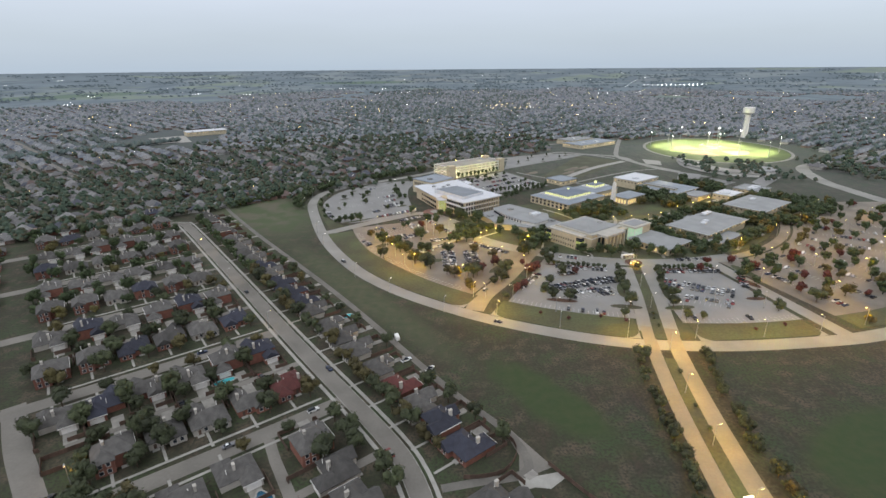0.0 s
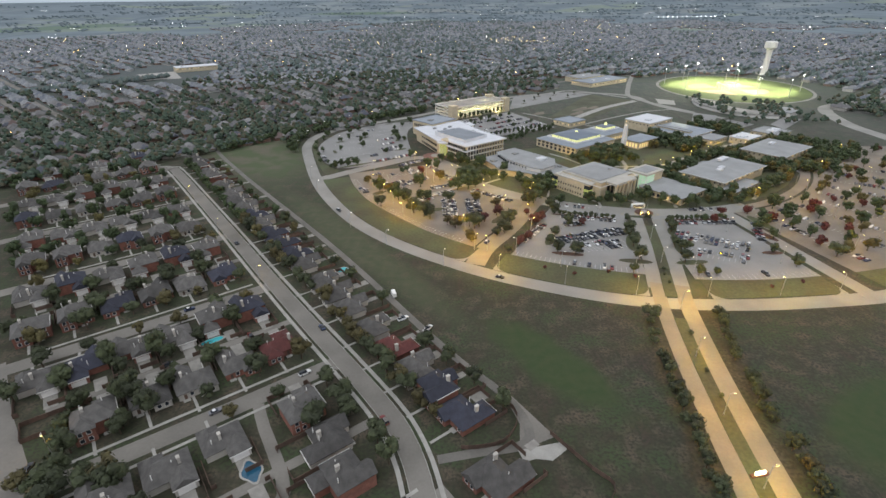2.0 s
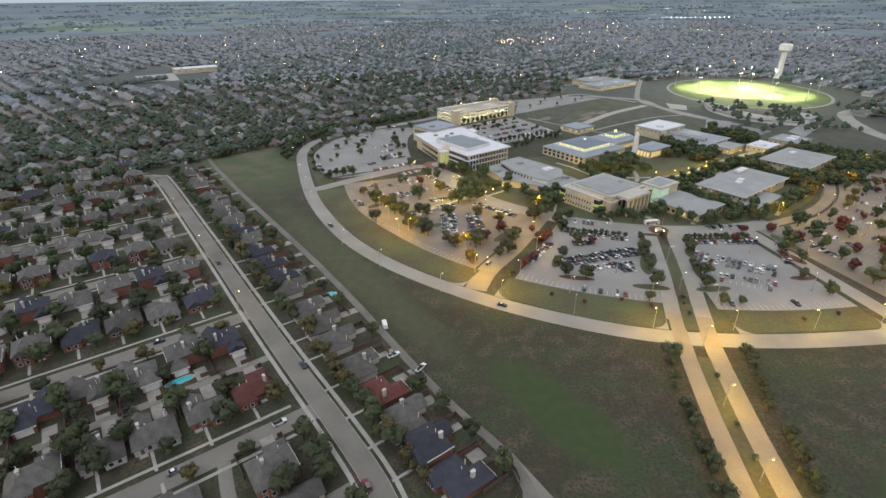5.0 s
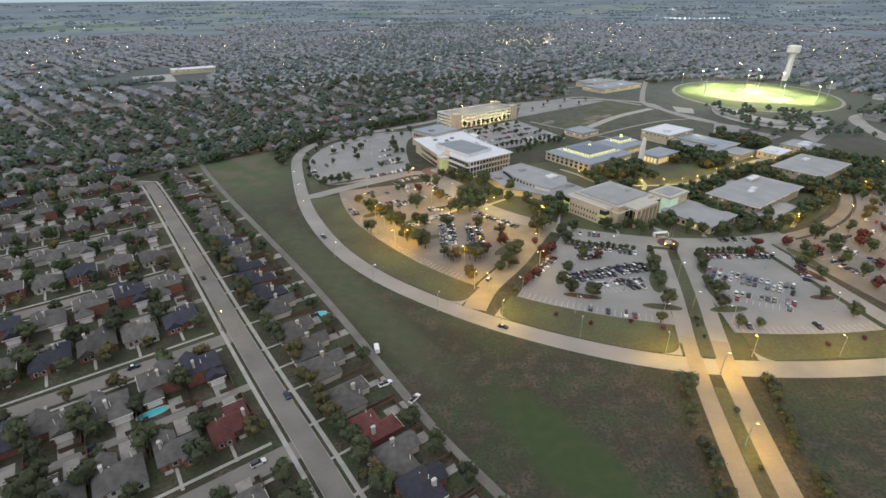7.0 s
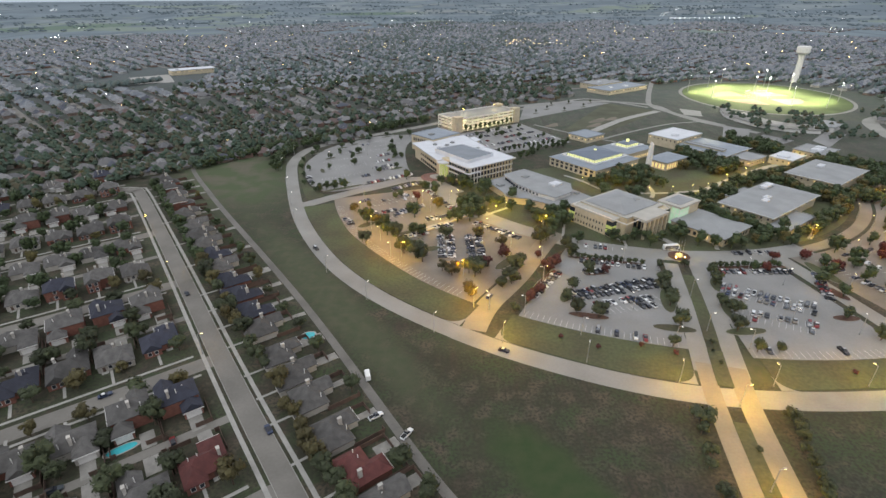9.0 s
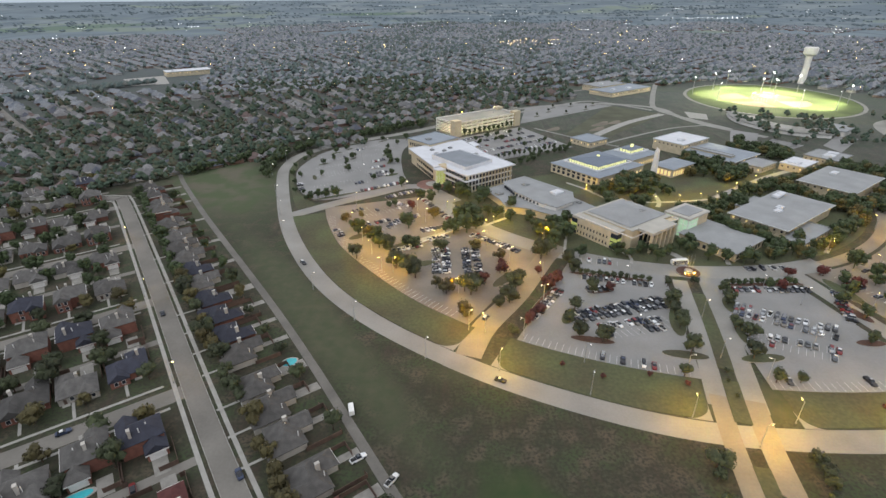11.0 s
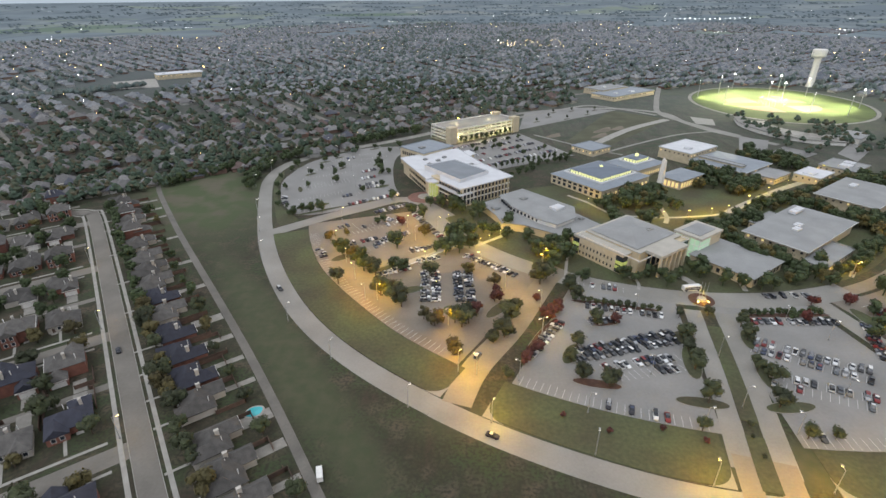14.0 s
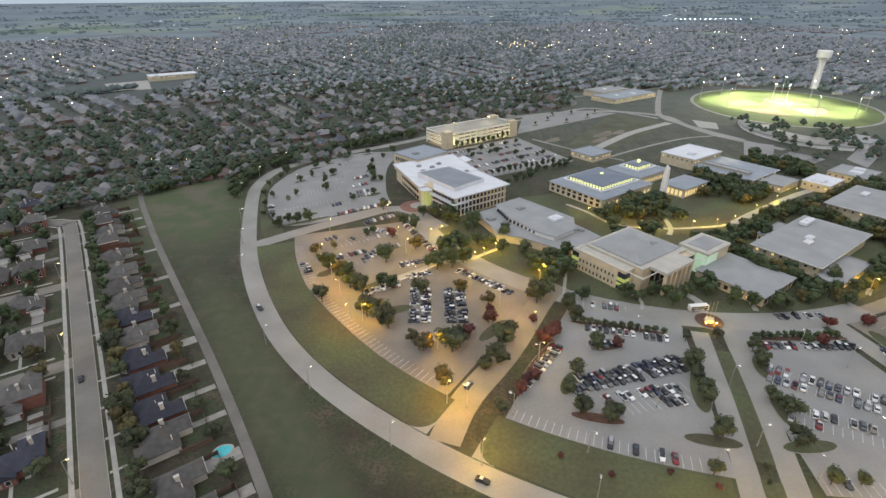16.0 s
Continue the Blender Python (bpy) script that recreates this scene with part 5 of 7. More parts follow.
# gold kind here: leaf colour stands in for crowns lit by the lamps
for kind, places in (("gold", ((-59, 386, .9), (-41, 363, 1.05), (-3, 392, 1.0), (-17, 328, 1.0), (22, 346, .9), (35, 334, 1.0), (1, 305, .8), (6, 300, 1.1), (15, 280, 1.15), (-50, 393, .7))),
                     ("red", ((-18, 408, 1.2), (34, 320, 1.2), (25, 309, 1.0), (36, 327, .8), (54, 320, .8))),
                     ("green", ((-48, 367, 1.15), (-36, 354, 1.2), (-44, 336, 1.0), (-47, 340, .7), (-26, 343, 1.1), (-33, 349, 1.15), (-13, 349, .95), (-17, 352, .8), (3, 343, 1.05), (-14, 319, 1.25), (-21, 325, 1.15), (-10, 315, 1.3), (18, 299, 1.15), (21, 302, 1.1), (15, 302, .9), (36, 292, 1.1), (39, 302, 1.15), (42, 307, 1.0), (31, 288, .8), (-13, 428, 1.0), (-5, 421, 1.1), (-34, 410, .6), (-30, 413, .6), (-18, 376, 1.25), (15, 383, 1.35), (18, 370, 1.35), (24, 376, 1.2), (10, 368, 1.2), (5, 371, .8), (20, 392, 1.2), (32, 422, 1.35), (7, 437, 1.0), (18, 440, 1.3), (48, 405, 1.35), (38, 394, 1.2), (24, 390, 1.3), (14, 430, 1.2), (-1, 440, .9), (59, 386, 1.1), (61, 367, 1.25), (58, 336, 1.3), (62, 341, 1.2), (72, 329, 1.1), (68, 355, 1.3), (67, 367, 1.2), (76, 361, 1.3), (72, 362, 1.2), (80, 339, .9), (121, 334, .9), (131, 342, .8), (141, 343, 1.05), (149, 335, 1.05), (157, 333, .8), (181, 361, 1.0), (189, 354, 1.1), (190, 340, .9), (199, 342, 1.0), (211, 356, 1.1), (203, 336, .9), (194, 366, 1.0), (106, 338, .8), (101, 341, .9)))):
    for x, y, s in places:
        plant(kind, x, y, s, "parking trees")
for x, y in ((66, 240), (160, 225), (178, 229), (96, 236), (52, 247), (84, 241)):
    plant("red", x, y, 0.34, "verge shrubs")
for i in range(12):
    x, y = 72 + 3.3 * i, 320 - 0.75 * i
    plant("green", x, y, 0.4, "parking trees")
    plant("green", 146 + 3.2 * i, 309 + 0.1 * i, 0.4, "parking trees")
for x, y, k in ((-79, 526, .75), (-81, 505, .75), (-77, 490, .7), (-51, 541, .7), (-48, 530, .8), (-46, 522, .75), (-44, 512, .8), (-40, 482, .6), (-53, 470, .6), (-88, 430, .7), (-82, 429, .85), (-74, 430, .85), (-95, 425, .5), (-92, 423, .8), (-100, 438, .4), (-120, 520, .6), (-123, 500, .6), (-119, 478, .6), (-113, 460, .5), (-107, 440, .5), (-112, 475, .6), (-118, 530, .9), (-102, 510, .6), (-95, 522, .6), (-98, 544, .7), (-90, 556, .6), (-104, 560, .6), (-75, 578, .7), (-60, 588, .6), (-52, 560, .55), (-44, 574, .6), (-36, 588, .9), (-29, 452, 1.0), (-38, 512, .6), (-80, 445, .5), (-96, 478, .6)):
    plant("green", x, y, k, "parking trees")
for i in range(170):
    d, r = rng.uniform(-75, -4), rng.uniform(172, 266)
    plant(rng.choice(("green", "green", "green", "gold", "red")), *polar(d, r), rng.uniform(0.7, 1.15), "parking trees", 8)
for j in range(12):
    plant("cone", *W(352 + 5.5 * j, 392 - 0.8 * j), rng.uniform(0.8, 1.05), "court trees")
for j in range(11):
    plant("cone", *W(378 + 6.5 * j, 474.5), rng.uniform(0.9, 1.2), "court trees")
for j in range(16):
    plant("green", *W(rng.uniform(345, 440), rng.choice((410, 425, 440, 455))), rng.uniform(0.5, 0.75), "court trees", 6)
for j in range(14):
    plant("green", *W(350 + 6 * j + rng.uniform(-1, 1), 372 + rng.uniform(-8, 8)), rng.uniform(0.5, 0.8), "court trees")

# woods in the middle of the college
FOOT = ((276, 322, 338, 428), (302, 336, 426, 466), (278, 327, 263, 333), (285, 333, 204, 253), (327, 361, 170, 222), (359, 458, 292, 340), (426, 460, 270, 292), (368, 446, 156, 203), (475, 535, 165, 205), (488, 540, 234, 336), (366, 458, 474, 514), (443, 473, 366, 394), (558, 592, 203, 233), (518, 548, 213, 235), (338, 442, 392, 472))


def free(x, y, pad=3.0):
    a, b = x * 0.805 + y * 0.593, -x * 0.593 + y * 0.805
    return not any(a0 - pad < a < a1 + pad and b0 - pad < b < b1 + pad for a0, a1, b0, b1 in FOOT)


def in_lawn(a, b):
    """Open grass of the inner court and before the teaching block."""
    return math.hypot(a - 424, b - 278) < 13 or (392 < a < 450 and 226 < b < 262 and b > 226 + 0.1 * (a - 392)) or (340 < a < 372 and 240 < b < 300 and rng.random() < 0.75) or (327 < a < 362 and 166 < b < 202 and rng.random() < 0.6) or (372 < a < 400 and 205 < b < 250 and rng.random() < 0.55)


n = 0
for i in range(2200):
    a, b = rng.uniform(345, 570), rng.uniform(140, 292)
    x, y = W(a, b)
    r = math.hypot(x - CX, y - CY)
    if free(x, y) and (r < 155 or (r < 260 and a > 440 and y > 400)) and n < 400 and not (400 < a < 440 and 240 < b < 268) and abs((y - 449) - (x - 223) * 0.62) > 12 and abs(y - 424) > 6 and not in_lawn(a, b):
        before = len(planted)
        plant("green" if rng.random() < 0.72 else "gold", x, y, rng.uniform(0.7, 1.2), "college trees", 4.2)
        n += len(planted) - before
for a, b, s in ((279, 258, 1.2), (282, 254, 1.1), (290, 258, 1.1), (284, 262, 1), (272, 262, 1), (296, 208, .8), (300, 204, .8), (318, 198, .9), (326, 196, 1.1), (330, 168, 1.1), (336, 165, 1), (352, 166, .8), (270, 332, 1), (272, 345, .9), (268, 352, .9), (336, 260, 1), (345, 268, 1.1), (352, 280, 1.1), (360, 285, .9), (365, 275, .9), (372, 282, .8), (330, 255, 1.2), (340, 225, .9), (365, 200, 1), (360, 190, 1.2), (368, 212, 1.1), (366, 285, .9), (270, 320, .9), (262, 300, .9), (268, 285, .9)):
    plant("green", *W(a, b), s, "college trees")
# boundary trees outside the ring road
for p in ring_line[:34]:
    for k in range(2):
        d = (p - np.array((CX, CY))) / np.linalg.norm(p - np.array((CX, CY)))
        q = p + d * rng.uniform(9, 15) + np.array((rng.uniform(-3, 3), rng.uniform(-3, 3)))
        plant("green", *q, rng.uniform(0.7, 1.1), "boundary trees")
for i in range(22):
    plant("green", *W(116 + 4.2 * i + rng.uniform(-1, 1), 509 + 0.9 * i + rng.uniform(-2, 2)), rng.uniform(0.7, 1.1), "boundary trees")
TREES.sort()
for far, kind, x, y, k, group in TREES[:285]:
    o = copy_thing(rng.choice(protos[kind]), pose(x, y, 0, 0, 0, rng.uniform(0, 360)) @ Matrix.Diagonal((k * rng.uniform(0.9, 1.1), k * rng.uniform(0.9, 1.1), k * rng.uniform(0.85, 1.15), 1)))
    if group:
        o["group"] = group
for group in protos.values():
    for o in group:
        for c in list(o.children):
            bpy.data.objects.remove(c)
        bpy.data.objects.remove(o)


def crowd(name, verts, faces, places, material, label, category):
    """One mesh from a template set down at many places: x, y, z, turn, sx, sy, sz."""
    v, P = np.array(verts, float), np.array(places, float)
    c, s = np.cos(P[:, 3])[:, None], np.sin(P[:, 3])[:, None]
    X, Y, Z = v[None, :, 0] * P[:, 4:5], v[None, :, 1] * P[:, 5:6], v[None, :, 2] * P[:, 6:7]
    co = np.stack([X * c - Y * s + P[:, 0:1], X * s + Y * c + P[:, 1:2], Z + P[:, 2:3]], -1).reshape(-1, 3)
    nv = len(v)
    fs = [tuple(i + k * nv for i in f) for k in range(len(P)) for f in faces]
    me = bpy.data.meshes.new(name)
    me.from_pydata(co.tolist(), [], fs)
    me.materials.append(material)
    return tagged(new(name, me), label, category, kind="stuff")


def template(bm):
    bm.verts.index_update()
    v, f = [tuple(p.co) for p in bm.verts], [tuple(q.index for q in p.verts) for p in bm.faces]
    bm.free()
    return v, f


FARTREE = {"green": (3.4, 7.2, (0.045, 0.066, 0.024), "dark green trees about the farther campus"), "gold": (3.0, 6.4, (0.10, 0.085, 0.025), "olive trees about the farther campus"),
           "red": (2.6, 5.0, (0.10, 0.025, 0.018), "dark red trees about the farther campus"), "cone": (1.5, 6.0, (0.045, 0.066, 0.024), "slim young trees of the parking court")}
for kind, (rad, height, colour, word) in FARTREE.items():
    spot = [(x, y, 0, rng.uniform(0, 6.28), k, k, k * rng.uniform(0.85, 1.15)) for far, q, x, y, k, group in TREES[285:] if q == kind]
    leafmat = mat("leaves_" + kind, colour, 0.8, 0.6, 0.25, 2.0, world_space=True)
    for j in range(2):
        bm = crown(70 + j, rad, height * 0.75, 9, 230, 0.6)
        bmesh.ops.translate(bm, verts=bm.verts, vec=(0, 0, height * 0.62))
        tube(bm, 0, 0, 0, height * 0.5, 0.07 * rad, 0.05 * rad, 5)
        if spot[j::2]:
            crowd("campus_trees", *template(bm), spot[j::2], leafmat, word, "trees")

# ---- cars ----
def car_paint():
    m = mat("car_paint", (0.5, 0.5, 0.5), 0.3, 0.05, 1.0, 3.0, bump=0.0)
    n, l = m.node_tree.nodes, m.node_tree.links
    info, ramp = n.new("ShaderNodeObjectInfo"), n.new("ShaderNodeValToRGB")
    ramp.color_ramp.interpolation = "CONSTANT"
    cols = ((0.70, 0.71, 0.71), (0.02, 0.02, 0.025), (0.32, 0.33, 0.34), (0.08, 0.09, 0.10), (0.03, 0.045, 0.09), (0.66, 0.66, 0.64), (0.035, 0.037, 0.04), (0.16, 0.16, 0.17), (0.02, 0.025, 0.03), (0.17, 0.02, 0.02), (0.05, 0.055, 0.06), (0.45, 0.46, 0.46), (0.16, 0.15, 0.13))
    e = ramp.color_ramp.elements
    while len(e) < len(cols):
        e.new(0.5)
    for i, c in enumerate(cols):
        e[i].position, e[i].color = i / len(cols), (*c, 1)
    l.new(info.outputs["Random"], ramp.inputs[0])
    b = n["Principled BSDF"]
    for k in list(b.inputs["Base Color"].links):
        l.remove(k)
    l.new(ramp.outputs[0], b.inputs["Base Color"])
    return m


CARPAINT = car_paint()


def loft(bm, rows):
    """Skin over cross rings given as (x, half width low, half width high, z low, z high)."""
    prev = None
    for x, w0, w1, z0, z1 in rows:
        v = [bm.verts.new(p) for p in ((x, -w0, z0), (x, w0, z0), (x, w1, z1), (x, -w1, z1))]
        if prev:
            for i in range(4):
                bm.faces.new((prev[i], prev[(i + 1) % 4], v[(i + 1) % 4], v[i]))
        else:
            bm.faces.new(v[::-1])
        prev = v
    bm.faces.new(prev)
    return bm


def car(kind):
    o = thing("car", pose(0, 0, 0), "car", "car", "parked cars")
    L, H = {"sedan": (4.7, 1.45), "suv": (4.8, 1.75), "pickup": (5.5, 1.85)}[kind]
    x = L / 2
    part("body", loft(bmesh.new(), ((-x, .78, .74, .35, .78), (-x + .25, .9, .86, .25, .98), (-0.3, .92, .9, .22, 1.0), (x - .9, .9, .86, .22, .95), (x, .76, .7, .32, .7))), CARPAINT, o)
    c0, c1 = {"sedan": (-x + .75, x - 1.5), "suv": (-x + .15, x - 1.45), "pickup": (-0.6, x - 1.6)}[kind]
    glass = loft(bmesh.new(), ((c0, .8, .74, .92, 1.0), (c0 + (.55 if kind == "sedan" else .2), .82, .66, .92, H - .06), (c1 - .75, .82, .66, .92, H - .06), (c1, .8, .76, .92, .97)))
    part("glazing", glass, GLASS, o, "dark car glass")
    r0, r1 = c0 + (.6 if kind == "sedan" else .22), c1 - .8
    part("roof", boxes((r0, r1, -.62, .62, H - .07, H)), CARPAINT, o)
    for sx in (-x + .9, x - .95):
        for sy in (-.86, .86):
            bm = bmesh.new()
            bmesh.ops.create_cone(bm, cap_ends=True, segments=10, radius1=.34, radius2=.34, depth=.22, matrix=Matrix.Translation((sx, sy, .34)) @ Matrix.Rotation(math.pi / 2, 4, "X"))
            part("wheel", bm, TYRE, o)
    if kind == "pickup":
        part("cargo_bed", boxes((-x + .2, -0.7, -.7, .7, 1.0, 1.05)), TYRE, o)
    return o


cars = {k: car(k) for k in ("sedan", "suv", "pickup")}
CARWORD = {"sedan": "parked low sedan on concrete", "suv": "parked tall family car on concrete", "pickup": "parked pickup truck on concrete"}


CARS = []


def put_car(x, y, heading, group="parked cars"):
    CARS.append((math.hypot(x - 10, y - 60), rng.choice(("sedan", "sedan", "suv", "suv", "pickup")), float(x), float(y), heading, group))


LINES = bmesh.new()


def car_row(p0, p1, fill, turn=90.0, lines=True, pitch=2.7, group="parked cars"):
    """Cars side by side in marked stalls from p0 to p1."""
    p0, p1 = np.array(p0, float), np.array(p1, float)
    d = p1 - p0
    n = int(np.linalg.norm(d) / pitch)
    ang = math.atan2(d[1], d[0])
    e = d / np.linalg.norm(d)
    s = np.array((math.cos(ang + radians(turn)), math.sin(ang + radians(turn))))
    for i in range(n + 1):
        q = p0 + e * pitch * i
        if lines:
            l = q - e * pitch / 2
            nn = np.array((-s[1], s[0])) * 0.09
            v = [LINES.verts.new((*p, 0.066)) for p in (l - s * 2.5 - nn, l - s * 2.5 + nn, l + s * 2.5 + nn, l + s * 2.5 - nn)]
            LINES.faces.new(v)
        if rng.random() < fill:
            put_car(*(q + s * rng.uniform(-0.35, 0.35)), math.degrees(math.atan2(s[1], s[0])) + (180 if rng.random() < 0.5 else 0) + rng.uniform(-2, 2), group)


G = "cars in the middle parking area"
car_row((63, 277), (108, 290), 0.94, 100, group=G)
car_row((66, 282.5), (108, 295), 0.94, 100, group=G)
car_row((74, 272.5), (106, 279.5), 0.8, 100, group=G)
car_row((76, 267), (108, 274), 0.3, 100, group=G)
car_row((77, 316), (110, 308), 0.95, group=G)
car_row((61, 302), (45, 279), 0.95, group=G)
car_row((76, 303), (88, 305.5), 0.5, group=G)
car_row((76, 336), (100, 330), 0.45, group=G)
car_row((141, 289), (176, 270), 0.9, 80, group=G)
car_row((138, 284), (173, 265), 0.85, 80, group=G)
car_row((136, 269), (166, 256), 0.75, 80, group=G)
car_row((134, 264), (164, 251), 0.4, 80, group=G)
car_row((145, 304), (183, 303.5), 0.95, group=G)
car_row((196, 303), (184, 273), 0.7, group=G)
car_row((165, 325), (190, 326), 0.5, group=G)
G = "cars in the west parking area"
for x in (-0.5, 4.9, 16, 21.6):
    car_row((x, 347), (x + 1.5, 318), 0.9, group=G)
for p, q, fill in (((-37, 429), (-14, 445), 0.9), ((-33, 419), (-20, 413), 0.8), ((-44, 404), (-18, 420), 0.25), ((-48, 396), (-14, 416), 0.2), ((-27, 387), (-13, 396), 0.95), ((-30, 382), (-14, 391), 0.9), ((-46, 380), (-30, 390), 0.5), ((-40, 372), (-24, 381), 0.6), ((-12, 427), (9, 386), 0.95), ((-57, 404), (-46, 411), 0.5), ((-9, 372), (5, 379), 0.9), ((-24, 345), (-8, 353), 0.9), ((-4, 359), (10, 367), 0.85), ((22, 366), (47, 344), 0.95), ((-62, 372), (-54, 356), 0.2)):
    car_row(p, q, fill, group=G)
G = "cars in the north parking area"
for p, q, fill in (((-58, 443), (-26, 464), 0.92), ((-65, 459), (-52, 468), 0.6), ((-55, 475), (-42, 482), 0.95), ((-57, 482), (-44, 489.5), 0.95), ((-58, 498), (-47, 505), 0.95), ((-60, 516), (-50, 523), 0.8), ((-85, 431), (-67, 440), 0.05), ((-95, 453), (-67, 470), 0.08), ((-99, 475), (-66, 494), 0.06), ((-101, 480), (-68, 499), 0.05), ((-104, 499), (-72, 517), 0.04), ((-103, 519), (-73, 541), 0.04), ((-97, 541), (-71, 560), 0.03), ((-86, 557), (-60, 573), 0.0), ((-68, 536), (-46, 548), 0.1), ((-66, 552), (-44, 564), 0.04), ((-110, 462), (-103, 444), 0.3)):
    car_row(p, q, fill, 78, group=G)
G = "cars in the east parking area"
for k in range(9):
    dd = -72 + 6.2 * k
    car_row(polar(dd, 178), polar(dd, 248), 0.45, group=G)
G = "cars in the court"
for k in range(5):
    car_row(W(342, 402 + 15 * k), W(436, 402 + 15 * k), 0.55, group=G, lines=False)
for d in np.arange(-117, -101.8, 0.62):
    p, q = polar(d, 244.5), polar(d, 249.6)
    nn = np.array((-(q - p)[1], (q - p)[0])) / 5.1 * 0.09
    LINES.faces.new([LINES.verts.new((*v, 0.066)) for v in (p - nn, p + nn, q + nn, q - nn)])
for d0, d1, k in ((-95.4, -81, 251.6), (-158, -125, 0)):
    for d in np.arange(d0, d1, 0.62):
        r = k or edge(LOT_W)(d) - 0.6
        p, q = polar(d, r - 5.1), polar(d, r)
        nn = np.array((-(q - p)[1], (q - p)[0])) / 5.1 * 0.09
        LINES.faces.new([LINES.verts.new((*v, 0.066)) for v in (p - nn, p + nn, q + nn, q - nn)])
for d in (-109.6, -107.8, -106, -105.1, -94, -87):
    put_car(*polar(d, 247), d)
solid("stall_lines", LINES, mat("worn_paint", (0.50, 0.50, 0.48), 0.8, 0.3, 0.3, 4.0, world_space=True), "white painted stall lines on the parking areas", "markings", kind="stuff")
# cars about the streets
for x, y, h in ((27, 238, -25), (-72, 330, -50), (24, 279, 60)):
    put_car(x, y, h, "cars on the road")
for a, b, h in ((71, 191, 90), (67, 300, 90), (65, 128, 85), (20, 167.5, 0), (53, 167.5, 0), (28, 242, 0), (-33, 178, 60), (107.5, 162, 20), (12, 205, 0), (44, 204, 90), (103, 175, 0)):
    put_car(*W(a, b), TURN + h, "cars of the neighbourhood")
CARS.sort()
for far, k, x, y, heading, group in CARS[:275]:
    o = copy_thing(cars[k], pose(x, y, 0.06, 0, 0, heading))
    o["label"], o["group"] = CARWORD[k], group
spot = [(x, y, 0.06, radians(heading), 1, 1, 1) for far, k, x, y, heading, group in CARS[275:]]
bm = loft(bmesh.new(), ((-2.35, .78, .74, .35, .8), (-2.1, .9, .84, .25, 1.0), (-1.5, .9, .62, .25, 1.45), (0.3, .9, .62, .25, 1.48), (1.0, .9, .84, .25, .98), (2.3, .78, .72, .32, .72)))
crowd("distant_cars", *template(bm), spot, island_mat("far_car_paint", ((1.0, 1.0, 1.0), (0.04, 0.04, 0.05), (0.7, 0.7, 0.72), (0.2, 0.2, 0.22), (0.06, 0.08, 0.14), (0.95, 0.95, 0.9), (0.1, 0.1, 0.11), (0.5, 0.5, 0.52), (0.05, 0.05, 0.06), (0.25, 0.04, 0.04)), 0.3), "rows of parked cars in the farther parking areas", "cars")
bm = loft(bmesh.new(), ((-1.75, .86, .70, 1.0, 1.22), (-1.3, .89, .68, 1.0, 1.40), (0.35, .89, .68, 1.0, 1.40), (0.8, .88, .80, 1.0, 1.12)))
crowd("distant_car_glass", *template(bm), spot, GLASS, "dark glass of the farther parked cars", "cars")
bm = boxes(*[(sx - .33, sx + .33, sy - .1, sy + .1, 0, .62) for sx in (-1.45, 1.4) for sy in (-.84, .84)])
crowd("distant_car_wheels", *template(bm), spot, TYRE, "dark wheels of the farther parked cars", "cars")
for o in cars.values():
    for c in list(o.children):
        bpy.data.objects.remove(c)
    bpy.data.objects.remove(o)
# van by the alley
o = thing("van", at(110.5, 195, 0.03, 70), "white panel van parked in the alley", "van")
part("body", loft(bmesh.new(), ((-2.8, .95, .9, .35, 2.3), (1.5, .98, .92, .35, 2.35), (2.2, .95, .85, .35, 1.35), (2.8, .85, .8, .4, 1.0))), PAINT, o)
part("windscreen", boxes((1.75, 1.85, -.75, .75, 1.4, 2.0)), GLASS, o)
for sx in (-1.8, 1.9):
    for sy in (-.92, .92):
        bm = bmesh.new()
        bmesh.ops.create_cone(bm, cap_ends=True, segments=10, radius1=.36, radius2=.36, depth=.22, matrix=Matrix.Translation((sx, sy, .36)) @ Matrix.Rotation(math.pi / 2, 4, "X"))
        part("wheel", bm, TYRE, o)

# ---- planted islands, lawns and walks on the campus ----
def island(x, y, rx, ry, turn, material=LAWN, label="raised grass island with a kerb", name="island"):
    o = thing(name, pose(x, y, 0, 0, 0, turn), label, "island", "parking islands")
    pts = lambda k: [((rx + k) * math.cos(t) * (1 - 0.25 * abs(math.cos(t)) * 0), (ry + k) * math.sin(t)) for t in np.linspace(0, 6.2832, 18, endpoint=False)]
    part("kerb", prism(bmesh.new(), pts(0.2), 0.0, 0.2), CONCRETE, o)
    part("bed", prism(bmesh.new(), pts(0), 0.05, 0.23), material, o)


for x, y, rx, ry, turn, m in ((68, 263.5, 9, 2.2, -12, RUST), (62, 281, 7, 2.8, 60, LAWN), (109, 277, 11, 3.4, 75, LAWN), (103, 254, 9, 2.6, -10, LAWN), (110, 292, 6, 3.5, 40, LAWN), (133, 252, 9, 2.6, 5, LAWN), (134, 269, 9, 3, 80, LAWN), (139, 291, 7, 3, 75, LAWN), (183, 262, 6, 2.2, 0, RUST), (192, 285, 9, 3, 110, RUST), (82, 303, 7, 2.4, 10, RUST), (90, 316.5, 20, 1.6, -13, RUST), (165, 309, 20, 1.6, 1, RUST), (52, 292, 16, 2.6, 57, RUST), (-48, 364, 6, 3, 40, LAWN), (-7, 330, 7, 3, 20, LAWN), (36, 314, 10, 3, 50, LAWN), (-22, 352, 9, 2, 40, LAWN), (20, 385, 8, 4, -50, LAWN), (12, 312, 4, 2.4, 90, LAWN), (200, 303, 12, 3.5, 100, LAWN)):
    island(x, y, rx, ry, turn, m, "raised planted island with a pale kerb" if m is LAWN else "raised bed of brown mulch with a kerb")
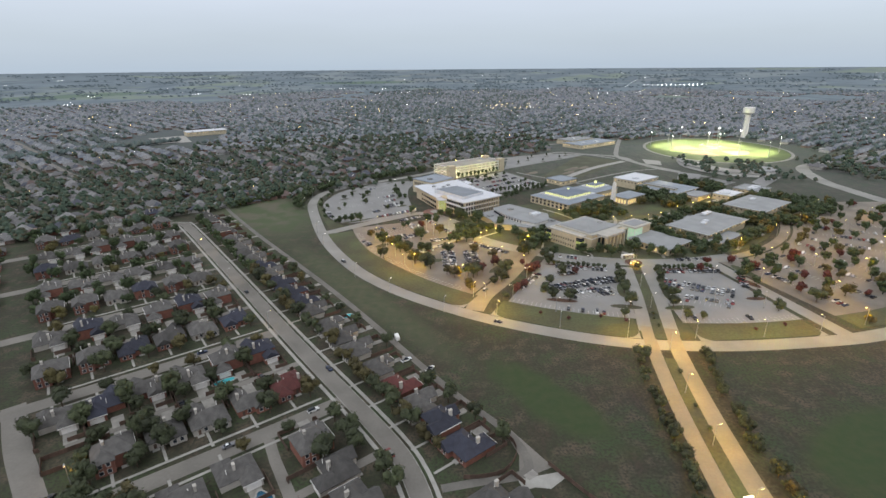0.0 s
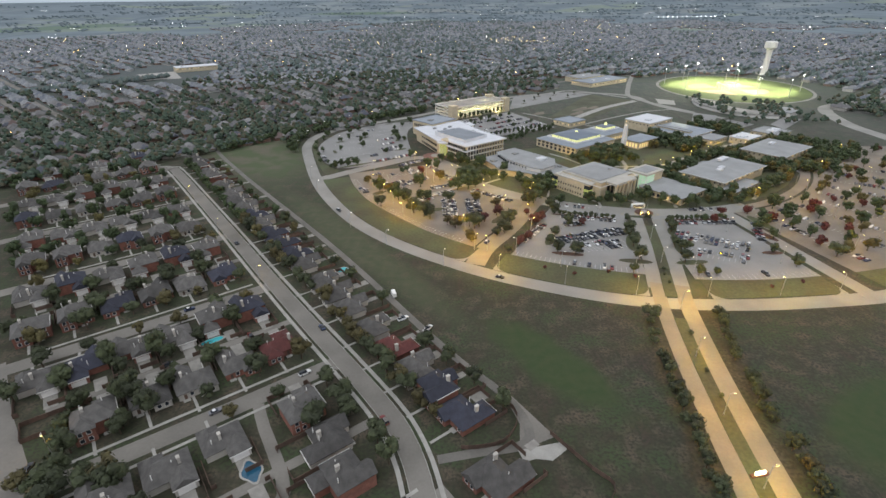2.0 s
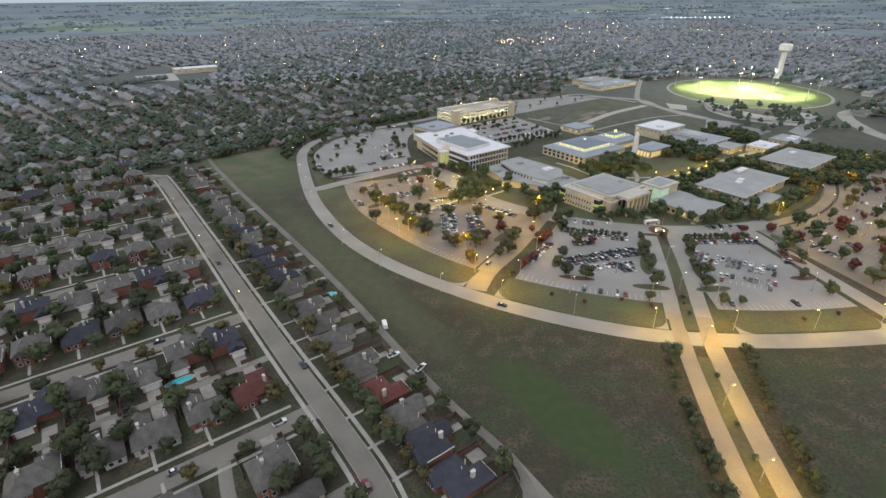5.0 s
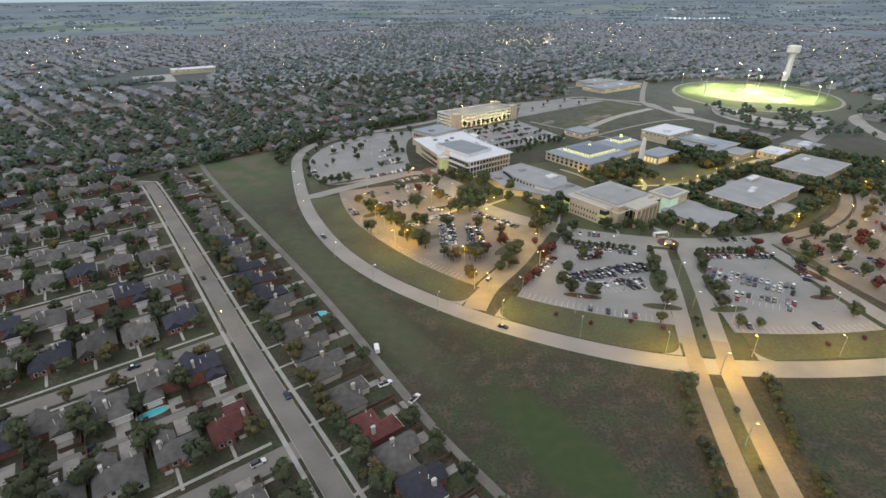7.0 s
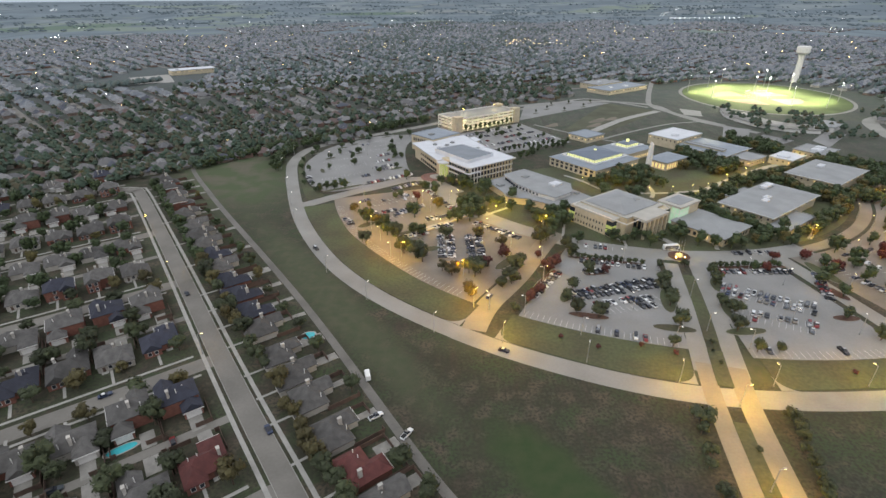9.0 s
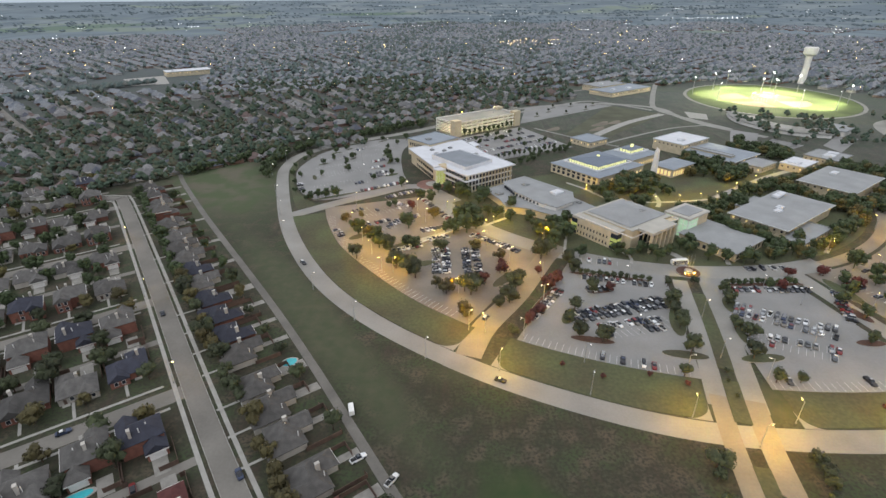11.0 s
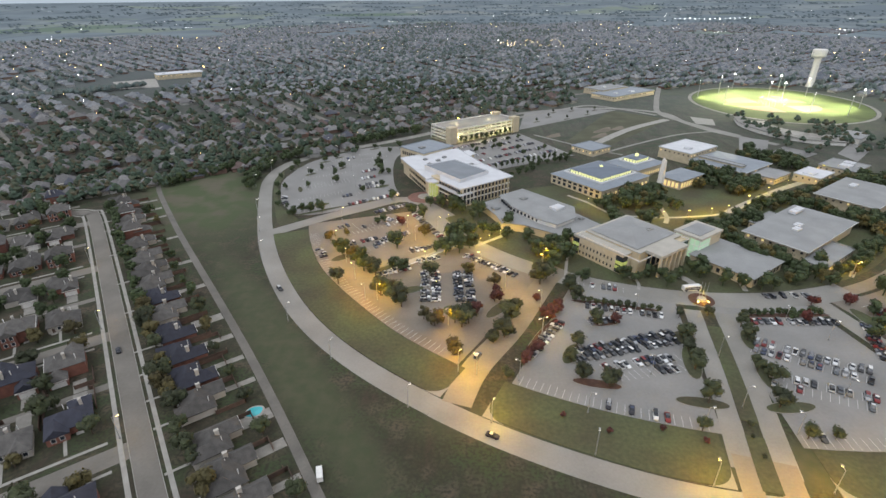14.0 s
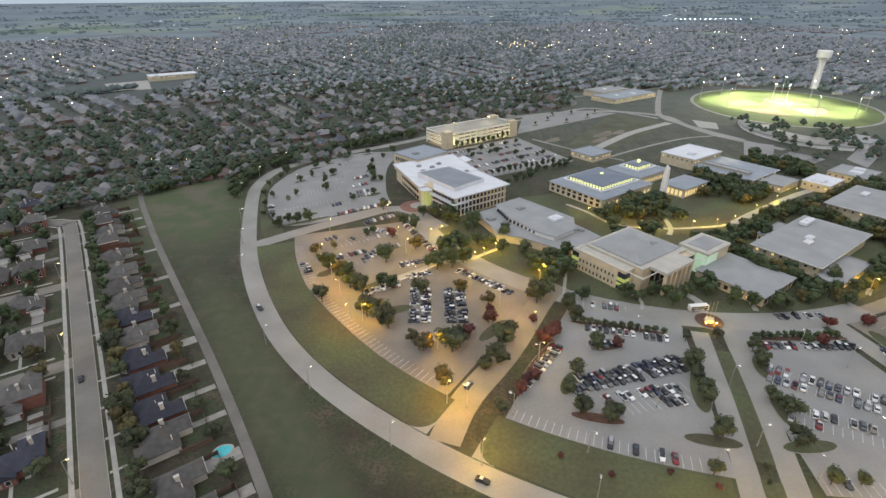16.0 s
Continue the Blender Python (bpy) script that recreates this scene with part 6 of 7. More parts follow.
for x, y, rx, ry, turn in ((-101, 474, 6, 1.6, -70), (-79, 443, 7, 2.2, 22), (-79, 526, 4, 1.4, 60), (-81, 505, 4, 1.4, 60), (-51, 540, 7, 1.6, 70), (-45, 517, 7, 1.8, 80), (-40, 481, 6, 2.6, 30), (-98, 544, 5, 1.5, 35), (-102, 510, 5, 1.6, 45), (-118, 528, 9, 1.8, 62), (-88, 557, 4, 1.3, 40), (-60, 586, 5, 1.3, 35), (-53, 560, 3, 1.2, 60), (-76, 432, 16, 1.6, 30), (-45, 450, 20, 1.4, 34)):
    island(x, y, rx, ry, turn, LAWN)
def flare(deg, r, side, size=7.0):
    """Rounded road corner where a side road meets the ring; side +1: the verge lies at larger angles."""
    t = radians(deg)
    e2, e1 = np.array((-math.cos(t), -math.sin(t))), np.array((-math.sin(t), math.cos(t))) * side
    p = polar(deg, r) - e2 * 0.3 - e1 * 0.3
    c = p + (e1 + e2) * size
    arc = [tuple(c - size * (e2 * math.cos(u) + e1 * math.sin(u))) for u in np.linspace(0, math.pi / 2, 8)]
    pts = [tuple(p)] + arc
    area = sum(pts[i][0] * pts[(i + 1) % len(pts)][1] - pts[(i + 1) % len(pts)][0] * pts[i][1] for i in range(len(pts)))
    solid("road_corner", prism(bmesh.new(), pts if area > 0 else pts[::-1], -0.1, 0.135), CONCRETE, "rounded concrete corner of a road junction", "road")


for d, side in ((-122.0, -1), (-118.2, 1), (-101.6, -1), (-95.3, 1), (-81, -1)):
    flare(d, ring_r(d) - 5.3, side, 8.0)
# green lawns inside the ring
solid("lawn", sector(bmesh.new(), -160, -122.0, lambda d: edge(LOT_W)(d) + 0.3, lambda d: ring_r(d) - 5.0, -0.1, 0.12), LAWN, "mown grass verge between ring road and parking", "lawn")
solid("lawn", sector(bmesh.new(), -118.2, -101.6, 250.3, lambda d: ring_r(d) - 5.6, -0.1, 0.12), LAWN, "mown grass verge between ring road and parking", "lawn")
solid("lawn", sector(bmesh.new(), -95.3, -81, 252.3, lambda d: ring_r(d) - 5.6, -0.1, 0.12), LAWN, "mown grass verge between ring road and parking", "lawn")
solid("lawn", sector(bmesh.new(), -76, -30, lambda d: ring_r(d) - 21.7, lambda d: ring_r(d) - 7.5, -0.1, 0.12), LAWN, "mown grass verge between ring road and parking", "lawn")
solid("lawn", prism(bmesh.new(), [tuple(p) for p in spline([(-127, 520), (-127.5, 500), (-120, 470), (-109, 438), (-99, 412), (-94, 408), (-87, 415), (-90, 422), (-101, 434), (-111, 452), (-121, 486), (-122, 503), (-127, 520)])][:-1], -0.1, 0.1), LAWN, "mown grass verge between ring road and parking", "lawn")
solid("lawn", prism(bmesh.new(), [tuple(polar(d, 156.6)) for d in np.arange(-160, -19, 4)] + [W(460, 300), W(330, 345)], -0.2, 0.02), LAWN, "shaded college lawn under trees", "lawn")
for pts, wd in (([(28, 379), (36, 386), (46, 394)], 2.4), ([(-27, 349), (9, 373), (28, 380)], 2.0), ([(98, 462), (109, 448), (122, 427), (152, 421), (186, 425), (198, 430)], 2.4), ([(198, 430), (223, 449), (269, 481), (314, 505)], 5.0), ([(163, 476), (158, 450), (155, 423), (150, 412)], 3.0), ([(131, 345), (135, 338), (133, 328)], 4.0), ([(219, 344), (240, 366), (262, 380)], 2.4), ([(78, 366), (74, 350), (72, 340)], 1.6), ([(100, 350), (108, 340), (106, 331)], 1.6), ([(160, 340), (158, 330)], 2.5)):
    solid("footpath", strip(bmesh.new(), spline(pts), -wd / 2, wd / 2, -0.1, 0.09), WALKWAY, "pale concrete footpath across the college", "path")
# shuttle bus at the entrance
o = thing("shuttle_bus", pose(131.5, 330.5, 0.06, 0, 0, 8), "white and blue shuttle bus before the entrance", "bus")
part("body", loft(bmesh.new(), ((-4.6, 1.15, 1.1, .45, 2.9), (4.1, 1.2, 1.12, .4, 2.95), (4.6, 1.15, 1.0, .45, 2.3))), PAINT, o)
part("stripe", boxes((-4.4, 4.0, -1.24, 1.24, 0.9, 1.5)), ROOF_NAVY, o, "dark blue stripe")
for i in range(6):
    for sy in (-1.2, 1.14):
        part("window", boxes((-4.0 + 1.35 * i, -2.9 + 1.35 * i, sy, sy + 0.06, 1.7, 2.5)), GLASS, o)
for sx in (-3, 3):
    for sy in (-1.1, 1.1):
        bm = bmesh.new()
        bmesh.ops.create_cone(bm, cap_ends=True, segments=10, radius1=.45, radius2=.45, depth=.26, matrix=Matrix.Translation((sx, sy, .45)) @ Matrix.Rotation(math.pi / 2, 4, "X"))
        part("wheel", bm, TYRE, o)
# round island with flagpoles before the entrance
o = thing("flag_island", pose(132.5, 321.5, 0), "round planted island with lit plinth and flagpoles", "island")
part("kerb", tube(bmesh.new(), 0, 0, 0, 0.3, 6.4, 6.4, 24), CONCRETE, o)
part("bed", tube(bmesh.new(), 0, 0, 0.1, 0.4, 5.9, 5.9, 24), RUST, o)
part("plinth", tube(bmesh.new(), 0, 0, 0.4, 1.4, 2.2, 1.9, 16), WALKWAY, o)
for x in (-1.6, 0, 1.6):
    part("flagpole", tube(bmesh.new(), x, 0, 1.4, 10.5, 0.09, 0.05, 6), STEEL, o)
part("uplight", boxes((-2.6, -2.2, -2.2, -1.8, 0.4, 0.8), (2.2, 2.6, -2.2, -1.8, 0.4, 0.8)), AMBERHEAD, o)
li = new("uplight_light", walk_data)
li.parent, li.location = o, (0, -3.4, 2.2)
# sign at the avenue's mouth
o = thing("entrance_sign", pose(92, 118, 0, 0, 0, 10), "low pale stone entrance sign, brightly lit", "sign")
part("base", boxes((-3, 3, -0.6, 0.6, 0.15, 0.7)), BRICK, o)
part("panel", boxes((-1.7, 1.7, -0.3, 0.3, 0.7, 1.8)), mat("lit_sign_face", (0.8, 0.78, 0.7), 0.5, 0.05, bump=0, emit=(1.0, 0.85, 0.55), glow=4.0), o, "bright lit panel")
# crossing and walls at the near end
for i in range(9):
    solid("crossing_stripe", boxes((-8.6 + i * 2.1, -7.5 + i * 2.1, -1.4, 1.4, 0.05, 0.083)), PAINT, "white painted crossing stripe", "marking", m=pose(89.5, 107, 0, 0, 0, 0))
solid("footpath", strip(bmesh.new(), spline([(-8, 100), (8, 103), (48, 102), (64, 103), (73, 108), (80, 108)]), -1.1, 1.1, -0.1, 0.06), WALKWAY, "pale concrete footpath", "path")
solid("footpath", strip(bmesh.new(), spline([(99, 106), (110, 105), (140, 98)]), -1.1, 1.1, -0.1, 0.06), WALKWAY, "pale concrete footpath", "path")
o = thing("garden_wall", pose(28, 105.5, 0, 0, 0, -1), "long low red brick boundary wall", "wall")
part("wall", boxes((-20, 20, -0.15, 0.15, 0, 1.8)), BRICK, o)
for i in range(9):
    part("pier", boxes((-20.3 + 5 * i, -19.7 + 5 * i, -0.3, 0.3, 0, 2.0)), BRICK, o)
# playing fields behind the garage
solid("lawn", prism(bmesh.new(), [(127, 611), (215, 765), (268, 712), (155, 584)], -0.2, 0.03), mat("worn_pitch", (0.078, 0.080, 0.047), 0.95, 0.35, 0.05, 0.6, world_space=True), "worn brown playing field", "field")

PITCH_EARTH = mat("bare_pitch_earth", (0.17, 0.145, 0.11), 0.95, 0.35, 0.06, 0.8, world_space=True)
for x, y, rx, ry in ((178, 660, 16, 6), (196, 668, 12, 5), (168, 636, 14, 5), (120, 636, 12, 5)):
    solid("bare_patch", prism(bmesh.new(), [tuple(np.array((x, y)) + np.array(((rx * math.cos(q) * 0.68 - ry * math.sin(q) * 0.73) * (1 + 0.18 * math.sin(3 * q)), (rx * math.cos(q) * 0.73 + ry * math.sin(q) * 0.68) * (1 + 0.18 * math.sin(3 * q))))) for q in np.linspace(0, 6.28, 25)[:-1]], -0.1, 0.05), PITCH_EARTH, "worn patch of bare pale earth on the playing field", "ground")
solid("road", strip(bmesh.new(), spline([(343, 945), (294, 822), (270, 742), (289, 681), (311, 635)]), -3.5, 3.5, -0.1, 0.064), CONCRETE, "pale road past the playing fields", "road")
solid("road", strip(bmesh.new(), spline([(262, 735), (232, 770), (198, 796), (158, 774), (92, 722)]), -3, 3, -0.1, 0.058), CONCRETE, "pale road round the far car park", "road")
solid("service_road", strip(bmesh.new(), spline([(154, 604), (208, 665), (266, 712)]), -4.5, 4.5, -0.1, 0.06), WALKWAY, "worn service road beside the playing fields", "road")
solid("parking_stand", prism(bmesh.new(), [(284, 583), (302, 569), (330, 616), (308, 630)], -0.1, 0.06), LOT, "pale car park behind the college", "parking")
solid("parking_stand", prism(bmesh.new(), [(304, 569), (310, 543), (348, 569), (332, 594)], -0.1, 0.068), LOT, "pale car park behind the college", "parking")
solid("parking_stand", prism(bmesh.new(), [(366, 569), (366, 544), (417, 593), (402, 604)], -0.1, 0.06), LOT, "pale car park behind the college", "parking")
solid("plaza", prism(bmesh.new(), [(290, 690), (308, 681), (319, 711), (299, 727)], -0.1, 0.06), WALKWAY, "pale concrete slab beside the ball fields", "pavement")
# low lit wall along the walk through the west car park
o = thing("low_wall", pose(0, 0, 0), "long low tan wall along a lit walk", "wall")
part("wall", strip(bmesh.new(), [np.array((-25, 340)), np.array((17, 378))], -0.2, 0.2, 0, 1.0), TANBRICK, o)
part("coping", strip(bmesh.new(), [np.array((-25.1, 339.9)), np.array((17.1, 378.1))], -0.28, 0.28, 1.0, 1.12), TRIM, o)
solid("footpath", strip(bmesh.new(), [np.array((-26, 342.5)), np.array((15.5, 380))], -1.7, 1.7, -0.1, 0.15), WALKWAY, "pale concrete walk through the car park", "path")
for pts in ([(100, 640), (127, 608), (152, 580), (170, 566)], [(140, 560), (190, 600), (250, 640), (294, 654)]):
    solid("footpath", strip(bmesh.new(), spline(pts), -1.5, 1.5, -0.1, 0.07), CONCRETE, "pale path beside the playing fields", "path")
for x, y in ((112, 700), (130, 725), (150, 715), (165, 760), (180, 740), (140, 750), (195, 765)):
    island(x, y, 5, 1.6, 38, LAWN)
    tb = crown(81, 1.8, 3.2, 7, 120, 0.5)
    bmesh.ops.translate(tb, verts=tb.verts, vec=(0, 0, 3.2))
    o = thing("tree", pose(x, y, 0.2), "small green tree on a parking island", "tree", "far parking trees")
    part("crown", tb, LEAF, o)
    part("trunk", tube(bmesh.new(), 0, 0, 0, 2.6, 0.12, 0.09, 6), BARK, o)
# ---- the town beyond ----
def in_view(x, y):
    return abs(x - 30) < 0.98 * y + 160 and y > 60


def taken(x, y):
    if math.hypot(x - CX, y - CY) < 300 and not (math.hypot(x - CX, y - CY) > 252 and x < CX and y > 560):
        return True
    a, b = x * 0.805 + y * 0.593, -x * 0.593 + y * 0.805
    if -112 < a < 205 and b < 508 and y < 620:
        return a > -110
    if a > 112 and b < 515 and y < 600 and x < 100:
        return True
    if y < 300 and x > 60:
        return True
    if math.hypot(x - FX, y - FY) < 150 or (60 < x < 470 and 560 < y < 930 and not (x < 190 and y > 738 + 0.72 * (x - 89))):
        return True
    if (-610 < x < -430 and 880 < y < 1130) or (-830 < x < -770 and 1060 < y < 1150):
        return True
    if x > 330 and y < 640:
        return True
    return False


def rise(x, y):
    return float(np.interp(math.hypot(x, y), [q[0] for q in rim], [q[1] for q in rim]))


nr = np.random.RandomState(3)
hs, ts, roads, lights = [], [], [], []
CELL = 222
TOWN_END = ((-1900, -1471, -1334, -1100, -700, 0, 900, 1600, 2300), (1350, 1760, 1960, 2350, 2750, 2950, 2900, 2400, 1900))
for ci in range(-14, 20):
    for cj in range(-6, 17):
        ox, oy = W(ci * CELL + 90, cj * CELL + 60)
        dist = math.hypot(ox, oy)
        if not in_view(ox, oy + 260) or oy > np.interp(ox, *TOWN_END) or (dist > 2200 and nr.rand() < 0.2):
            continue
        dense = (ox < -330 and dist > 820 and nr.rand() < 0.9) or (ox > 380 and oy > 1080 and nr.rand() < 0.8) or (dist > 1700 and nr.rand() < 0.4)
        turn = (0 if nr.rand() < 0.6 else 90) + (nr.uniform(-14, 14) if dist > 800 else 0)
        if ox < -330:
            turn = 10 + (90 if nr.rand() < 0.75 else 0)
        th = radians(TURN + turn)
        leafy = nr.uniform(0.08, 0.26) if dense else nr.uniform(0.45, 1.0)
        pitch, plots = (CELL / 7, 15) if dense else (37.0, 13)
        ct, st = math.cos(th), math.sin(th)
        for row in range(7 if dense else 6):
            v = -CELL / 2 + pitch * row + 18
            p, q = (ox - CELL / 2 * ct - (v + pitch / 2) * st, oy - CELL / 2 * st + (v + pitch / 2) * ct), (ox + CELL / 2 * ct - (v + pitch / 2) * st, oy + CELL / 2 * st + (v + pitch / 2) * ct)
            if row % 2 == 0 and not taken(*p) and not taken(*q):
                roads.append((*p, *q))
            for k in range(plots):
                u = -CELL / 2 + CELL / plots * (k + 0.5) + nr.uniform(-1.2, 1.2)
                x, y = ox + u * ct - v * st, oy + u * st + v * ct
                if taken(x, y):
                    continue
                if nr.rand() < 0.95:
                    hs.append((x, y, rise(x, y), th + (nr.randint(4) * math.pi / 2), nr.uniform(0.85, 1.15), nr.uniform(0.85, 1.2), nr.uniform(0.85, 1.35)))
                for m in range(5 if dist < 1000 else 3 if dist < 1900 else 2):
                    if nr.rand() < leafy:
                        s = nr.uniform(0.8, 1.6)
                        ts.append((x + nr.uniform(-9, 9), y + nr.choice((-1, 1)) * nr.uniform(8, 18), rise(x, y), nr.uniform(0, 6.28), s, s * nr.uniform(0.8, 1.2), s * nr.uniform(0.8, 1.15)))
                if nr.rand() < (0.10 if dist < 1900 else 0.06):
                    lights.append((x + nr.uniform(-8, 8), y + nr.uniform(-12, 12), rise(x, y) + nr.uniform(3.0, 7.0), 0, 1, 1, 1))
# houses and trees close the gaps beside the nearer lots
ends = np.array(roads)
for b in np.arange(516, 760, 19):
    for a in np.arange(-170, 200, 16.5):
        x, y = W(a + nr.uniform(-2, 2), b + nr.uniform(-2, 2))
        span = ends[:, 2:] - ends[:, :2]
        k = np.clip(((np.array((x, y)) - ends[:, :2]) * span).sum(1) / (span ** 2).sum(1), 0, 1)
        gap = np.hypot(*(ends[:, :2] + k[:, None] * span - (x, y)).T).min()
        if taken(x, y) or gap < 11:
            continue
        near = np.hypot(np.array(hs)[:, 0] - x, np.array(hs)[:, 1] - y).min()
        if near > 14:
            hs.append((x, y, 0, radians(TURN) + nr.randint(4) * math.pi / 2, nr.uniform(0.85, 1.1), nr.uniform(0.85, 1.1), nr.uniform(0.85, 1.3)))
        for m in range(2):
            s = nr.uniform(0.8, 1.4)
            ts.append((x + nr.uniform(-9, 9), y + nr.choice((-1, 1)) * nr.uniform(8, 11), 0, nr.uniform(0, 6.28), s, s, s))
# woods beside the fields and along the hedge
for i in range(150):
    u = i / 149
    for k in range(2):
        k2 = nr.uniform(1.1, 1.7)
        ts.append((-790 + 300 * u + nr.uniform(-4, 4), 622 + 333 * u + nr.uniform(-4, 4), 0, nr.uniform(0, 6.28), k2, k2, k2 * 0.9))
for i in range(60):
    lights.append((nr.uniform(150, 340), nr.uniform(1560, 1800), 7, 0, 1, 1, 1))
for i in range(160):
    a, b = nr.uniform(60, 215), nr.uniform(505, 640)
    x, y = W(a, b)
    if not taken(x, y) and nr.rand() < 0.6:
        s = nr.uniform(0.8, 1.4)
        ts.append((x, y, 0, nr.uniform(0, 6.28), s, s, s))
for i in range(420):
    x, y = nr.uniform(330, 560), nr.uniform(560, 720)
    if math.hypot(x - FX, y - FY) > 124 and nr.rand() < 0.5 and y > 560 and abs(x - 470) > 30:
        s = nr.uniform(0.8, 1.3)
        ts.append((x, y, 0, nr.uniform(0, 6.28), s, s, s))
woods = []
for i in range(330):
    r, t = nr.uniform(2750, 4650), nr.uniform(radians(40), radians(137))
    size = nr.uniform(20, 130)
    for k in range(nr.randint(4, 16)):
        rk, tk = r + nr.normal() * 9, t + nr.normal() * size / r
        s = nr.uniform(0.9, 1.7)
        woods.append((rk * math.cos(tk), rk * math.sin(tk), float(np.interp(rk, [q[0] for q in rim], [q[1] for q in rim])) - 0.8, tk, s * 1.3, s * 1.6, s * 0.8))

bm = bmesh.new()
box(bm, -6, 6, -7, 7, 0, 3)
hip(bm, -6, 6, -7, 7, 3.0, 0.68)
hv, hf = template(bm)
hs = np.array(hs)
bm = bmesh.new()
box(bm, -5.9, 5.9, -6.9, 6.9, 0, 3)
bv, bf = template(bm)
bm = bmesh.new()
hip(bm, -6, 6, -7, 4, 3.0, 0.68)
hip(bm, -6, 0.5, -1, 8.5, 3.0, 0.66)
hip(bm, 0.2, 5.8, -8.6, 0, 3.02, 0.7, gable=(True, False))
rv, rf = template(bm)
crowd("distant_walls", bv, bf, hs, island_mat("far_walls", ((0.26, 0.16, 0.125), (0.46, 0.44, 0.40), (0.32, 0.235, 0.19), (0.66, 0.65, 0.62))), "brick and pale walls of many distant houses", "houses")
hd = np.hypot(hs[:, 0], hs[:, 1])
# past 900 m the roof colours carry haze: paler and bluer
crowd("distant_roofs", rv, rf, hs[hd > 900], island_mat("hazed_roofs", ((0.265, 0.285, 0.305), (0.30, 0.315, 0.33), (0.22, 0.24, 0.265), (0.35, 0.355, 0.365), (0.18, 0.20, 0.235), (0.28, 0.29, 0.30))), "haze-paled grey hipped roofs of the farthest houses", "houses")
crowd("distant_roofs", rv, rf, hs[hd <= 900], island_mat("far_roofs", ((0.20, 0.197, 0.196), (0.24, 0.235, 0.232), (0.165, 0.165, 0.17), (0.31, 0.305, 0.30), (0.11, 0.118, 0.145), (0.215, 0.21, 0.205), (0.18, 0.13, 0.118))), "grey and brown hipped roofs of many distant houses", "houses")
bm = bmesh.new()
rr = random.Random(5)
for x, y, z, s in ((0, 0, 4.6, 2.2), (1.7, 0.6, 3.9, 1.7), (-1.5, 1.0, 4.2, 1.8), (0.3, -1.7, 3.8, 1.7), (-0.6, 0.2, 6.0, 1.5)):
    got = bmesh.ops.create_icosphere(bm, subdivisions=1, radius=s, matrix=Matrix.Translation((x, y, z)))
    for v in got["verts"]:
        v.co += Vector((rr.uniform(-1, 1), rr.uniform(-1, 1), rr.uniform(-1, 1))) * s * 0.28
tv, tf = template(bm)
bm = bmesh.new()
for x, y, z, s in ((-0.6, -0.4, 3.6, 2.9), (1.2, 0.8, 4.6, 2.4)):
    got = bmesh.ops.create_icosphere(bm, subdivisions=1, radius=s, matrix=Matrix.Translation((x, y, z)))
    for v in got["verts"]:
        v.co += Vector((rr.uniform(-1, 1), rr.uniform(-1, 1), rr.uniform(-1, 1))) * s * 0.3
fv, ff = template(bm)
ts = np.array(ts)
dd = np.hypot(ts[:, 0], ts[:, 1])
# leaf colours lifted and blued in place of haze, more past 1000 m
HAZELEAF = island_mat("hazed_leaves", ((0.076, 0.116, 0.076), (0.066, 0.100, 0.068), (0.094, 0.114, 0.070), (0.084, 0.124, 0.084), (0.118, 0.108, 0.066)))
crowd("distant_trees", tv, tf, ts[dd < 1000], HAZELEAF, "haze-tinted green trees between the farther houses", "trees")
crowd("distant_trees", fv, ff, ts[dd >= 1000], island_mat("hazier_leaves", ((0.140, 0.185, 0.175), (0.128, 0.170, 0.160), (0.160, 0.190, 0.165), (0.150, 0.195, 0.180), (0.175, 0.185, 0.165))), "pale haze-tinted trees between the farthest houses", "trees")
# the woods' bluish tone is haze mixed into their colour
crowd("distant_woods", fv, ff, woods, island_mat("hazed_woods", ((0.17, 0.22, 0.24), (0.185, 0.235, 0.255), (0.16, 0.205, 0.225))), "lines of woodland across the far farmland, tinted with haze", "trees")
bm = bmesh.new()
for x0, y0, x1, y1 in roads:
    strip(bm, [np.array((x0, y0)), np.array((x1, y1))], -3.8, 3.8, -0.1, 0.03)
solid("distant_streets", bm, STREET, "pale concrete streets between the farther houses", "road", kind="stuff")
bm = bmesh.new()
bmesh.ops.create_icosphere(bm, subdivisions=1, radius=0.42)
lv, lf = template(bm)
lights = np.array(lights)
big = lights.copy()
dl = np.hypot(lights[:, 0], lights[:, 1])
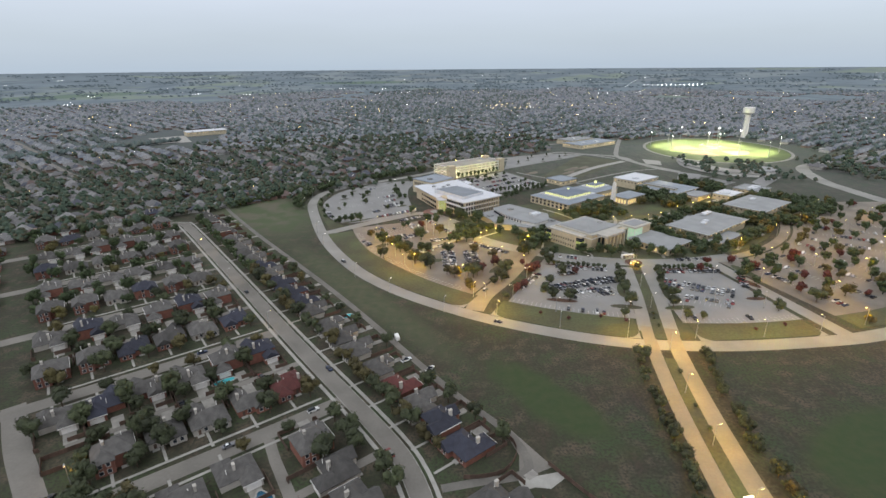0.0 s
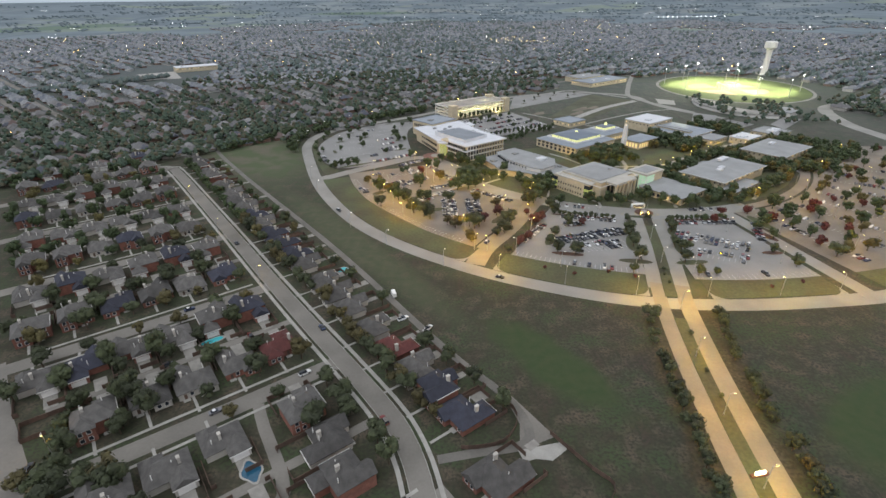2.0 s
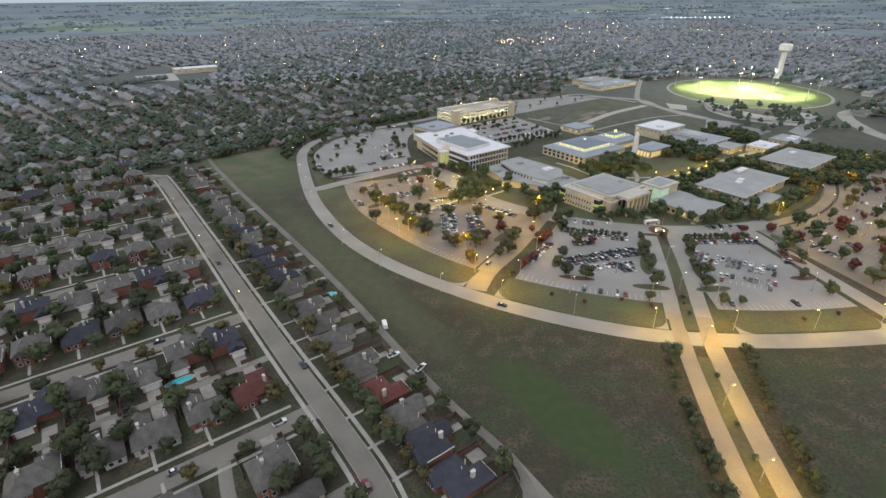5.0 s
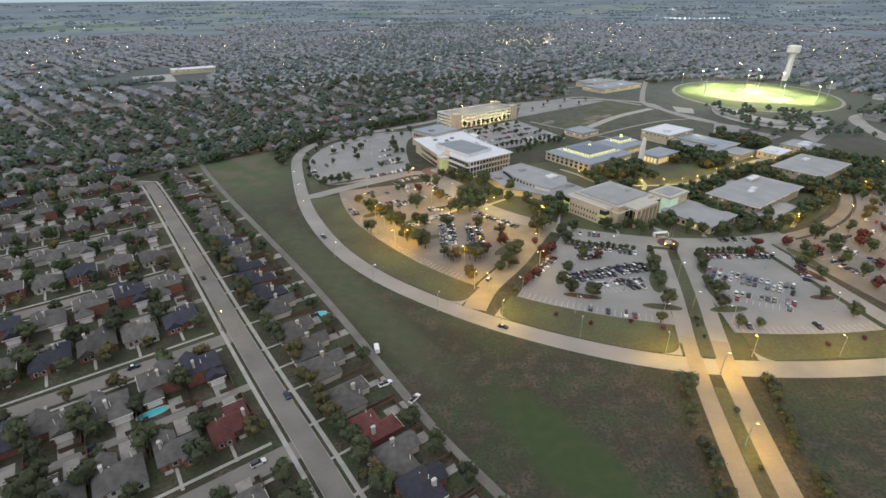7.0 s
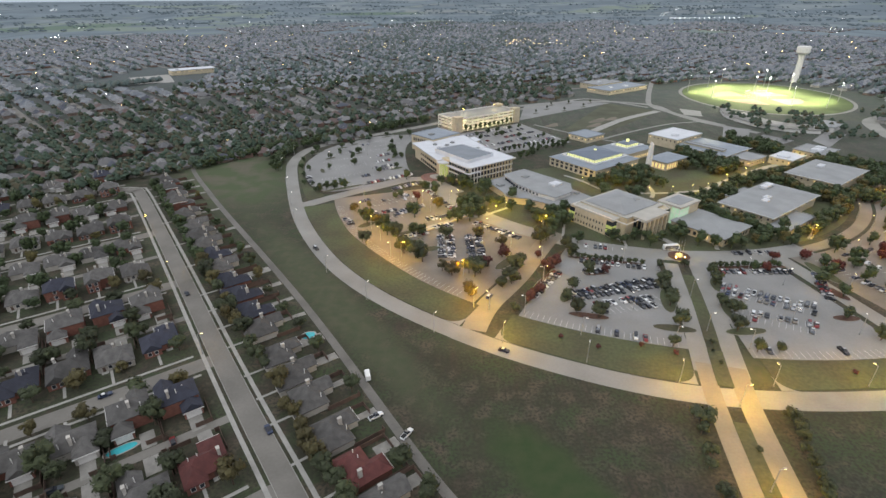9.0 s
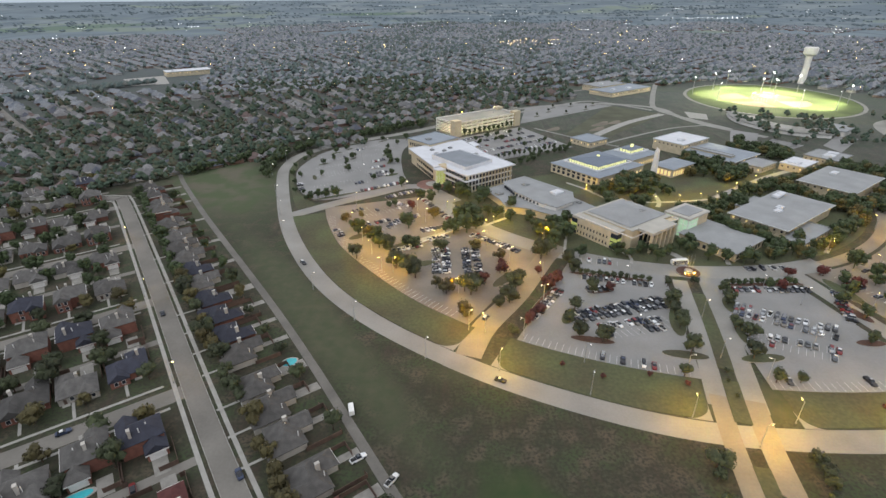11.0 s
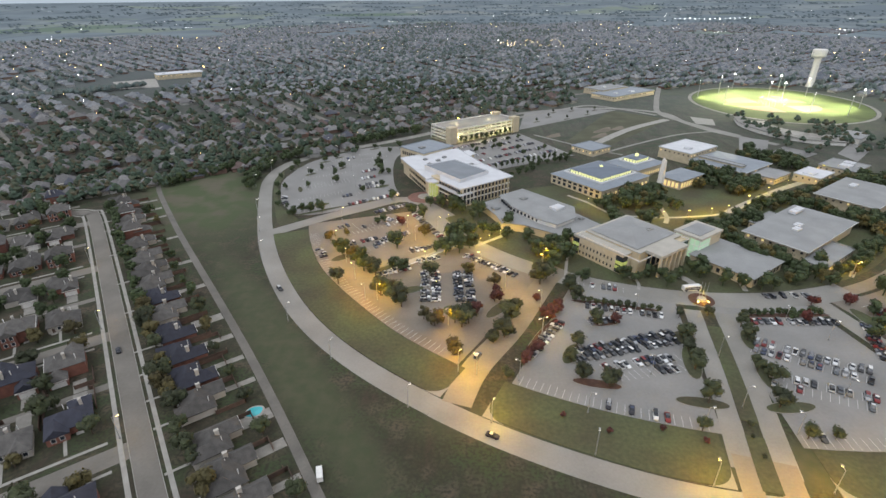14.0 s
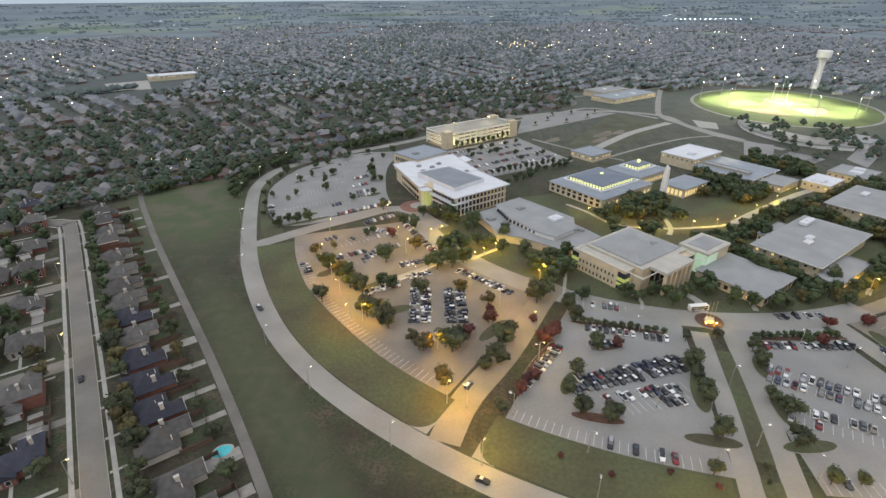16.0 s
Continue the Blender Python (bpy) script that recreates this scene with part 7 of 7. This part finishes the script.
big[:, 4:7] = np.clip(dl / 900, 0.6, 1.8)[:, None] * nr.uniform(0.4, 1.1, (len(dl), 1))
glow = np.arange(len(big)) % 4 < 3
crowd("distant_lamps", lv, lf, big[glow], mat("warm_bulb", (0.8, 0.7, 0.5), 0.5, 0.05, bump=0, emit=(1.0, 0.60, 0.22), glow=14.0), "small warm street and porch lamps far off", "lamps")
crowd("distant_lamps", lv, lf, big[~glow], mat("white_bulb", (0.8, 0.8, 0.8), 0.5, 0.05, bump=0, emit=(1.0, 0.95, 0.85), glow=14.0), "small white street and porch lamps far off", "lamps")
# far stadium and shop lights near the horizon
spots = []
for i in range(85):
    r, t = nr.uniform(2300, 4300), nr.uniform(radians(44), radians(132))
    zz = float(np.interp(r, [q[0] for q in rim], [q[1] for q in rim]))
    for k in range(nr.randint(1, 5)):
        spots.append((r * math.cos(t) + 14 * k, r * math.sin(t), zz + 9, 0, *(3 * (nr.uniform(0.8, 2.2),))))
for i in range(16):
    spots.append((1180 + 26 * i, 3000, 20, 0, 4.2, 4.2, 4.2))
crowd("horizon_lamps", lv, lf, spots, mat("far_flood", (0.8, 0.8, 0.8), 0.5, 0.05, bump=0, emit=(0.95, 1.0, 0.95), glow=12.0), "clusters of white floodlights near the horizon", "lamps")

# big shed with a pale car park, farmland strips and the far highway
low_block(206, 1135, 78, 34, 8.0, "wide pale store building far off", WHITEROOF, ((10, 10, 5, 4, 1.5),), 0.3)
solid("parking_store", prism(bmesh.new(), [(-575, 1013), (-522, 1055), (-465, 960), (-514, 934)], -0.1, 0.05), WALKWAY, "pale car park of the far store", "parking")
solid("highway", strip(bmesh.new(), spline([(-2050, 1300), (-1471, 1827), (-1350, 2020), (-1270, 2240)]), -14, 14, -0.2, 0.4), CONCRETE, "pale far highway across farmland", "road")
solid("road_east", strip(bmesh.new(), spline([(446, 470), (447, 520), (452, 573), (484, 650), (549, 690), (651, 748), (800, 830)]), -8, 8, -0.2, 0.05), CONCRETE, "wide pale road on the far side of the college", "road")
